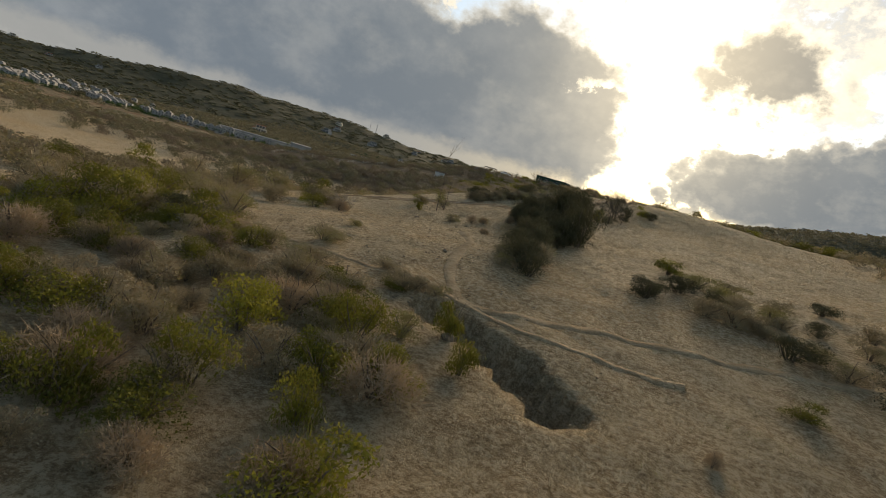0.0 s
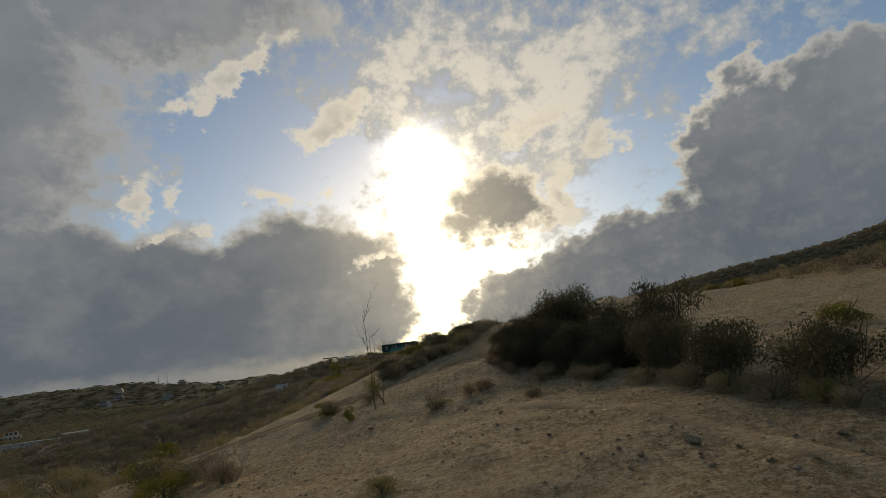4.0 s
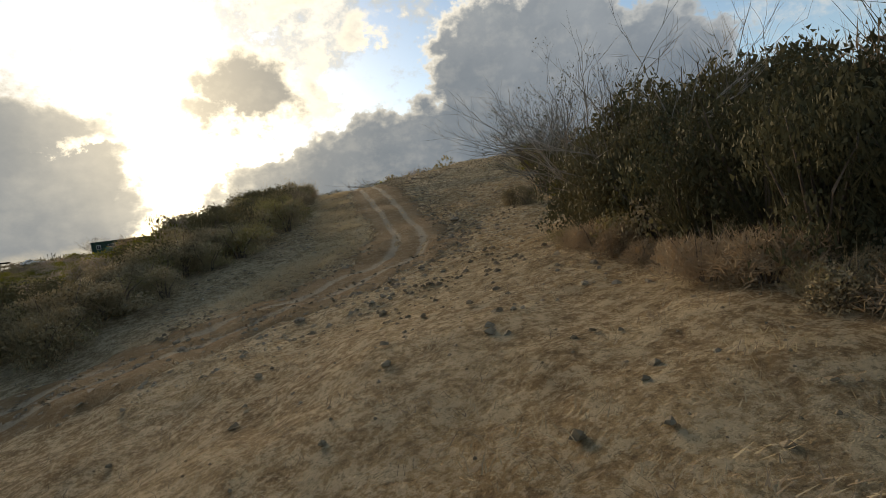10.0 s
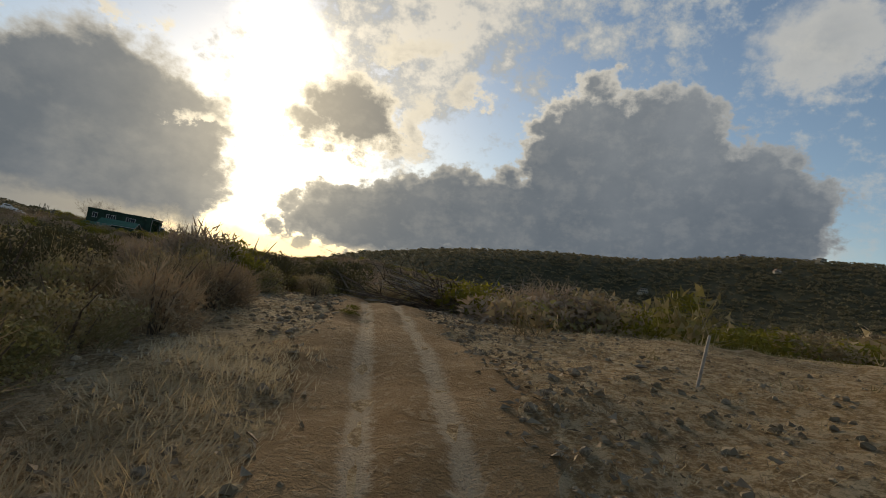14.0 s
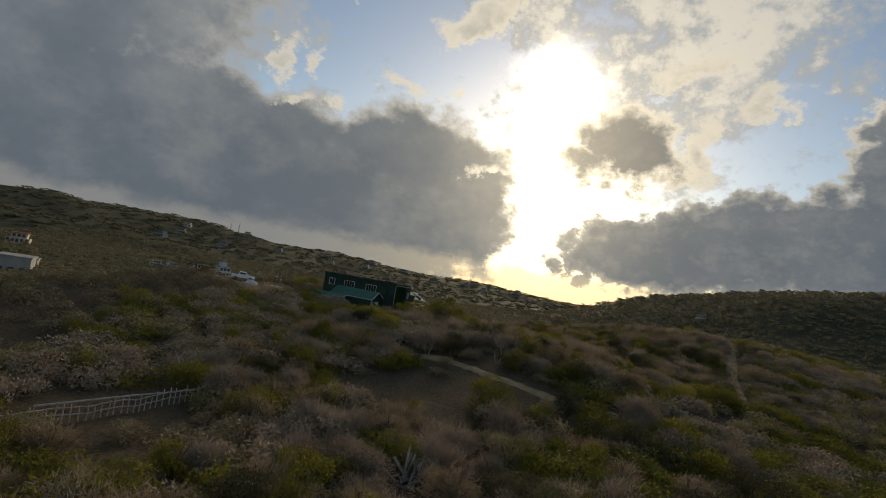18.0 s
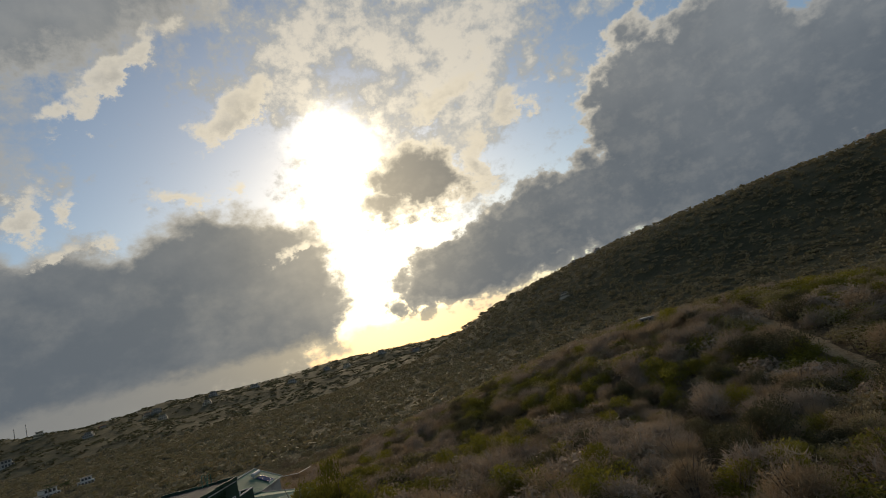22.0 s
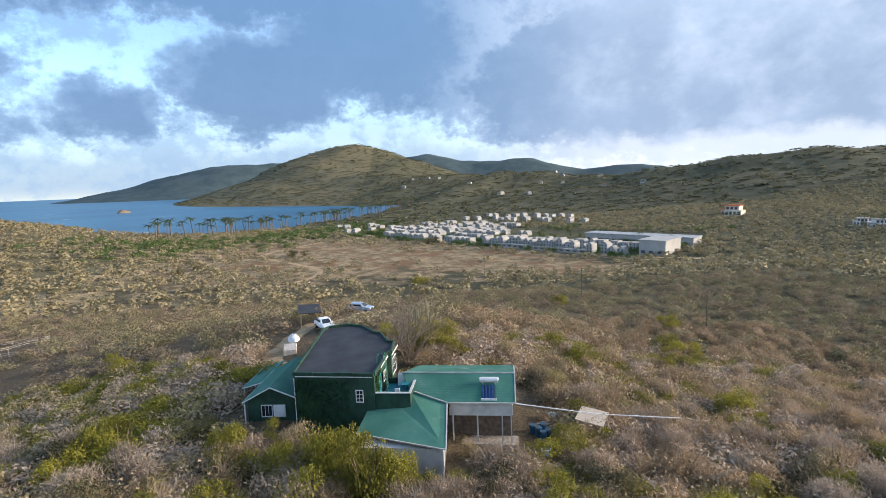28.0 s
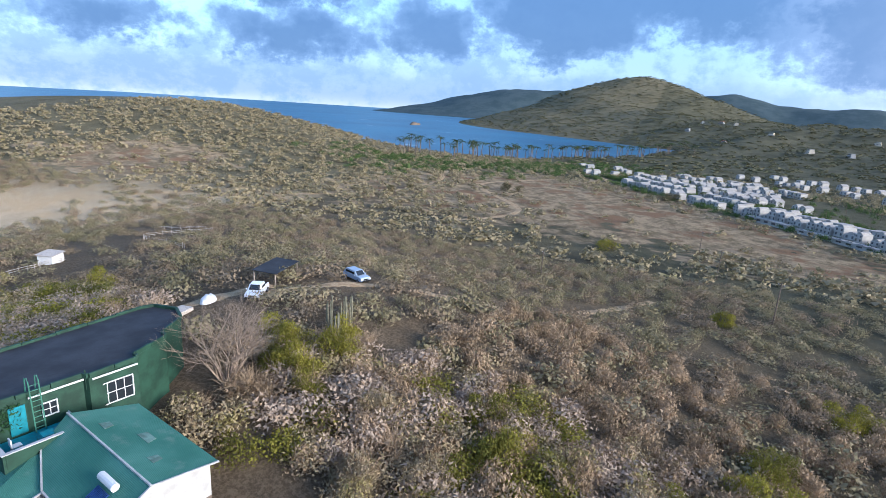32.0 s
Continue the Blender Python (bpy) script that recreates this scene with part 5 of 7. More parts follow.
part("gutter", tube(bmesh.new(), [(0.1, 0.3, -0.34), (0.1, 9.1, -0.42)], 0.06, 6), WHITE, house, "white roof gutter")
for x, y, z0 in ((0.1, 9.2, -6.5), (-5.9, 9.1, -3.4), (0.1, 0.1, -6.5)):
    part("drainpipe", tube(bmesh.new(), [(x, y, z0), (x, y, -0.5)], 0.05, 6), WHITE, house)
rng = np.random.default_rng(5)
for count, (x0, x1), (y0, y1), (z0, z1) in ((5200, (0.03, 0.14), (0.1, 6.4), (-6.8, -0.6)), (500, (-1.9, -0.2), (9.3, 9.42), (-2.2, -0.5)), (1600, (0.03, 0.13), (6.4, 9.3), (-6.8, -4.2))):
    c = np.stack([rng.uniform(x0, x1, count), rng.uniform(y0, y1, count), rng.uniform(z0, z1, count)], 1)
    v = np.stack([c + rng.normal(scale=0.085, size=(count, 3)) for _ in range(3)], 1).reshape(-1, 3)
    ivy = new("ivy", arrays_mesh("ivy", v, IVY))
    ivy.parent = house
    ivy["label"] = "dark green ivy clinging to the wall"
window(house, 0.25, 7.6, -2.1, 0.85, 1.15, "x", 2, 3)
window(house, -7.5, 9.5, -2.0, 2.4, 1.7, "y", 4, 2)
south = Matrix.Rotation(math.atan2(2.2 * 0.8, 14.0), 4, "Z")
for u, w, n in ((4.9, 2.2, 4), (9.5, 2.2, 4), (13.2, 1.2, 2)):
    e = window(house, 0, 0, 0, w, 1.3, "-y", n, 1)
    e.matrix_basis = Matrix.Diagonal((1.0, 1.25, 1.0, 1.0)) @ south @ Matrix.Translation((-u, -0.03, -1.65))
# the balcony at the corner
part("balcony_wall", boxes((-0.15, 0, 9.32, 13.2, -6.4, -1.95), (-4.4, -0.16, 13.05, 13.2, -6.4, -1.95), (-4.4, -4.25, 9.7, 13.04, -6.4, -2.15)), PAINT, house, "dark green balcony wall")
part("balcony_floor", boxes((-4.24, -0.16, 9.7, 13.04, -2.85, -2.7)), TURQ, house, "turquoise balcony floor")
part("coping", boxes((-0.22, 0.06, 9.3, 13.28, -1.94, -1.87), (-4.45, -0.23, 13.0, 13.28, -1.94, -1.87)), PALE_SHEET, house, "worn pale coping")
part("balcony_door", boxes((-2.2, -1.3, 9.34, 9.42, -2.68, -0.75), bevel=0.01), TURQ, house, "turquoise balcony door")
window(house, -3.5, 9.4, -1.6, 0.9, 1.0, "y", 2, 2)
chair = new("balcony_chair")
chair.parent = house
part("seat", boxes((-1.3, -0.75, 11.3, 11.85, -2.35, -2.28), bevel=0.02), WHITE, chair)
part("backrest", boxes((-0.8, -0.72, 11.3, 11.85, -2.28, -1.75), bevel=0.02), WHITE, chair)
for cx, cy in ((-1.25, 11.35), (-1.25, 11.8), (-0.8, 11.35), (-0.8, 11.8)):
    part("leg", boxes((cx - 0.03, cx + 0.03, cy - 0.03, cy + 0.03, -2.7, -2.36)), WHITE, chair)
part("table_top", boxes((-3.2, -2.2, 11.6, 12.5, -2.1, -2.03), bevel=0.02), TURQ, house, "turquoise table top")
part("board", slab([(-4.1, 10.9, -1.55), (-4.1, 12.6, -1.55), (-3.75, 12.6, -2.68), (-3.75, 10.9, -2.68)], 0.05), WHITE, house, "white board leaning on the balcony")
LADDER = plain("green_ladder_paint", (0.05, 0.16, 0.11), 0.5, 0.4, vary=0.2)
ladder = new("ladder")
ladder.parent = house
for dx in (-3.0, -2.45):
    part("rail", tube(bmesh.new(), [(dx, 10.0, -2.7), (dx, 9.7, 0.75), (dx, 9.45, 0.95), (dx, 9.0, 0.85), (dx, 8.8, -0.15)], 0.04, 6), LADDER, ladder)
for k in range(9):
    part("rung", tube(bmesh.new(), [(-3.0, 9.98 - k * 0.033, -2.4 + k * 0.36), (-2.45, 9.98 - k * 0.033, -2.4 + k * 0.36)], 0.028, 5), LADDER, ladder)
for px, py in ((-5.7, 9.4), (-9.2, 8.8)):
    part("vent_pipe", tube(bmesh.new(), [(px, py, -1.2), (px, py, 0.25)], 0.05, 6), PAINT, house)

# the porch wing, green roofs on posts
porch = thing("porch", HP, "low timber wing with a green metal gable roof and white posts", "house wing")
PZ, PE = -2.1, -3.55
for y0, y1 in ((-3.6, 0.0), (-3.6, -7.4)):
    part("roof", slab([(0.9, y0, PZ), (0.9, y1, PE if y1 < -1 else PZ - 1.1), (-7.5, y1, PE if y1 < -1 else PZ - 1.1), (-7.5, y0, PZ)], 0.08), GREEN_ROOF, porch, "green sheet metal roof slope")
part("roof", slab([(-4.2, -7.2, PE + 0.04), (-4.2, -10.6, -4.25), (-10.2, -10.6, -4.25), (-10.2, -7.2, PE + 0.04)], 0.08), GREEN_ROOF, porch, "green sheet metal roof slope")
part("wall", boxes((-7.2, 0.5, -7.0, -0.02, -7.6, -3.75)), PAINT, porch, "dark boarded wall")
bm = bmesh.new()
g = [bm.verts.new(v) for v in ((0.5, -7.0, -3.75), (0.5, -0.02, -3.75), (0.5, -0.02, -3.3), (0.5, -3.6, -2.3), (0.5, -7.0, -3.6))]
bm.faces.new(g)
geo = bmesh.ops.extrude_face_region(bm, geom=bm.faces[:])
bmesh.ops.translate(bm, vec=(-0.12, 0, 0), verts=[v for v in geo["geom"] if isinstance(v, bmesh.types.BMVert)])
part("gable", bm, PAINT, porch)
for ax, ay, az, bx, by, bz in ((0.92, -3.6, PZ, 0.92, -7.4, PE), (0.92, -3.6, PZ, 0.92, 0, PZ - 1.1), (0.9, -7.42, PE, -7.5, -7.42, PE), (-4.2, -10.62, -4.25, -10.2, -10.62, -4.25), (-4.18, -7.2, PE, -4.18, -10.6, -4.25)):
    part("fascia", tube(bmesh.new(), [(ax, ay, az - 0.06), (bx, by, bz - 0.06)], 0.07, 4), WHITE, porch, "white fascia board")
for x, y in ((-4.4, -10.4), (-7.2, -10.4), (-10.0, -10.4), (0.8, -7.2), (-4.4, -7.3)):
    part("post", boxes((x - 0.06, x + 0.06, y - 0.06, y + 0.06, -7.8, -3.7 if y > -10 else -4.35)), WHITE, porch)
window(porch, 0.53, -4.4, -4.6, 1.5, 1.2, "x", 3, 1)
part("shutter", boxes((0.52, 0.6, -3.5, -1.9, -5.2, -4.0), bevel=0.01), WHITE, porch, "white shutter board")

# the annex: a gable roof running away from the house, and a lower roof that meets it in a valley
HA = Matrix.Translation((-0.9, 11.4, -0.2)) @ Matrix.Rotation(radians(-10.0), 4, "Z")
annex = thing("annex", HA, "single-storey white annex with worn green metal roofs", "house wing")
RZ, EX, EZ, WX, WZ, Y1 = -1.5, 3.1, -3.1, -3.9, -2.15, 10.2
part("roof", slab([(0, -0.4, RZ), (1.9, 0.6, RZ - 0.95), (EX, 4.1, EZ), (EX, Y1, EZ), (0, Y1, RZ)], 0.07), GREEN_ROOF, annex, "green sheet metal roof slope")
part("roof", slab([(0, -0.4, RZ), (0, Y1, RZ), (WX, Y1, WZ), (WX, 0.6, WZ)], 0.07), GREEN_ROOF, annex, "green sheet metal roof slope")
part("roof", slab([(1.9, 0.62, RZ - 1.0), (1.3, -2.6, -2.85), (6.9, -3.2, -4.2), (9.2, 4.6, -4.25), (EX + 0.02, 4.1, EZ - 0.06)], 0.07), GREEN_ROOF, annex, "faded green lower roof slope")
part("ridge_cap", tube(bmesh.new(), [(0, -0.4, RZ + 0.03), (0, Y1, RZ + 0.03)], 0.08, 5), OLD_WHITE, annex, "white ridge flashing")
for ax, ay, az, bx, by, bz in ((EX, 4.1, EZ, EX, Y1, EZ), (0, Y1, RZ, EX, Y1, EZ), (0, Y1, RZ, WX, Y1, WZ), (EX, 4.15, EZ - 0.05, 9.2, 4.65, -4.27), (1.9, 0.6, RZ - 0.92, EX, 4.1, EZ + 0.03), (9.2, 4.6, -4.28, 6.9, -3.2, -4.23)):
    part("fascia", tube(bmesh.new(), [(ax, ay, az), (bx, by, bz)], 0.07, 4), OLD_WHITE, annex, "white fascia board")
part("wall", boxes((WX + 0.4, EX - 0.3, 4.3, Y1 - 0.3, -4.4, -3.2)), OLD_WHITE, annex, "white rendered wall")
# dark brown carries the shade under the eaves in the wall's colour
part("wall", boxes((WX + 0.4, EX - 1.6, 1.0, Y1 - 0.3, -8.4, -4.42)), SHADY, annex, "annex wall under the roof, dark brown for shade")
for rx, ry, long in ((-0.8, 2.0, 0.9), (-1.9, 4.6, 1.4), (-1.1, 7.4, 0.8)):
    z0, z1 = RZ + (WZ - RZ) * rx / WX + 0.03, RZ + (WZ - RZ) * (rx - 0.6) / WX + 0.03
    part("roof_patch", slab([(rx, ry, z0), (rx, ry + long, z0), (rx - 0.6, ry + long * 0.8, z1), (rx - 0.6, ry + 0.1, z1)], 0.02), WORN_SHEET, annex, "worn paler patch on the roof")
bm = bmesh.new()
bm.faces.new([bm.verts.new(v) for v in ((WX + 0.4, Y1 - 0.3, -3.2), (EX - 0.3, Y1 - 0.3, -3.2), (EX - 0.3, Y1 - 0.3, EZ - 0.02), (0, Y1 - 0.3, RZ - 0.12), (WX + 0.4, Y1 - 0.3, WZ - 0.14))])
geo = bmesh.ops.extrude_face_region(bm, geom=bm.faces[:])
bmesh.ops.translate(bm, vec=(0, -0.15, 0), verts=[v for v in geo["geom"] if isinstance(v, bmesh.types.BMVert)])
part("gable", bm, OLD_WHITE, annex)
part("wall", slab([(EX - 0.1, 3.95, EZ - 0.25), (8.9, 4.4, -4.4), (8.9, 4.1, -4.4), (EX - 0.1, 3.65, EZ - 0.25)], 5.0), OLD_WHITE, annex, "white rendered wall of the lower wing")
part("wall", boxes((6.4, 8.5, -2.6, 4.05, -9.4, -4.6)), OLD_WHITE, annex, "white rendered wall of the lower wing")
part("patio_floor", boxes((EX - 1.58, EX + 0.1, 4.4, Y1 + 0.2, -8.4, -6.9)), TIMBER, annex, "grey patio under the eaves")
for y in (4.6, 6.8, 9.0, Y1 - 0.4):
    part("post", boxes((EX - 0.42, EX - 0.3, y - 0.06, y + 0.06, -6.9, -4.4)), OLD_WHITE, annex)
e = window(annex, 0, 0, 0, 1.5, 1.0, "y", 4, 2)
e.matrix_basis = Matrix.Translation((6.6, 4.27, -5.3)) @ Matrix.Rotation(radians(4.4 + 180), 4, "Z")
window(annex, 8.53, 0.0, -5.8, 1.3, 1.0, "x", 3, 2)
window(annex, -1.2, Y1 - 0.27, -5.4, 1.2, 1.0, "y", 2, 2)
heater = thing("solar_heater", HA, "solar water heater with white tank on the green roof", "solar heater")


def on_roof(x, off):
    return (x, off, RZ + (EZ - RZ) * x / EX)


part("tank", tube(bmesh.new(), [(1.15, 7.0, -1.72), (1.15, 7.05, -1.7), (1.15, 8.65, -1.7), (1.15, 8.7, -1.72)], [0.18, 0.24, 0.24, 0.18], 12), WHITE, heater, "white water tank")
for y in (7.3, 8.4):
    part("bracket", boxes((1.1, 1.2, y - 0.04, y + 0.04, -2.12, -1.92)), WHITE, heater)
BLUE_TUBE = plain("blue_glass_tube", (0.02, 0.05, 0.16), 0.15, 0.6, vary=0.2)
for k in range(10):
    y = 7.25 + k * 0.13
    p, q = on_roof(1.4, y), on_roof(2.8, y)
    part("glass_tube", tube(bmesh.new(), [(p[0], y, p[2] + 0.12), (q[0], y, q[2] + 0.1)], 0.045, 6), BLUE_TUBE, heater)
part("rack", boxes((2.76, 2.86, 7.15, 8.55, -2.98, -2.8)), WHITE, heater)
# things about the yard
BARREL = plain("blue_plastic", (0.02, 0.06, 0.1), 0.4, 0.4, vary=0.2)
drum = None
for px, py in ((2.0, 23.8), (1.2, 23.6), (1.5, 24.4), (0.4, 24.2), (0.7, 23.1)):
    m = pose(px, py, gz(px, py))
    if drum is None:
        drum = thing("water_drum", m, "dark blue plastic water drum beside the annex", "drum", "water drums")
        part("body", tube(bmesh.new(), [(0, 0, 0), (0, 0, 0.1), (0, 0, 0.85), (0, 0, 0.9)], [0.29, 0.31, 0.31, 0.29], 12), BARREL, drum)
        part("rim", tube(bmesh.new(), [(0, 0, 0.88), (0, 0, 0.95)], [0.31, 0.31], 12), BARREL, drum)
    else:
        copy_thing(drum, m)
shed = thing("shed", pose(0.6, 28.9, gz(0.6, 28.9), 0, 0, -30), "small weathered shed with a bleached timber roof", "shed")
part("wall", boxes((-1.3, 1.3, -1.0, 1.0, -0.3, 1.9)), TIMBER, shed)
part("roof", slab([(-1.6, -1.3, 2.2), (1.6, -1.3, 2.2), (1.6, 1.3, 1.9), (-1.6, 1.3, 1.9)], 0.06), PALE_BARK, shed, "bleached board roof")
a, b = HA @ Vector((3.0, 10.1, -3.15)), Vector((4.5, 35.5, -5.4))
wire = thing("service_line", Matrix.Translation(a), "white conduit line running from the annex into the scrub", "cable")
part("cable", tube(bmesh.new(), [(0, 0, 0), tuple((b - a) * 0.5 - Vector((0, 0, 0.3))), tuple(b - a)], 0.045, 5), WHITE, wire)


# ---- the white village below, villas and far houses ----
RENDERED = plain("white_render", (0.36, 0.35, 0.325), 0.8, 0.2, vary=0.12, scale=0.2)
ROOF_WHITE = plain("pale_roof", (0.29, 0.275, 0.25), 0.8, 0.2, vary=0.2, scale=0.3)
ROOF_GREY = plain("grey_roof", (0.3, 0.31, 0.31), 0.7, 0.3, vary=0.25, scale=0.3)
ROOF_RED = plain("red_roof", (0.42, 0.09, 0.045), 0.8, 0.2, vary=0.25, scale=0.4)
OPENING = plain("shaded_opening", (0.06, 0.06, 0.065), 0.4, 0.4, vary=0.2)
CREAM = plain("cream_render", (0.6, 0.52, 0.4), 0.8, 0.2, vary=0.15, scale=0.2)


def arch_gable(w, d, z0, rise):
    """A barrel-topped gable piece."""
    bm = bmesh.new()
    pts = [(-w / 2, z0), (w / 2, z0)] + [(w / 2 * math.cos(math.pi * k / 8), z0 + rise * math.sin(math.pi * k / 8)) for k in range(1, 8)]
    a = [bm.verts.new((x, -d / 2, z)) for x, z in pts]
    b = [bm.verts.new((x, d / 2, z)) for x, z in pts]
    bm.faces.new(a)
    bm.faces.new(b[::-1])
    for i in range(len(pts)):
        j = (i + 1) % len(pts)
        bm.faces.new((a[j], a[i], b[i], b[j]))
    bmesh.ops.recalc_face_normals(bm, faces=bm.faces)
    return bm


def town_house(floors, wide, deep, roof, label):
    """A terrace house: wall, roof, gable and its openings, front to -y."""
    h = 2.9 * floors
    t = thing("town_house", Matrix(), label, "house", "white terrace houses")
    part("wall", boxes((-wide / 2, wide / 2, -deep / 2, deep / 2, -2.5, h)), RENDERED, t)
    if roof == "arch":
        part("gable", arch_gable(wide * 0.62, deep * 0.9, h, wide * 0.27), ROOF_WHITE, t)
    elif roof == "pitch":
        bm = bmesh.new()
        v = [bm.verts.new(p) for p in ((-wide / 2 - 0.3, -deep / 2 - 0.3, h), (wide / 2 + 0.3, -deep / 2 - 0.3, h), (wide / 2 + 0.3, deep / 2 + 0.3, h), (-wide / 2 - 0.3, deep / 2 + 0.3, h), (0, -deep / 2 - 0.3, h + wide * 0.28), (0, deep / 2 + 0.3, h + wide * 0.28))]
        for f in ((0, 1, 4), (2, 3, 5), (1, 2, 5, 4), (3, 0, 4, 5), (3, 2, 1, 0)):
            bm.faces.new([v[i] for i in f])
        part("roof", bm, ROOF_WHITE, t)
    else:
        part("parapet", boxes((-wide / 2 - 0.1, wide / 2 + 0.1, -deep / 2 - 0.1, deep / 2 + 0.1, h, h + 0.5)), ROOF_WHITE, t)
    for f in range(floors):
        z = f * 2.9 + 0.4
        for x in (-wide * 0.27, wide * 0.27):
            part("window", boxes((x - 0.6, x + 0.6, -deep / 2 - 0.05, -deep / 2 + 0.2, z + 0.3, z + 1.8)), OPENING, t)
            part("window", boxes((x - 0.5, x + 0.5, deep / 2 - 0.2, deep / 2 + 0.05, z + 0.7, z + 1.7)), OPENING, t)
        part("balcony", boxes((-wide / 2 + 0.3, wide / 2 - 0.3, -deep / 2 - 1.2, -deep / 2 - 0.06, z - 0.45, z - 0.25), (-wide / 2 + 0.3, wide / 2 - 0.3, -deep / 2 - 1.2, -deep / 2 - 1.1, z - 0.24, z + 0.45)), RENDERED, t)
    return t


MODELS = [town_house(2, 6.5, 9, "arch", "white two-storey terrace house with a rounded gable"), town_house(3, 6.2, 10, "arch", "white three-storey terrace house with a rounded gable"),
          town_house(2, 7, 9, "flat", "white flat-roofed terrace house with balconies"), town_house(2, 7.5, 10, "pitch", "white terrace house with a pale pitched roof")]
SPENT = set()
VDIR = math.degrees(math.atan2(0.658, 0.753))


def set_house(model, x, y, turn, k=1.0):
    m = Matrix.Translation((x, y, gz(x, y))) @ Matrix.Rotation(radians(turn), 4, "Z") @ Matrix.Scale(k, 4)
    if model not in SPENT:
        SPENT.add(model)
        MODELS[model].matrix_basis = m
    else:
        copy_thing(MODELS[model], Matrix()).matrix_basis = m


vr = random.Random(4)


def village_row(u0, u1, v, step, models, turn=0.0, gap=0.12):
    u = u0
    while u < u1:
        if vr.random() > gap:
            x = -437 + 0.753 * u - 0.658 * (v + vr.uniform(-1.5, 1.5))
            y = -16 + 0.658 * u + 0.753 * (v + vr.uniform(-1.5, 1.5))
            set_house(vr.choice(models), x, y, VDIR + turn + vr.uniform(-3, 3), vr.uniform(0.62, 0.8))
        u += step * 0.82


village_row(120, 238, 10, 6.7, (0, 1, 1, 0), gap=0.12)
village_row(0, 112, 10, 7.4, (2, 0, 3))
village_row(125, 232, 34, 7.2, (0, 2))
village_row(-30, 105, 32, 7.8, (3, 0, 2), gap=0.12)
village_row(-38, 95, 54, 8.4, (3, 2, 0), gap=0.15)
village_row(-45, 80, 78, 9.5, (3, 2), gap=0.2)
village_row(-60, 60, 104, 11, (3, 2), gap=0.25)
village_row(20, 120, 68, 9, (0, 3), gap=0.3)
village_row(-40, 60, 128, 11, (3, 2), gap=0.4)
village_row(-70, 110, 185, 11, (2, 3), gap=0.3)
village_row(-60, 70, 225, 13, (2, 3), gap=0.35)
village_row(-130, -44, 38, 11, (3, 2), gap=0.5)
village_row(-110, -50, 62, 11, (3, 2), gap=0.5)
village_row(-70, -42, 16, 9.5, (2, 0), gap=0.4)


def place_uv(u, v):
    return -437 + 0.753 * u - 0.658 * v, -16 + 0.658 * u + 0.753 * v


def long_hall(u, v, wide, deep, h, roof, label):
    x, y = place_uv(u, v)
    t = thing("hall", pose(x, y, gz(x, y), 0, 0, VDIR), label, "building")
    part("wall", boxes((-wide / 2, wide / 2, -deep / 2, deep / 2, -2, h)), RENDERED, t)
    part("roof", boxes((-wide / 2 - 0.6, wide / 2 + 0.6, -deep / 2 - 0.6, deep / 2 + 0.6, h, h + 0.6)), roof, t)
    for k in range(int(wide / 5)):
        x0 = -wide / 2 + 1.2 + k * 5
        part("window", boxes((x0, x0 + 2.6, -deep / 2 - 0.06, -deep / 2 + 0.2, 1.0, 2.6)), OPENING, t)


long_hall(214, 66, 78, 14, 5.5, ROOF_GREY, "long low white building with a grey roof")
long_hall(247, 22, 16, 22, 8.5, RENDERED, "plain white block at the end of the terraces")
long_hall(150, 1.0, 26, 3, 2.2, ROOF_WHITE, "low white gatehouse along the village road")
long_hall(190, 0.0, 40, 2.5, 1.8, ROOF_WHITE, "low white garden wall along the village road")


def villa(x, y, k, turn, wall, roof, label, tower=False):
    t = thing("villa", Matrix.Translation((x, y, gz(x, y))) @ Matrix.Rotation(radians(turn), 4, "Z") @ Matrix.Scale(k, 4), label, "villa", "villas on the hills")
    part("wall", boxes((-6, 6, -4, 4, -3, 3.2), (-3.5, 4.5, -3.2, 3.6, 3.3, 6)), wall, t)
    part("roof", boxes((-6.5, -3.6, -4.5, 4.5, 3.2, 3.5), (-4, 5, -3.7, 4.1, 6, 6.35)), roof, t)
    for i in range(5):
        part("window", boxes((-5.4 + i * 2.3, -4.0 + i * 2.3, -4.06, -3.8, 0.5, 2.5)), OPENING, t)
    for i in range(3):
        part("window", boxes((-2.9 + i * 2.4, -1.3 + i * 2.4, -3.26, -3.0, 3.8, 5.5)), OPENING, t)
    part("terrace", boxes((-7, 7, -7, -4.06, -3, -0.2)), wall, t)
    if tower:
        bm = boxes((-2, 2, -1.5, 2.5, 6.4, 9.5))
        part("tower", bm, wall, t)
        part("spire", boxes((-1.2, 1.2, -0.7, 1.7, 9.5, 11.5)), roof, t)


villa(-441, 318, 1.5, 40, CREAM, ROOF_RED, "low house with a red roof among the trees")
for x, y, k, tower in ((-236, 322, 1.25, True), (-262, 326, 1.0, False), (-216, 338, 1.0, False), (-282, 318, 0.9, False), (-200, 352, 0.8, False), (-300, 322, 0.8, False)):
    villa(x, y, k, 50 + vr.uniform(-20, 20), WHITE, ROOF_WHITE, "white villa with a tower and palms round it" if tower else "white villa with flat roofs among palms", tower)
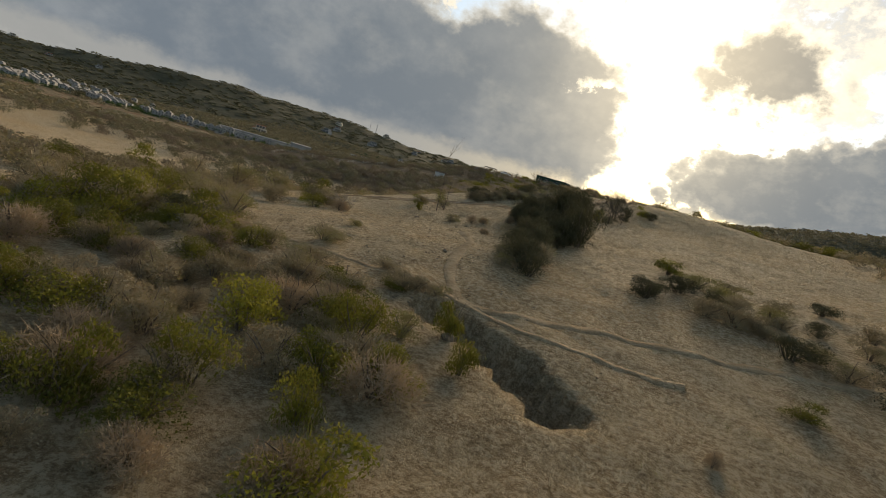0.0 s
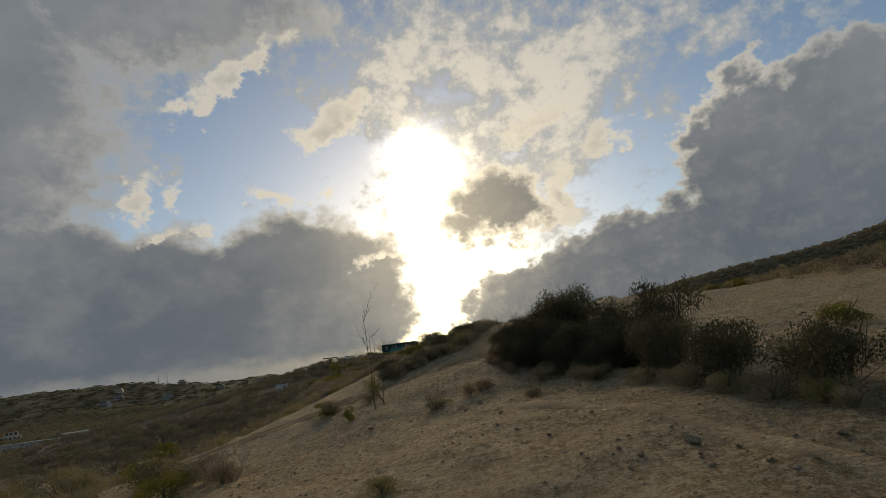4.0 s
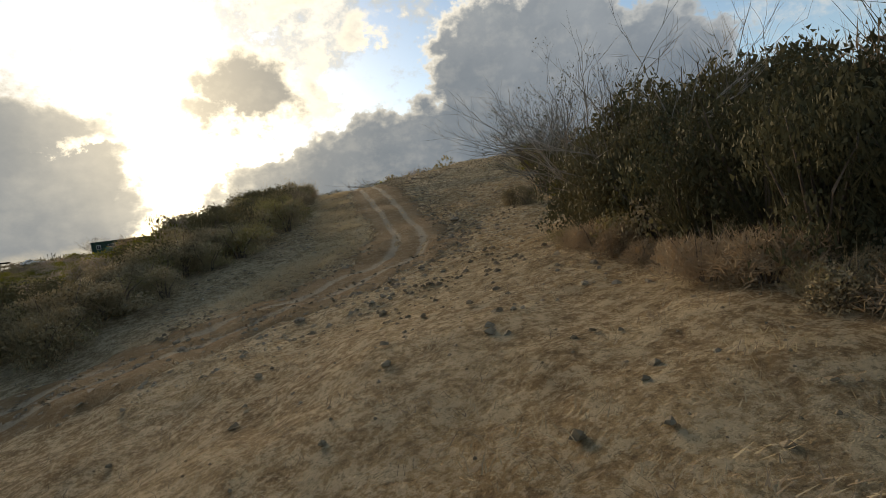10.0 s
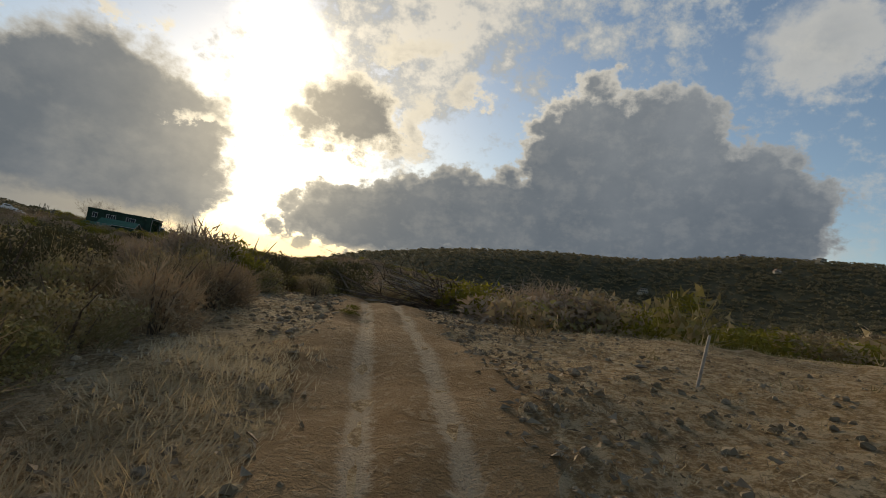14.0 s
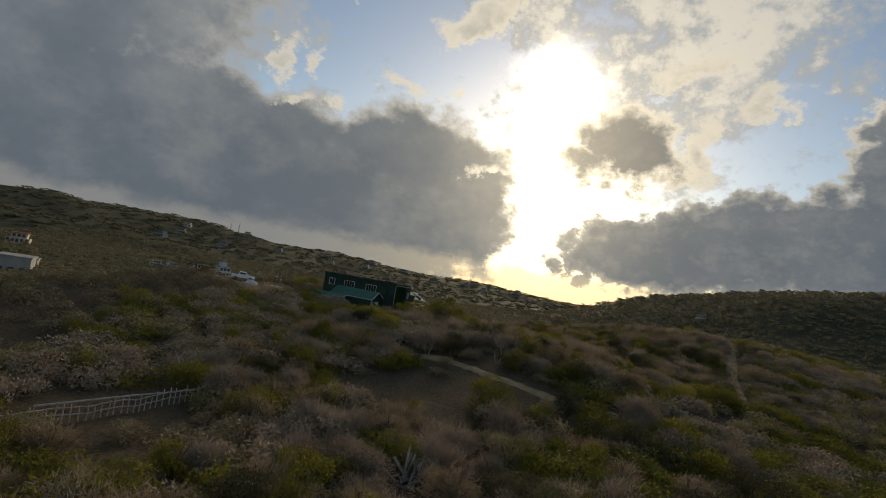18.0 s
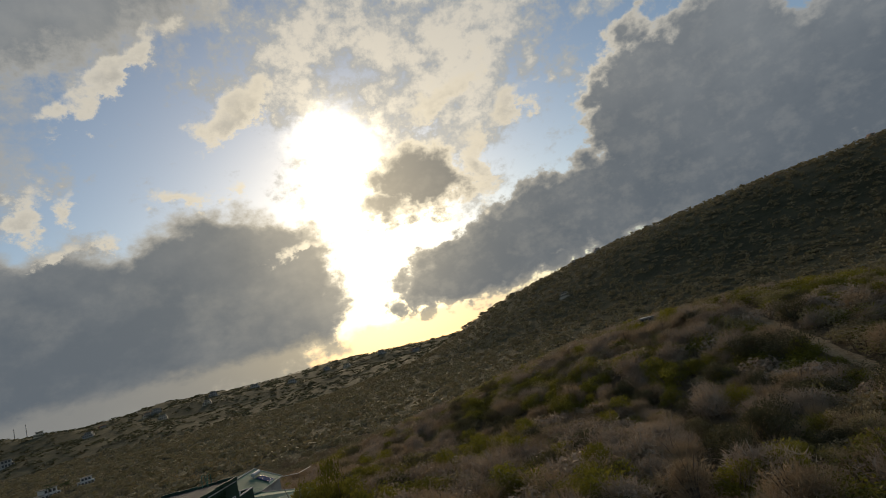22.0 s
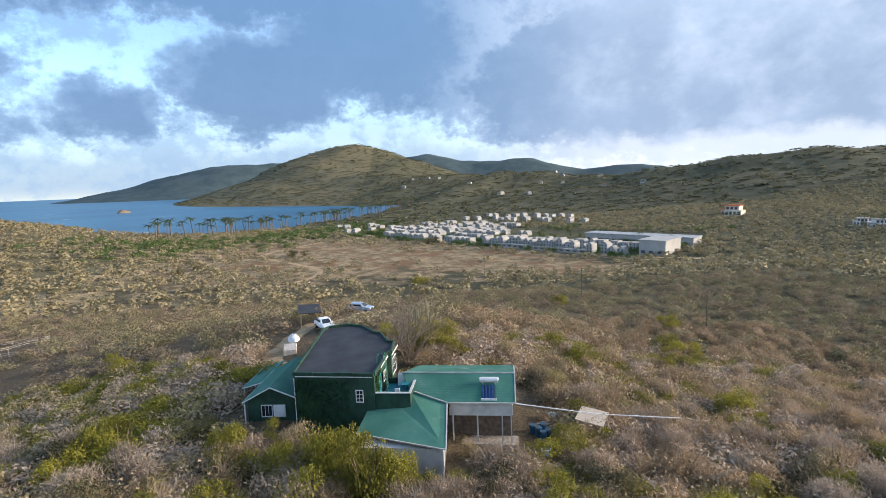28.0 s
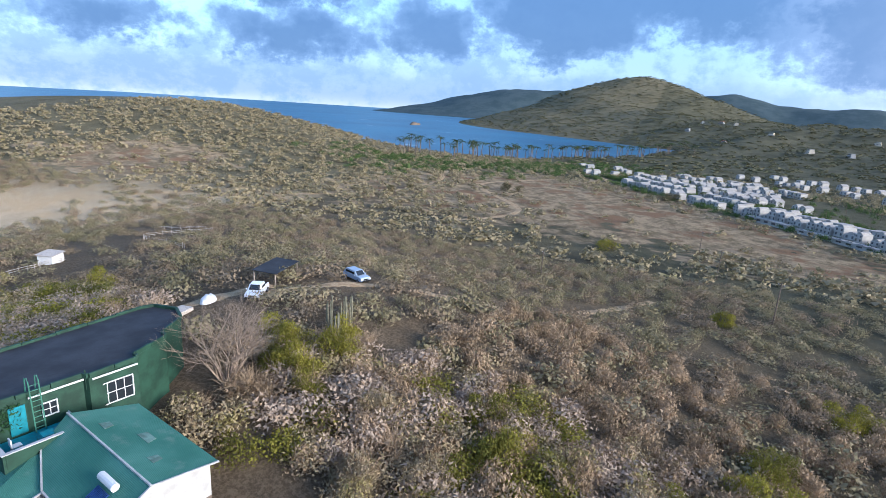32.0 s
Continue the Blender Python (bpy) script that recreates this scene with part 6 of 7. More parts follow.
for x, y in ((-560, 640), (-500, 700), (-470, 690), (-430, 760), (-600, 760), (-640, 840), (-560, 880), (-470, 900), (-420, 950), (-390, 930), (-360, 860), (-300, 900), (-250, 980), (-330, 1010), (-180, 940), (-80, 1040), (0, 1080), (-130, 1120), (60, 1000)):
    villa(x + vr.uniform(-15, 15), y + vr.uniform(-15, 15), vr.uniform(0.9, 1.5), 25 + vr.uniform(-30, 30), vr.choice((RENDERED, RENDERED, CREAM)), vr.choice((ROOF_WHITE, ROOF_GREY, ROOF_RED)), "pale villa on the wooded hill")
for x, y in ((200, 560), (232, 530), (262, 505), (180, 600), (300, 480), (330, 445), (172, 420), (410, 400), (440, 330), (372, 250), (500, 260), (520, 200), (470, 200), (560, 150), (150, 640)):
    villa(x + vr.uniform(-8, 8), y + vr.uniform(-8, 8), vr.uniform(0.5, 0.8), -25 + vr.uniform(-25, 25), vr.choice((WHITE, CREAM)), vr.choice((ROOF_WHITE, ROOF_GREY, ROOF_RED)), "pale villa on the wooded hillside")
for i in range(26):
    a, d = radians(vr.uniform(58, 94)), vr.uniform(900, 1700)
    villa(30 - math.sin(a) * d, -20 + math.cos(a) * d, vr.uniform(0.6, 1.1), vr.uniform(0, 90), vr.choice((RENDERED, CREAM)), vr.choice((ROOF_WHITE, ROOF_RED, ROOF_GREY)), "small pale house on the far slope")
for x, y in ((66, 49), (151, -114)):
    villa(x, y, 0.3, -30, RENDERED, ROOF_GREY, "small house with a grey roof in the scrub")

# palms by the shore and round the villas
PALM = leafy("palm_fronds", [(0.0, (0.03, 0.045, 0.015)), (0.6, (0.07, 0.09, 0.03)), (1.0, (0.13, 0.13, 0.05))], 0.2)


def palm_tree(seed):
    rng = np.random.default_rng(seed)
    t = thing("palm_tree", Matrix(), "tall coconut palm with drooping fronds", "palm", "coconut palms")
    part("trunk", tube(bmesh.new(), [(0, 0, -0.5), (0.3, 0, 3.5), (0.9, 0.1, 7.5)], [0.28, 0.2, 0.15], 6), BARK, t)
    v = []
    for k in range(13):
        a = k * 2.4 + rng.uniform(-0.2, 0.2)
        up = rng.uniform(0.1, 0.9)
        last = np.array([0.9, 0.1, 7.5])
        for j in range(1, 6):
            r = j * 0.62
            p = np.array([0.9 + math.cos(a) * r, 0.1 + math.sin(a) * r, 7.5 + up * r - 0.23 * r * r])
            side = np.array([-math.sin(a), math.cos(a), -0.35]) * (0.5 if j < 5 else 0.2)
            v += [last, p, last + side, last, p, last - side * np.array([1, 1, -1])]
            last = p
    c = new("crown", arrays_mesh("crown", np.array(v), PALM))
    c.parent = t
    return t


PALMS = [palm_tree(s) for s in (1, 2, 3)]
seen_palm = set()


def set_palm(x, y, k):
    i = vr.randrange(3)
    m = Matrix.Translation((x, y, gz(x, y))) @ Matrix.Rotation(vr.uniform(0, 6.28), 4, "Z") @ Matrix.Scale(k, 4)
    if i not in seen_palm:
        seen_palm.add(i)
        PALMS[i].matrix_basis = m
    else:
        copy_thing(PALMS[i], Matrix()).matrix_basis = m


for i in range(110):
    t = vr.uniform(0, 1)
    set_palm(-430 - 480 * t + vr.gauss(0, 12), -238 + 225 * t + 10 + abs(vr.gauss(0, 22)), vr.uniform(1.4, 2.2))
for i in range(30):
    set_palm(vr.uniform(-300, -190), vr.uniform(312, 352), vr.uniform(0.8, 1.2))
for i in range(60):
    x, y = place_uv(vr.uniform(-60, 240), vr.uniform(18, 120))
    set_palm(x, y, vr.uniform(0.6, 1.0))


# ---- single trees, stones, fences, cars and poles ----
dr = random.Random(11)
STONE = plain("grey_stone", (0.3, 0.235, 0.16), 0.9, 0.2, vary=0.4, scale=2.5, bump=0.02)
DEADWOOD = plain("bleached_wood", (0.46, 0.41, 0.35), 0.9, 0.15, vary=0.3, scale=5, bump=0.01)
TYRE = plain("tyre_rubber", (0.02, 0.02, 0.02), 0.8, 0.3)
CAR_WHITE = plain("white_car_paint", (0.78, 0.79, 0.8), 0.25, 0.6, vary=0.04)
CAR_SILVER = plain("silver_blue_car_paint", (0.4, 0.47, 0.55), 0.25, 0.6, metal=0.3, vary=0.05)
LAMP_GLASS = plain("clear_lamp_glass", (0.7, 0.7, 0.68), 0.1, 0.6, vary=0.05)
RED_LAMP = plain("red_lamp_glass", (0.4, 0.02, 0.02), 0.15, 0.6, vary=0.05)
STEEL = plain("dull_steel", (0.35, 0.35, 0.36), 0.45, 0.5, metal=0.7, vary=0.2)


def grow(bm, foot, way, length, radius, depth, rng, droop=0.0, spread=0.65, wind=(0, 0, 0)):
    """A branch and, while depth lasts, the branches that leave it."""
    pts, d, p = [Vector(foot)], Vector(way).normalized(), Vector(foot)
    for k in range(3):
        d = (d + Vector((rng.gauss(0, 0.14), rng.gauss(0, 0.14), rng.gauss(0, 0.08) - droop)) + Vector(wind)).normalized()
        p = p + d * length / 3
        pts.append(p.copy())
    tube(bm, pts, [radius, radius * 0.85, radius * 0.7, radius * 0.45], 4 if radius > 0.02 else 3)
    tips = [p]
    if depth:
        for i in range(rng.randint(2, 4)):
            q = pts[rng.choice((1, 2, 3, 3))]
            side = (d + Vector((rng.gauss(0, spread), rng.gauss(0, spread), rng.gauss(0.15, spread * 0.6)))).normalized()
            tips += grow(bm, q, side, length * rng.uniform(0.55, 0.8), radius * 0.5, depth - 1, rng, droop, spread, wind)
    return tips


def bare_tree(name, label, x, y, height, radius, stems, depth, seed, lean=(0, 0), spread=0.65, mat=BARK, leaves=0, leaf_mat=None, wind=(0, 0, 0), category="tree"):
    rng = random.Random(seed)
    t = thing(name, Matrix.Translation((x, y, gz(x, y) - 0.1)), label, category)
    tips = []
    for i in range(stems):
        bm = bmesh.new()
        a = rng.uniform(0, 6.28)
        k = 0.12 if stems == 1 else 0.55
        way = Vector((k * math.cos(a) + lean[0], k * math.sin(a) + lean[1], 1.0))
        tips += grow(bm, (0.1 * math.cos(a) * (stems > 1), 0.1 * math.sin(a) * (stems > 1), 0), way, height * 0.5, radius, depth, rng, 0, spread, wind)
        part("trunk" if i == 0 else "stem", bm, mat, t)
    if leaves:
        r = np.random.default_rng(seed)
        c = np.array([tuple(tips[int(i)]) for i in r.integers(0, len(tips), leaves)]) + r.normal(scale=0.16, size=(leaves, 3))
        v = np.stack([c + r.normal(scale=0.03, size=(leaves, 3)) for _ in range(3)], 1).reshape(-1, 3)
        o = new("leaves", arrays_mesh("leaves", v, leaf_mat))
        o.parent = t
    return t


def thin_sapling(name, label, x, y, height, seed, lean=(0.0, 0.0), side=7, mat=BARK):
    """A tall thin leaning stem with upright side shoots."""
    rng = random.Random(seed)
    t = thing(name, Matrix.Translation((x, y, gz(x, y) - 0.1)), label, "tree")
    bm = bmesh.new()
    pts = [Vector((lean[0] * height * k ** 1.3 + rng.gauss(0, 0.05), lean[1] * height * k ** 1.3 + rng.gauss(0, 0.05), height * k)) for k in (0, 0.15, 0.3, 0.45, 0.6, 0.75, 0.9, 1.0)]
    tube(bm, pts, [0.06, 0.052, 0.045, 0.037, 0.03, 0.022, 0.014, 0.005], 6)
    part("trunk", bm, mat, t)
    for i in range(side):
        k = rng.randint(1, 6)
        a = rng.uniform(0, 6.28)
        bm = bmesh.new()
        grow(bm, pts[k], (0.6 * math.cos(a), 0.6 * math.sin(a), 1.0), height * rng.uniform(0.14, 0.24), 0.022, 2, rng, -0.05, 0.45)
        part("branch", bm, mat, t)
    return t


thin_sapling("bare_sapling", "tall thin leafless sapling leaning on the slope", 11.0, -196.6, 9.0, 3, (-0.05, 0.03), 9)
thin_sapling("bare_sapling", "short leafless sapling with upright shoots", 11.6, -195.2, 4.4, 4, (0.02, 0.0), 6)
bare_tree("feathery_sapling", "slender bright green feathery sapling on the slope", 11.9, -195.8, 2.6, 0.025, 4, 3, 5, spread=0.3, leaves=2600, leaf_mat=GREEN)
bare_tree("dry_bush", "bare spreading thorn bush at the slope's foot", 2.0, -206.5, 3.2, 0.05, 6, 3, 6, mat=PALE_BARK, category="bush")
for i, (x, y, h) in enumerate(((34.0, -172.2, 4.4), (35.2, -171.0, 4.8), (33.6, -173.6, 3.6), (27.2, -184.6, 4.6), (26.6, -187.5, 4.8))):
    bare_tree("windswept_bush", "bare grey bush combed by the wind", x, y, h, 0.05, 7, 4, 20 + i, (-0.1, 0.05), 0.5, PALE_BARK if i > 2 else BARK, 3200 if i < 3 else 0, DARK, (-0.03, 0, 0), "bush")
bare_tree("young_tree", "young thin tree with few dark leaves", 32.6, -177.8, 5.4, 0.06, 3, 4, 31, (0.05, 0), 0.4, leaves=900, leaf_mat=DARK)
thin_sapling("bare_sapling", "thin leafless sapling beside the road bank", 33.8, -179.4, 4.6, 8, (-0.05, 0.02), 8)
thin_sapling("bare_sapling", "thin leafless sapling beside the road bank", 35.6, -176.5, 2.8, 9, (0.03, 0.02), 5)
bare_tree("spreading_tree", "large bare tree spreading its grey limbs beside the house", -13.4, 11.4, 7.0, 0.11, 13, 4, 40, (-0.05, 0.12), 0.6, TAN_BARK)
bare_tree("bare_tree", "bare grey tree in the scrub", 11.2, -29.5, 4.6, 0.06, 3, 4, 41, (0, 0), 0.5, PALE_BARK, 300, SCRUB)
bare_tree("bare_tree", "bare grey tree in the scrub", 15.5, -31.0, 5.0, 0.06, 4, 4, 42, (0, 0), 0.5, PALE_BARK, 500, SCRUB)
bare_tree("bare_tree", "bare grey tree in the scrub", 24.5, -29.8, 4.4, 0.06, 4, 4, 43, (0, 0), 0.5, PALE_BARK, 500, SCRUB)
bare_tree("dead_tree", "bleached dead tree with twisted limbs in the scrub", 27.0, -101.0, 5.0, 0.07, 2, 3, 44, (-0.25, 0), 0.8, DEADWOOD)
bare_tree("dead_tree", "bleached dead tree with twisted limbs in the scrub", -5.2, -51.0, 4.4, 0.09, 2, 2, 45, (0.7, 0.1), 0.6, DEADWOOD)
CACTUS = plain("cactus_skin", (0.15, 0.145, 0.1), 0.85, 0.2, vary=0.35, scale=3, bump=0.01)
for i, (x, y, h) in enumerate(((-26, 12.5, 4.2), (-27.5, 14, 4.6), (-24.6, 14.6, 4.0), (-29, 12.6, 4.0))):
    t = thing("cactus", Matrix.Translation((x, y, gz(x, y) - 0.1)), "tall grey-green column cactus in the scrub", "cactus", "cacti by the drive")
    for k in range(5):
        a, r = dr.uniform(0, 6.28), dr.uniform(0.1, 0.8)
        part("stem", tube(bmesh.new(), [(r * 0.3 * math.cos(a), r * 0.3 * math.sin(a), 0), (r * math.cos(a), r * math.sin(a), h * 0.3), (r * math.cos(a), r * math.sin(a), h * dr.uniform(0.7, 1.0))], [0.1, 0.11, 0.06], 6), CACTUS, t)
for x, y, r, h in ((-18, 15.5, 2.6, 3.4), (-20.5, 13, 2.4, 3.2), (-16.2, 17.8, 2.2, 2.8), (-22.5, 16, 2.4, 3.0), (-17, 13.4, 1.8, 2.8), (2.5, -14, 2.6, 3.0), (-1, -17, 2.4, 2.8), (6, -4, 2.0, 2.6), (9.0, 4.6, 2.8, 5.2), (8, -2.5, 2.8, 3.8), (11.6, 8.2, 3.0, 6.0), (10.6, 10.4, 2.2, 3.6), (8.6, 1.4, 2.4, 3.6), (4.8, -3.4, 2.4, 3.2), (11.8, 11.5, 2.6, 3.2), (14, -1, 2.8, 3.8), (14.5, 4, 2.8, 4.0), (5.5, 25.5, 2.2, 2.4)):
    set_bush("green", x, y, r, h)
for x, y, r, h in ((-198, 17, 5, 4), (-205, 15, 4, 3.6), (-318, -67, 5, 5), (-322, -60, 4, 4), (-380, 30, 8, 5), (-372, 26, 6, 4), (-251, -114, 4, 4.5), (-268, -112, 4, 4)):
    set_bush("green" if x > -220 else "dark", x, y, r, h)
for x, y, r, h in ((4.5, 31, 2.4, 3.0), (8.5, 27, 2.4, 2.8), (-6, 30, 2.2, 2.6), (-10, 27, 2.4, 3.0), (9, 20, 2.4, 2.6), (-1, 37, 2.4, 2.8), (-18, 24, 2.6, 3.2), (-14, 31, 2.6, 3.0), (12.2, 14.6, 2.3, 3.2), (11.8, 18.4, 2.2, 2.4), (13.4, 11.4, 2.4, 3.0), (14.5, 17, 2.4, 2.6)):
    set_bush("pale" if x > 0 else "mixed", x, y, r, h)


def stone_mesh(seed):
    rng = random.Random(seed)
    bm = bmesh.new()
    bmesh.ops.create_icosphere(bm, subdivisions=2, radius=1.0)
    for v in bm.verts:
        v.co *= 0.8 + 0.16 * math.sin(v.co.x * 4 + seed) * math.sin(v.co.y * 3.3 + seed) + rng.uniform(-0.08, 0.08)
        v.co.z *= 0.7
    me = bpy.data.meshes.new("stone")
    bm.to_mesh(me)
    bm.free()
    me.materials.append(STONE)
    return me


STONES = [stone_mesh(s) for s in (1, 2, 3)]


def set_stone(x, y, r):
    o = tagged(new("stone", dr.choice(STONES)), "weathered grey-brown stone lying on the dry ground", "stone", "stones along the way")
    o.matrix_world = Matrix.Translation((x, y, gz(x, y) + 0.2 * r)) @ Matrix.Rotation(dr.uniform(0, 6.28), 4, "Z") @ Matrix.Diagonal((r, r * dr.uniform(0.6, 1.0), r * dr.uniform(0.6, 1.0), 1))


for x, y, r in ((25, -231, 0.35), (12, -206, 0.3), (20, -210, 0.25), (19, -210.5, 0.2), (26, -176, 0.28), (33, -155.5, 0.22), (27.8, -172.9, 0.3), (33.7, -157.7, 0.22), (22.3, -181.1, 0.16), (20.8, -177, 0.2), (24.3, -182.5, 0.12), (31.5, -247.2, 0.45), (27.2, -252.6, 0.3), (29.8, -245.2, 0.35), (24.2, -256.6, 0.35)):
    set_stone(x, y, r)
line = smooth_line(ROAD[2:12], 0.8)
for i in range(220):
    p, s = line[dr.randrange(len(line))], dr.choice((-1, 1))
    set_stone(p[0] + s * dr.uniform(1.7, 3.4), p[1] + dr.gauss(0, 0.6), dr.uniform(0.05, 0.17))
clods = []
for i in range(5200):
    p, s = line[dr.randrange(len(line))], dr.choice((-1, 1, 1))
    x, y, r = p[0] + s * (1.5 + abs(dr.gauss(0, 1.3))), p[1] + dr.gauss(0, 0.8), dr.uniform(0.025, 0.075)
    z = gz(x, y) + 0.03
    q = [(x + dr.gauss(0, r), y + dr.gauss(0, r), z + dr.uniform(0, r)) for _ in range(3)] + [(x, y, z + 1.3 * r)]
    clods += [q[0], q[1], q[3], q[1], q[2], q[3], q[2], q[0], q[3]]
tagged(new("clods", arrays_mesh("clods", np.array(clods), STONE)), "small clods and gravel along the track", "gravel", kind="stuff")
CLOD = leafy("clod_soil", [(0.0, (0.1, 0.075, 0.045)), (0.35, (0.2, 0.15, 0.09)), (0.65, (0.34, 0.27, 0.18)), (1.0, (0.5, 0.42, 0.3))], 0.0)


def clod_field(name, label, x, y, lo, hi):
    """Broken earth: many small rounded lumps on the ground."""
    n = len(x)
    r = lo * (hi / lo) ** (RNG.uniform(0, 1, n) ** 2.2)
    z = ground_z(x, y)
    turn = RNG.uniform(0, 6.28, n)
    rings = [[np.stack([x + wide * r * RNG.uniform(0.6, 1.3, n) * np.cos(turn + k * 1.257), y + wide * r * RNG.uniform(0.6, 1.3, n) * np.sin(turn + k * 1.257), z - 0.01 + high * r * RNG.uniform(0.6, 1.2, n)], 1) for k in range(5)] for wide, high in ((1.0, 0.0), (0.8, 0.5))]
    top = np.stack([x + RNG.normal(0, 0.25, n) * r, y + RNG.normal(0, 0.25, n) * r, z + 0.75 * r], 1)
    tris = []
    for k in range(5):
        j = (k + 1) % 5
        tris += [(rings[0][k], rings[0][j], rings[1][k]), (rings[0][j], rings[1][j], rings[1][k]), (rings[1][k], rings[1][j], top)]
    tris = np.stack([np.stack(t, 1) for t in tris], 1).reshape(-1, 3)
    tagged(new(name, arrays_mesh(name, tris, CLOD)), label, "clods", kind="stuff")


xs, ys = scatter(14, 52, -186, -126, 0.26, lambda x, y: (seg_dist(x, y, ROAD) > 1.2) & (RNG.uniform(0, 1, x.shape) < np.clip(1.25 - seg_dist(x, y, ROAD) / 9, 0.0, 0.8)))
clod_field("earth_clods", "loose brown clods of earth beside the track", xs, ys, 0.02, 0.11)
xs, ys = scatter(2, 46, -246, -184, 0.34, lambda x, y: (path_dist(x, y) < 16) & (RNG.uniform(0, 1, x.shape) < 0.12 + 0.6 * np.clip(np.sin(x * 0.33 + 2 * np.sin(y * 0.21)) * np.sin(y * 0.29 + x * 0.1) + 0.25, 0, 1)))
clod_field("slope_clods", "loose brown clods and litter on the bare slope", xs, ys, 0.02, 0.11)
plank = thing("plank", pose(17, -194, gz(17, -194) + 0.05, 2, 6, 15), "short bleached plank lying in the straw", "plank")
part("board", boxes((-0.45, 0.45, -0.09, 0.09, -0.02, 0.03), bevel=0.008), DEADWOOD, plank)
for x, y in ((13.2, -190.6), (36, -150)):
    post = thing("marker_post", pose(x, y, gz(x, y), 4, 3, 0), "thin wooden marker post beside the track", "post")
    part("stake", tube(bmesh.new(), [(0, 0, -0.2), (0.02, 0, 1.0)], [0.035, 0.03], 5), DEADWOOD, post)

# the heap of cut brushwood beside the road
pile = thing("brush_pile", Matrix.Translation((37.8, -131, gz(37.8, -131))) @ Matrix.Diagonal((2.1, 1.9, 1.15, 1)), "heap of cut dry branches beside the track", "brushwood")
for i in range(110):
    a, b = dr.uniform(0, 6.28), dr.uniform(0, 6.28)
    r = dr.uniform(0, 1.3)
    f = Vector((r * math.cos(a), r * math.sin(a), dr.uniform(0, 1.0) * (1.5 - r)))
    bm = bmesh.new()
    grow(bm, f, (math.cos(b), math.sin(b), dr.uniform(-0.1, 0.5)), dr.uniform(0.9, 1.8), dr.uniform(0.02, 0.045), 1, dr)
    part("branch", bm, BARK if i % 5 else PALE_BARK, pile)
r = np.random.default_rng(3)
c = new("leaves", arrays_mesh("leaves", leaf_cloud(r, 700, 0.05, 6) * np.array([2.0, 1.7, 1.5]), SCRUB))
c.parent = pile


def stick_fence(points, spacing, height, label, logs=True):
    f = thing("stick_fence", Matrix(), label, "fence")
    line = smooth_line(points, spacing)
    for p, q in zip(line, line[1:]):
        z, zq = gz(*p), gz(*q)
        h = height * dr.uniform(0.75, 1.2)
        part("post", tube(bmesh.new(), [(p[0], p[1], z - 0.2), (p[0] + dr.gauss(0, 0.05), p[1] + dr.gauss(0, 0.05), z + h)], [0.06, 0.05], 5), DEADWOOD, f)
        if logs:
            for k in (0.45, 0.85):
                part("rail", tube(bmesh.new(), [(p[0], p[1], z + height * k), (q[0], q[1], zq + height * k)], [0.05, 0.045], 4), DEADWOOD, f)
    return f


stick_fence([(-9, -70), (-6, -68), (-3.2, -61.5), (-1.6, -57), (1.1, -49.6)], 0.5, 1.3, "rough fence of bleached sticks and poles")
stick_fence([(-20, -54), (-37, -61), (-42, -62)], 1.6, 1.0, "rough fence of bleached sticks around a clearing")
stick_fence([(-63, -55), (-74, -84), (-96, -84), (-92, -102)], 2.2, 1.1, "rough fence of bleached sticks around a clearing")
for a, b in (((-8, -64), (-1, -52)), ((2.4, -42.6), (4.8, -42.2)), ((-0.6, -50), (1.8, -50.6)), ((10.8, -29.7), (13.8, -33.0)), ((9.4, -35), (11.6, -36))):
    log = thing("log", Matrix(), "bleached fallen log lying in the scrub", "log")
    part("stem", tube(bmesh.new(), [(*a, gz(*a) + 0.5), ((a[0] + b[0]) / 2, (a[1] + b[1]) / 2, gz((a[0] + b[0]) / 2, (a[1] + b[1]) / 2) + 0.6), (*b, gz(*b) + 0.4)], [0.1, 0.09, 0.05], 6), DEADWOOD, log)
heap = thing("board_heap", pose(22, -64.6, gz(22, -64.6), 0, 0, 25), "collapsed heap of bleached boards and branches in the scrub", "timber heap")
for i in range(26):
    a, r = dr.uniform(0, 6.28), dr.uniform(0.2, 1.4)
    bm = boxes((-0.09, 0.09, -0.02, 0.02, 0, dr.uniform(1.4, 2.6)), bevel=0.006)
    bmesh.ops.transform(bm, matrix=pose(r * math.cos(a), r * math.sin(a), 0.0, dr.uniform(-65, 65), dr.uniform(-65, 65), dr.uniform(0, 180)), verts=bm.verts)
    part("board", bm, DEADWOOD, heap)
table = thing("white_table", pose(13.5, -33, gz(13.5, -33), 0, 0, 15), "small white slab table in the clearing", "table")
part("tabletop", boxes((-0.9, 0.9, -0.4, 0.4, 0.62, 0.7), bevel=0.01), WHITE, table)
for x, y in ((-0.8, -0.3), (0.8, -0.3), (-0.8, 0.3), (0.8, 0.3)):
    part("leg", boxes((x - 0.05, x + 0.05, y - 0.05, y + 0.05, -0.1, 0.62)), WHITE, table)
hut = thing("hut", pose(-40, -63, gz(-40, -63), 0, 0, 30), "small white hut beside the clearing", "hut")
part("wall", boxes((-1.8, 1.8, -1.3, 1.3, -0.4, 1.9), bevel=0.03), WHITE, hut)
part("roof", slab([(-2.1, -1.6, 2.2), (2.1, -1.6, 2.2), (2.1, 1.6, 1.95), (-2.1, 1.6, 1.95)], 0.08), DEADWOOD, hut, "pale board roof")


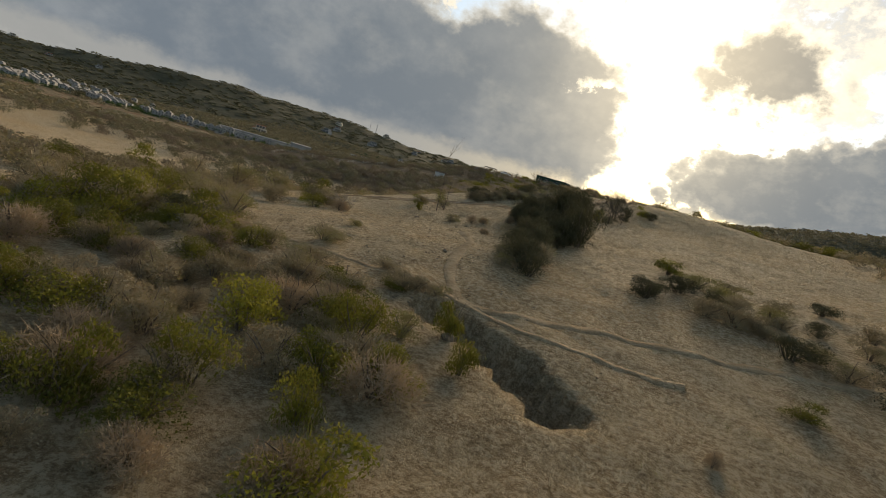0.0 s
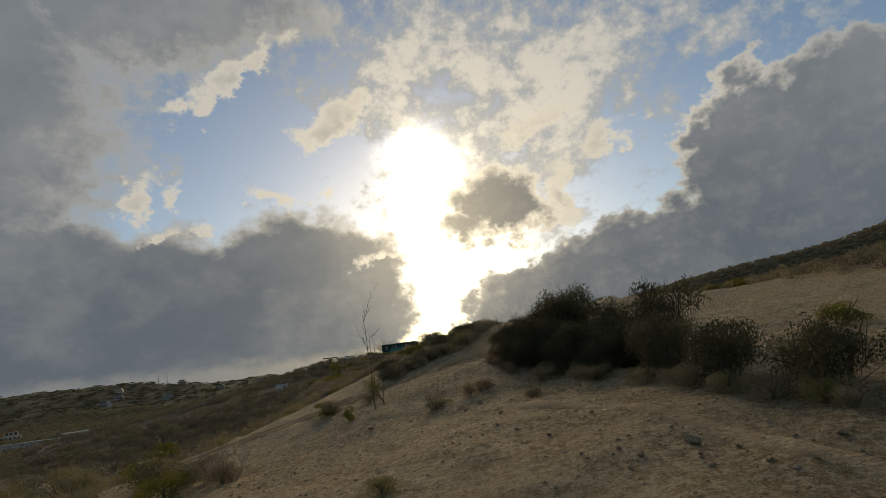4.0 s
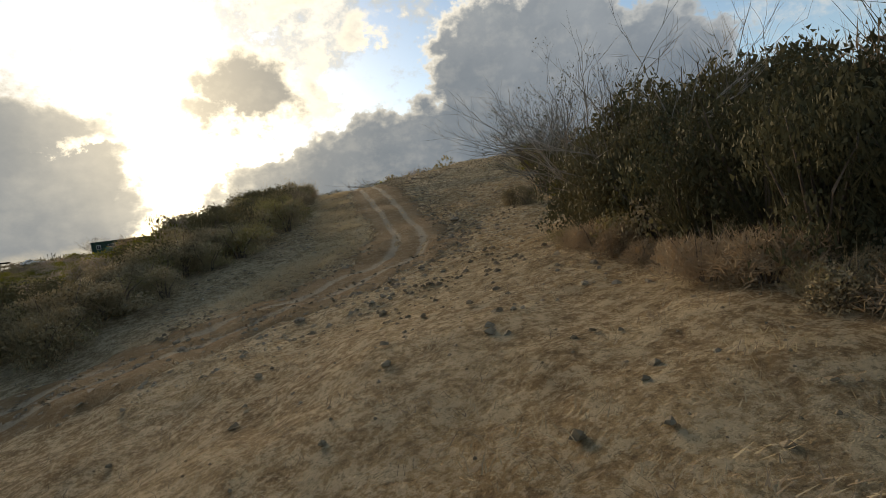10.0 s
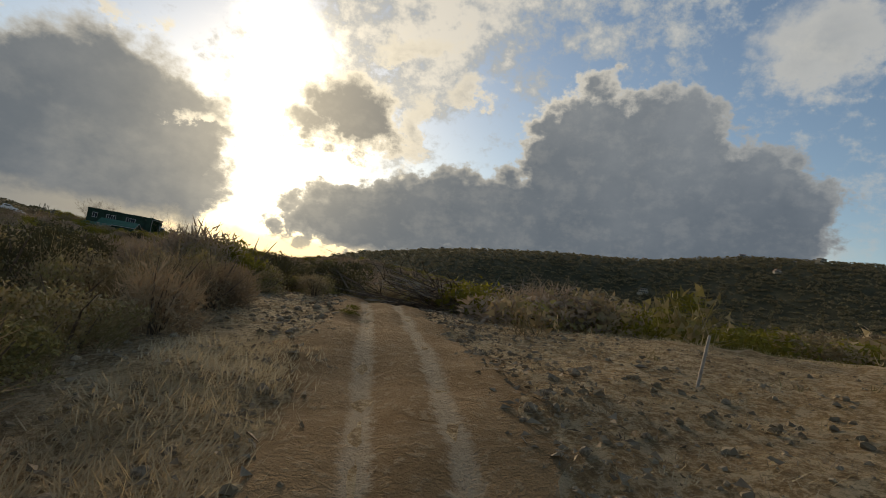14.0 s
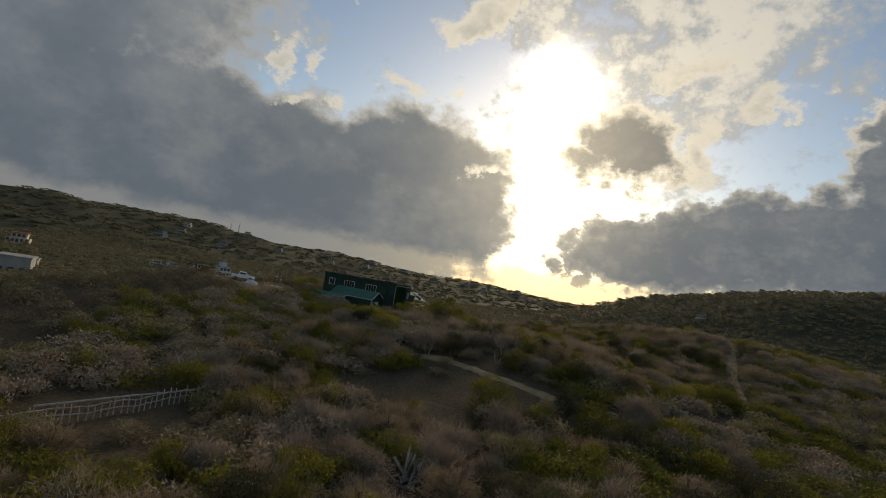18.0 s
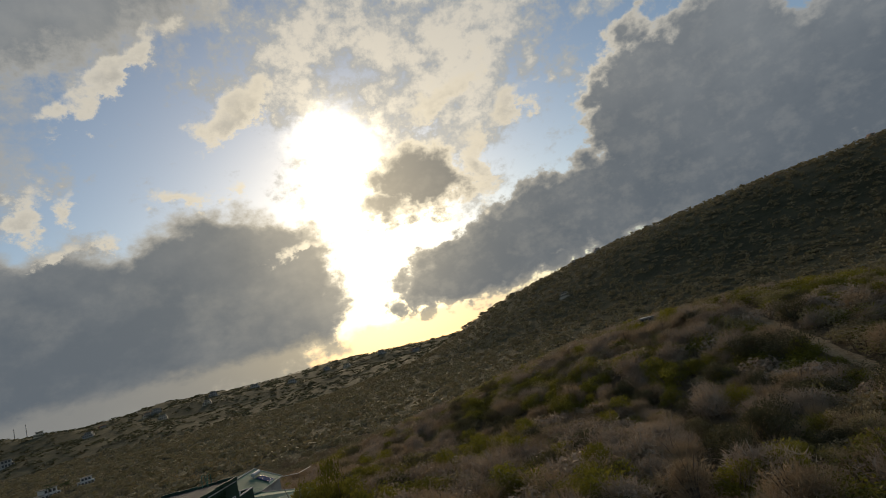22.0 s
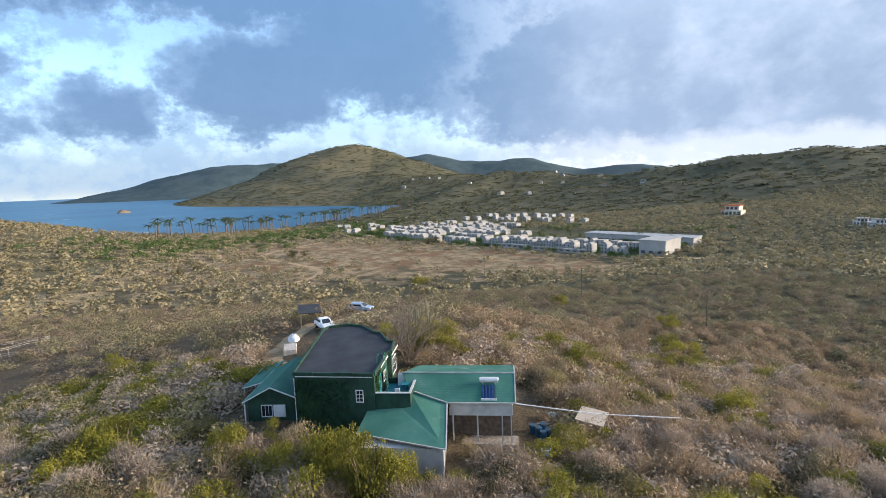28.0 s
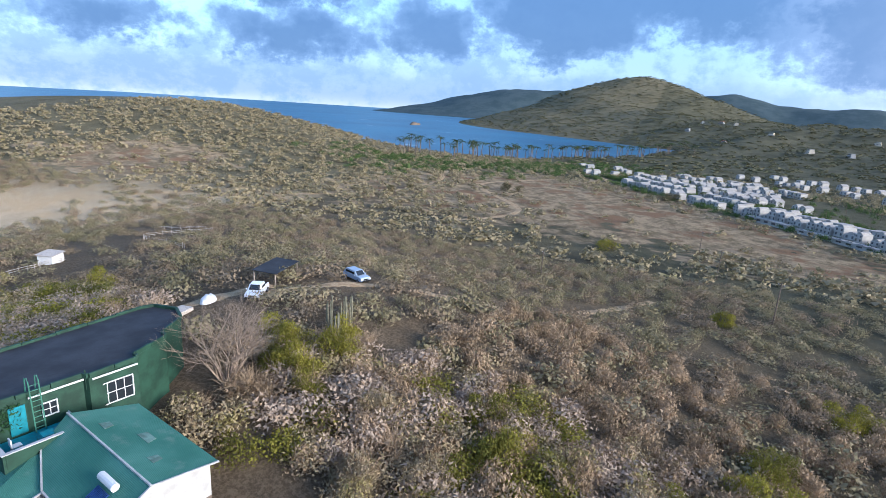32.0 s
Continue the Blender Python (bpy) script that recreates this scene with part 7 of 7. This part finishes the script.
def car(x, y, turn, paint, label, pickup=False):
    """A parked car, its front towards -y of its own axes."""
    t = thing("parked_car", pose(x, y, gz(x, y), 0, 0, turn), label, "car", "cars on the drive")
    prof = [(-2.2, 0.45), (-2.25, 0.75), (-2.1, 0.98), (-1.15, 1.08), (2.1, 1.1), (2.25, 0.9), (2.25, 0.45)]
    cab = [(-1.1, 1.07), (-0.45, 1.62), (0.75 if pickup else 1.6, 1.66), (0.95 if pickup else 2.1, 1.09)]

    def pressed(rows, half, inset):
        bm = bmesh.new()
        ends = []
        for s in (-1, 1):
            ends.append([bm.verts.new((s * (half - (inset if z > rows[0][1] + 0.2 else 0)), y, z)) for y, z in rows])
        bm.faces.new(ends[0])
        bm.faces.new(ends[1][::-1])
        for i in range(len(rows)):
            j = (i + 1) % len(rows)
            bm.faces.new((ends[0][i], ends[1][i], ends[1][j], ends[0][j]))
        bmesh.ops.recalc_face_normals(bm, faces=bm.faces)
        bmesh.ops.bevel(bm, geom=list(bm.edges), offset=0.04, segments=2, affect="EDGES")
        return bm
    part("body", pressed(prof, 0.88, 0.04), paint, t, smooth=False)
    part("cab", pressed(cab, 0.82, 0.12), paint, t)
    part("windscreen", slab([(-0.62, -1.12, 1.14), (0.62, -1.12, 1.14), (0.56, -0.52, 1.62), (-0.56, -0.52, 1.62)], 0.02), GLASS, t)
    for s in (-1, 1):
        part("side_window", boxes((s * 0.795 - 0.012, s * 0.795 + 0.012, -0.5, 0.7 if pickup else 1.6, 1.16, 1.48), bevel=0.01), GLASS, t)
        part("headlight", boxes((s * 0.66 - 0.17, s * 0.66 + 0.17, -2.27, -2.18, 0.72, 0.88), bevel=0.02), LAMP_GLASS, t)
        part("tail_light", boxes((s * 0.74 - 0.1, s * 0.74 + 0.1, 2.2, 2.28, 0.7, 0.95), bevel=0.02), RED_LAMP, t)
        part("mirror", boxes((s * 0.98 - 0.1, s * 0.98 + 0.1, -0.85, -0.75, 1.08, 1.22), bevel=0.03), paint, t)
        for wy in (-1.4, 1.4):
            w = part("wheel", tube(bmesh.new(), [(s * 0.7, wy, 0.34), (s * 0.92, wy, 0.34)], 0.34, 14), TYRE, t)
            part("rim", tube(bmesh.new(), [(s * 0.9, wy, 0.34), (s * 0.935, wy, 0.34)], 0.2, 10), STEEL, w)
    part("bumper", boxes((-0.8, 0.8, -2.32, -2.2, 0.42, 0.62), bevel=0.04), TYRE, t)
    part("grille", boxes((-0.4, 0.4, -2.275, -2.2, 0.66, 0.84), bevel=0.02), TYRE, t)
    if pickup:
        part("cargo_bed", boxes((-0.72, 0.72, 1.05, 2.1, 1.08, 1.13)), TYRE, t)
    return t


car(-29.5, -0.8, 118, CAR_WHITE, "white pickup parked on the dirt drive", True)
car(-45.0, 3.0, 160, CAR_SILVER, "silver-blue car parked among the scrub", False)
port = thing("carport", pose(-36.5, -4.2, gz(-36.5, -4.2), 0, 0, 14), "low open carport with a dark sheet roof", "carport")
part("roof", slab([(-3.2, -1.7, 2.3), (3.2, -1.7, 2.3), (3.2, 1.7, 2.1), (-3.2, 1.7, 2.1)], 0.08), FLAT_ROOF, port, "dark sheet roof")
for x, y in ((-3, -1.5), (3, -1.5), (-3, 1.5), (3, 1.5)):
    part("post", boxes((x - 0.06, x + 0.06, y - 0.06, y + 0.06, -0.3, 2.1)), TIMBER, port)
white = thing("covered_heap", pose(-25.5, -4.5, gz(-25.5, -4.5), 0, 0, 20), "heap covered with a white tarpaulin", "tarpaulin")
bm = bmesh.new()
bmesh.ops.create_icosphere(bm, subdivisions=3, radius=1.0)
for v in bm.verts:
    v.co = Vector((v.co.x * 1.3, v.co.y * 0.8, max(-0.1, v.co.z) * 0.9 + 0.16 * math.sin(v.co.x * 9) * math.cos(v.co.y * 7)))
part("tarpaulin", bm, WHITE, white, smooth=True)
slabs = thing("concrete_slab", pose(-21, -4, gz(-21, -4), 0, 0, 10), "pale concrete slab beside the drive", "slab")
part("slab", boxes((-1.5, 1.5, -0.8, 0.8, -0.3, 0.5), bevel=0.04), DEADWOOD, slabs)

pole_src = None
for x, y, h in ((-166, 55, 9.0), (-110, 64, 9.5), (-108, 14, 7.5), (-225, 50, 9.0), (-60, 75, 9.0)):
    m = pose(x, y, gz(x, y), 0, 0, 40)
    if pole_src is None:
        pole_src = thing("utility_pole", m, "tall thin wooden utility pole in the scrub", "utility pole", "utility poles")
        part("pole", tube(bmesh.new(), [(0, 0, -0.5), (0, 0, 9.5)], [0.16, 0.11], 7), BARK, pole_src)
        part("crossarm", boxes((-0.8, 0.8, -0.06, 0.06, 8.9, 9.02)), BARK, pole_src)
        for k in (-0.7, 0, 0.7):
            part("insulator", tube(bmesh.new(), [(k, 0, 9.02), (k, 0, 9.2)], 0.05, 6), WHITE, pole_src)
    else:
        copy_thing(pole_src, m @ Matrix.Scale(h / 9.5, 4))
for x, y, h in ((-640, 1000, 26), (-655, 992, 20)):
    mast = thing("antenna_mast", pose(x, y, gz(x, y)), "thin steel antenna mast on the far hilltop", "mast", "antenna masts")
    part("pole", tube(bmesh.new(), [(0, 0, -1), (0, 0, h)], [0.8, 0.3], 4), STEEL, mast)
    for k in (0.5, 0.7, 0.9):
        part("bracket", boxes((-1.4, 1.4, -0.2, 0.2, h * k, h * k + 0.5)), STEEL, mast)

# wooden steps and clutter behind the annex
stair = thing("wooden_steps", pose(-1.0, 24.6, gz(-1.0, 24.6) + 0.15, 0, 0, -70), "weathered timber steps behind the annex", "steps")
for k in range(6):
    part("tread", boxes((-0.9, 0.9, k * 0.32, k * 0.32 + 0.28, 0.3 - k * 0.12, 0.36 - k * 0.12), bevel=0.01), TIMBER, stair)
for s in (-0.95, 0.95):
    part("stringer", slab([(s - 0.04, 0, 0.3), (s + 0.04, 0, 0.3), (s + 0.04, 1.9, -0.4), (s - 0.04, 1.9, -0.4)], 0.2), TIMBER, stair)
for x, y, s in ((8.2, 19.4, 0.9), (-3.0, 26.1, 0.6)):
    heap = thing("folded_tarpaulin", pose(x, y, gz(x, y), 0, 0, 30), "crumpled pale turquoise tarpaulin on the ground", "tarpaulin")
    bm = bmesh.new()
    bmesh.ops.create_icosphere(bm, subdivisions=3, radius=s)
    for v in bm.verts:
        v.co = Vector((v.co.x * 1.3, v.co.y, max(-0.05, v.co.z) * 0.55 * (1 + 0.3 * math.sin(v.co.x * 8) * math.cos(v.co.y * 6))))
    part("sheet", bm, plain("faded_tarpaulin", (0.32, 0.5, 0.5), 0.6, 0.3, vary=0.4, scale=3), heap, smooth=True)
tub = thing("bathtub", pose(4.0, 23.6, gz(4.0, 23.6), 0, 0, 70), "old white bathtub standing behind the annex", "bathtub")
part("shell", boxes((-0.4, 0.4, -0.8, 0.8, 0.0, 0.1), (-0.4, -0.33, -0.8, 0.8, 0.1, 0.55), (0.33, 0.4, -0.8, 0.8, 0.1, 0.55), (-0.33, 0.33, -0.8, -0.73, 0.1, 0.55), (-0.33, 0.33, 0.73, 0.8, 0.1, 0.55)), WHITE, tub)
part("water", boxes((-0.33, 0.33, -0.73, 0.73, 0.3, 0.34)), GLASS, tub, "dark still water")
# an islet in the bay
bm = bmesh.new()
bmesh.ops.create_icosphere(bm, subdivisions=3, radius=1.0)
for v in bm.verts:
    v.co = Vector((v.co.x * 26, v.co.y * 10, v.co.z * (7 + 2 * math.sin(v.co.x * 5))))
islet = thing("islet", pose(-1350, -700, SEA), "small dark rocky islet in the bay", "rock")
part("rock", bm, BARK, islet, smooth=True)
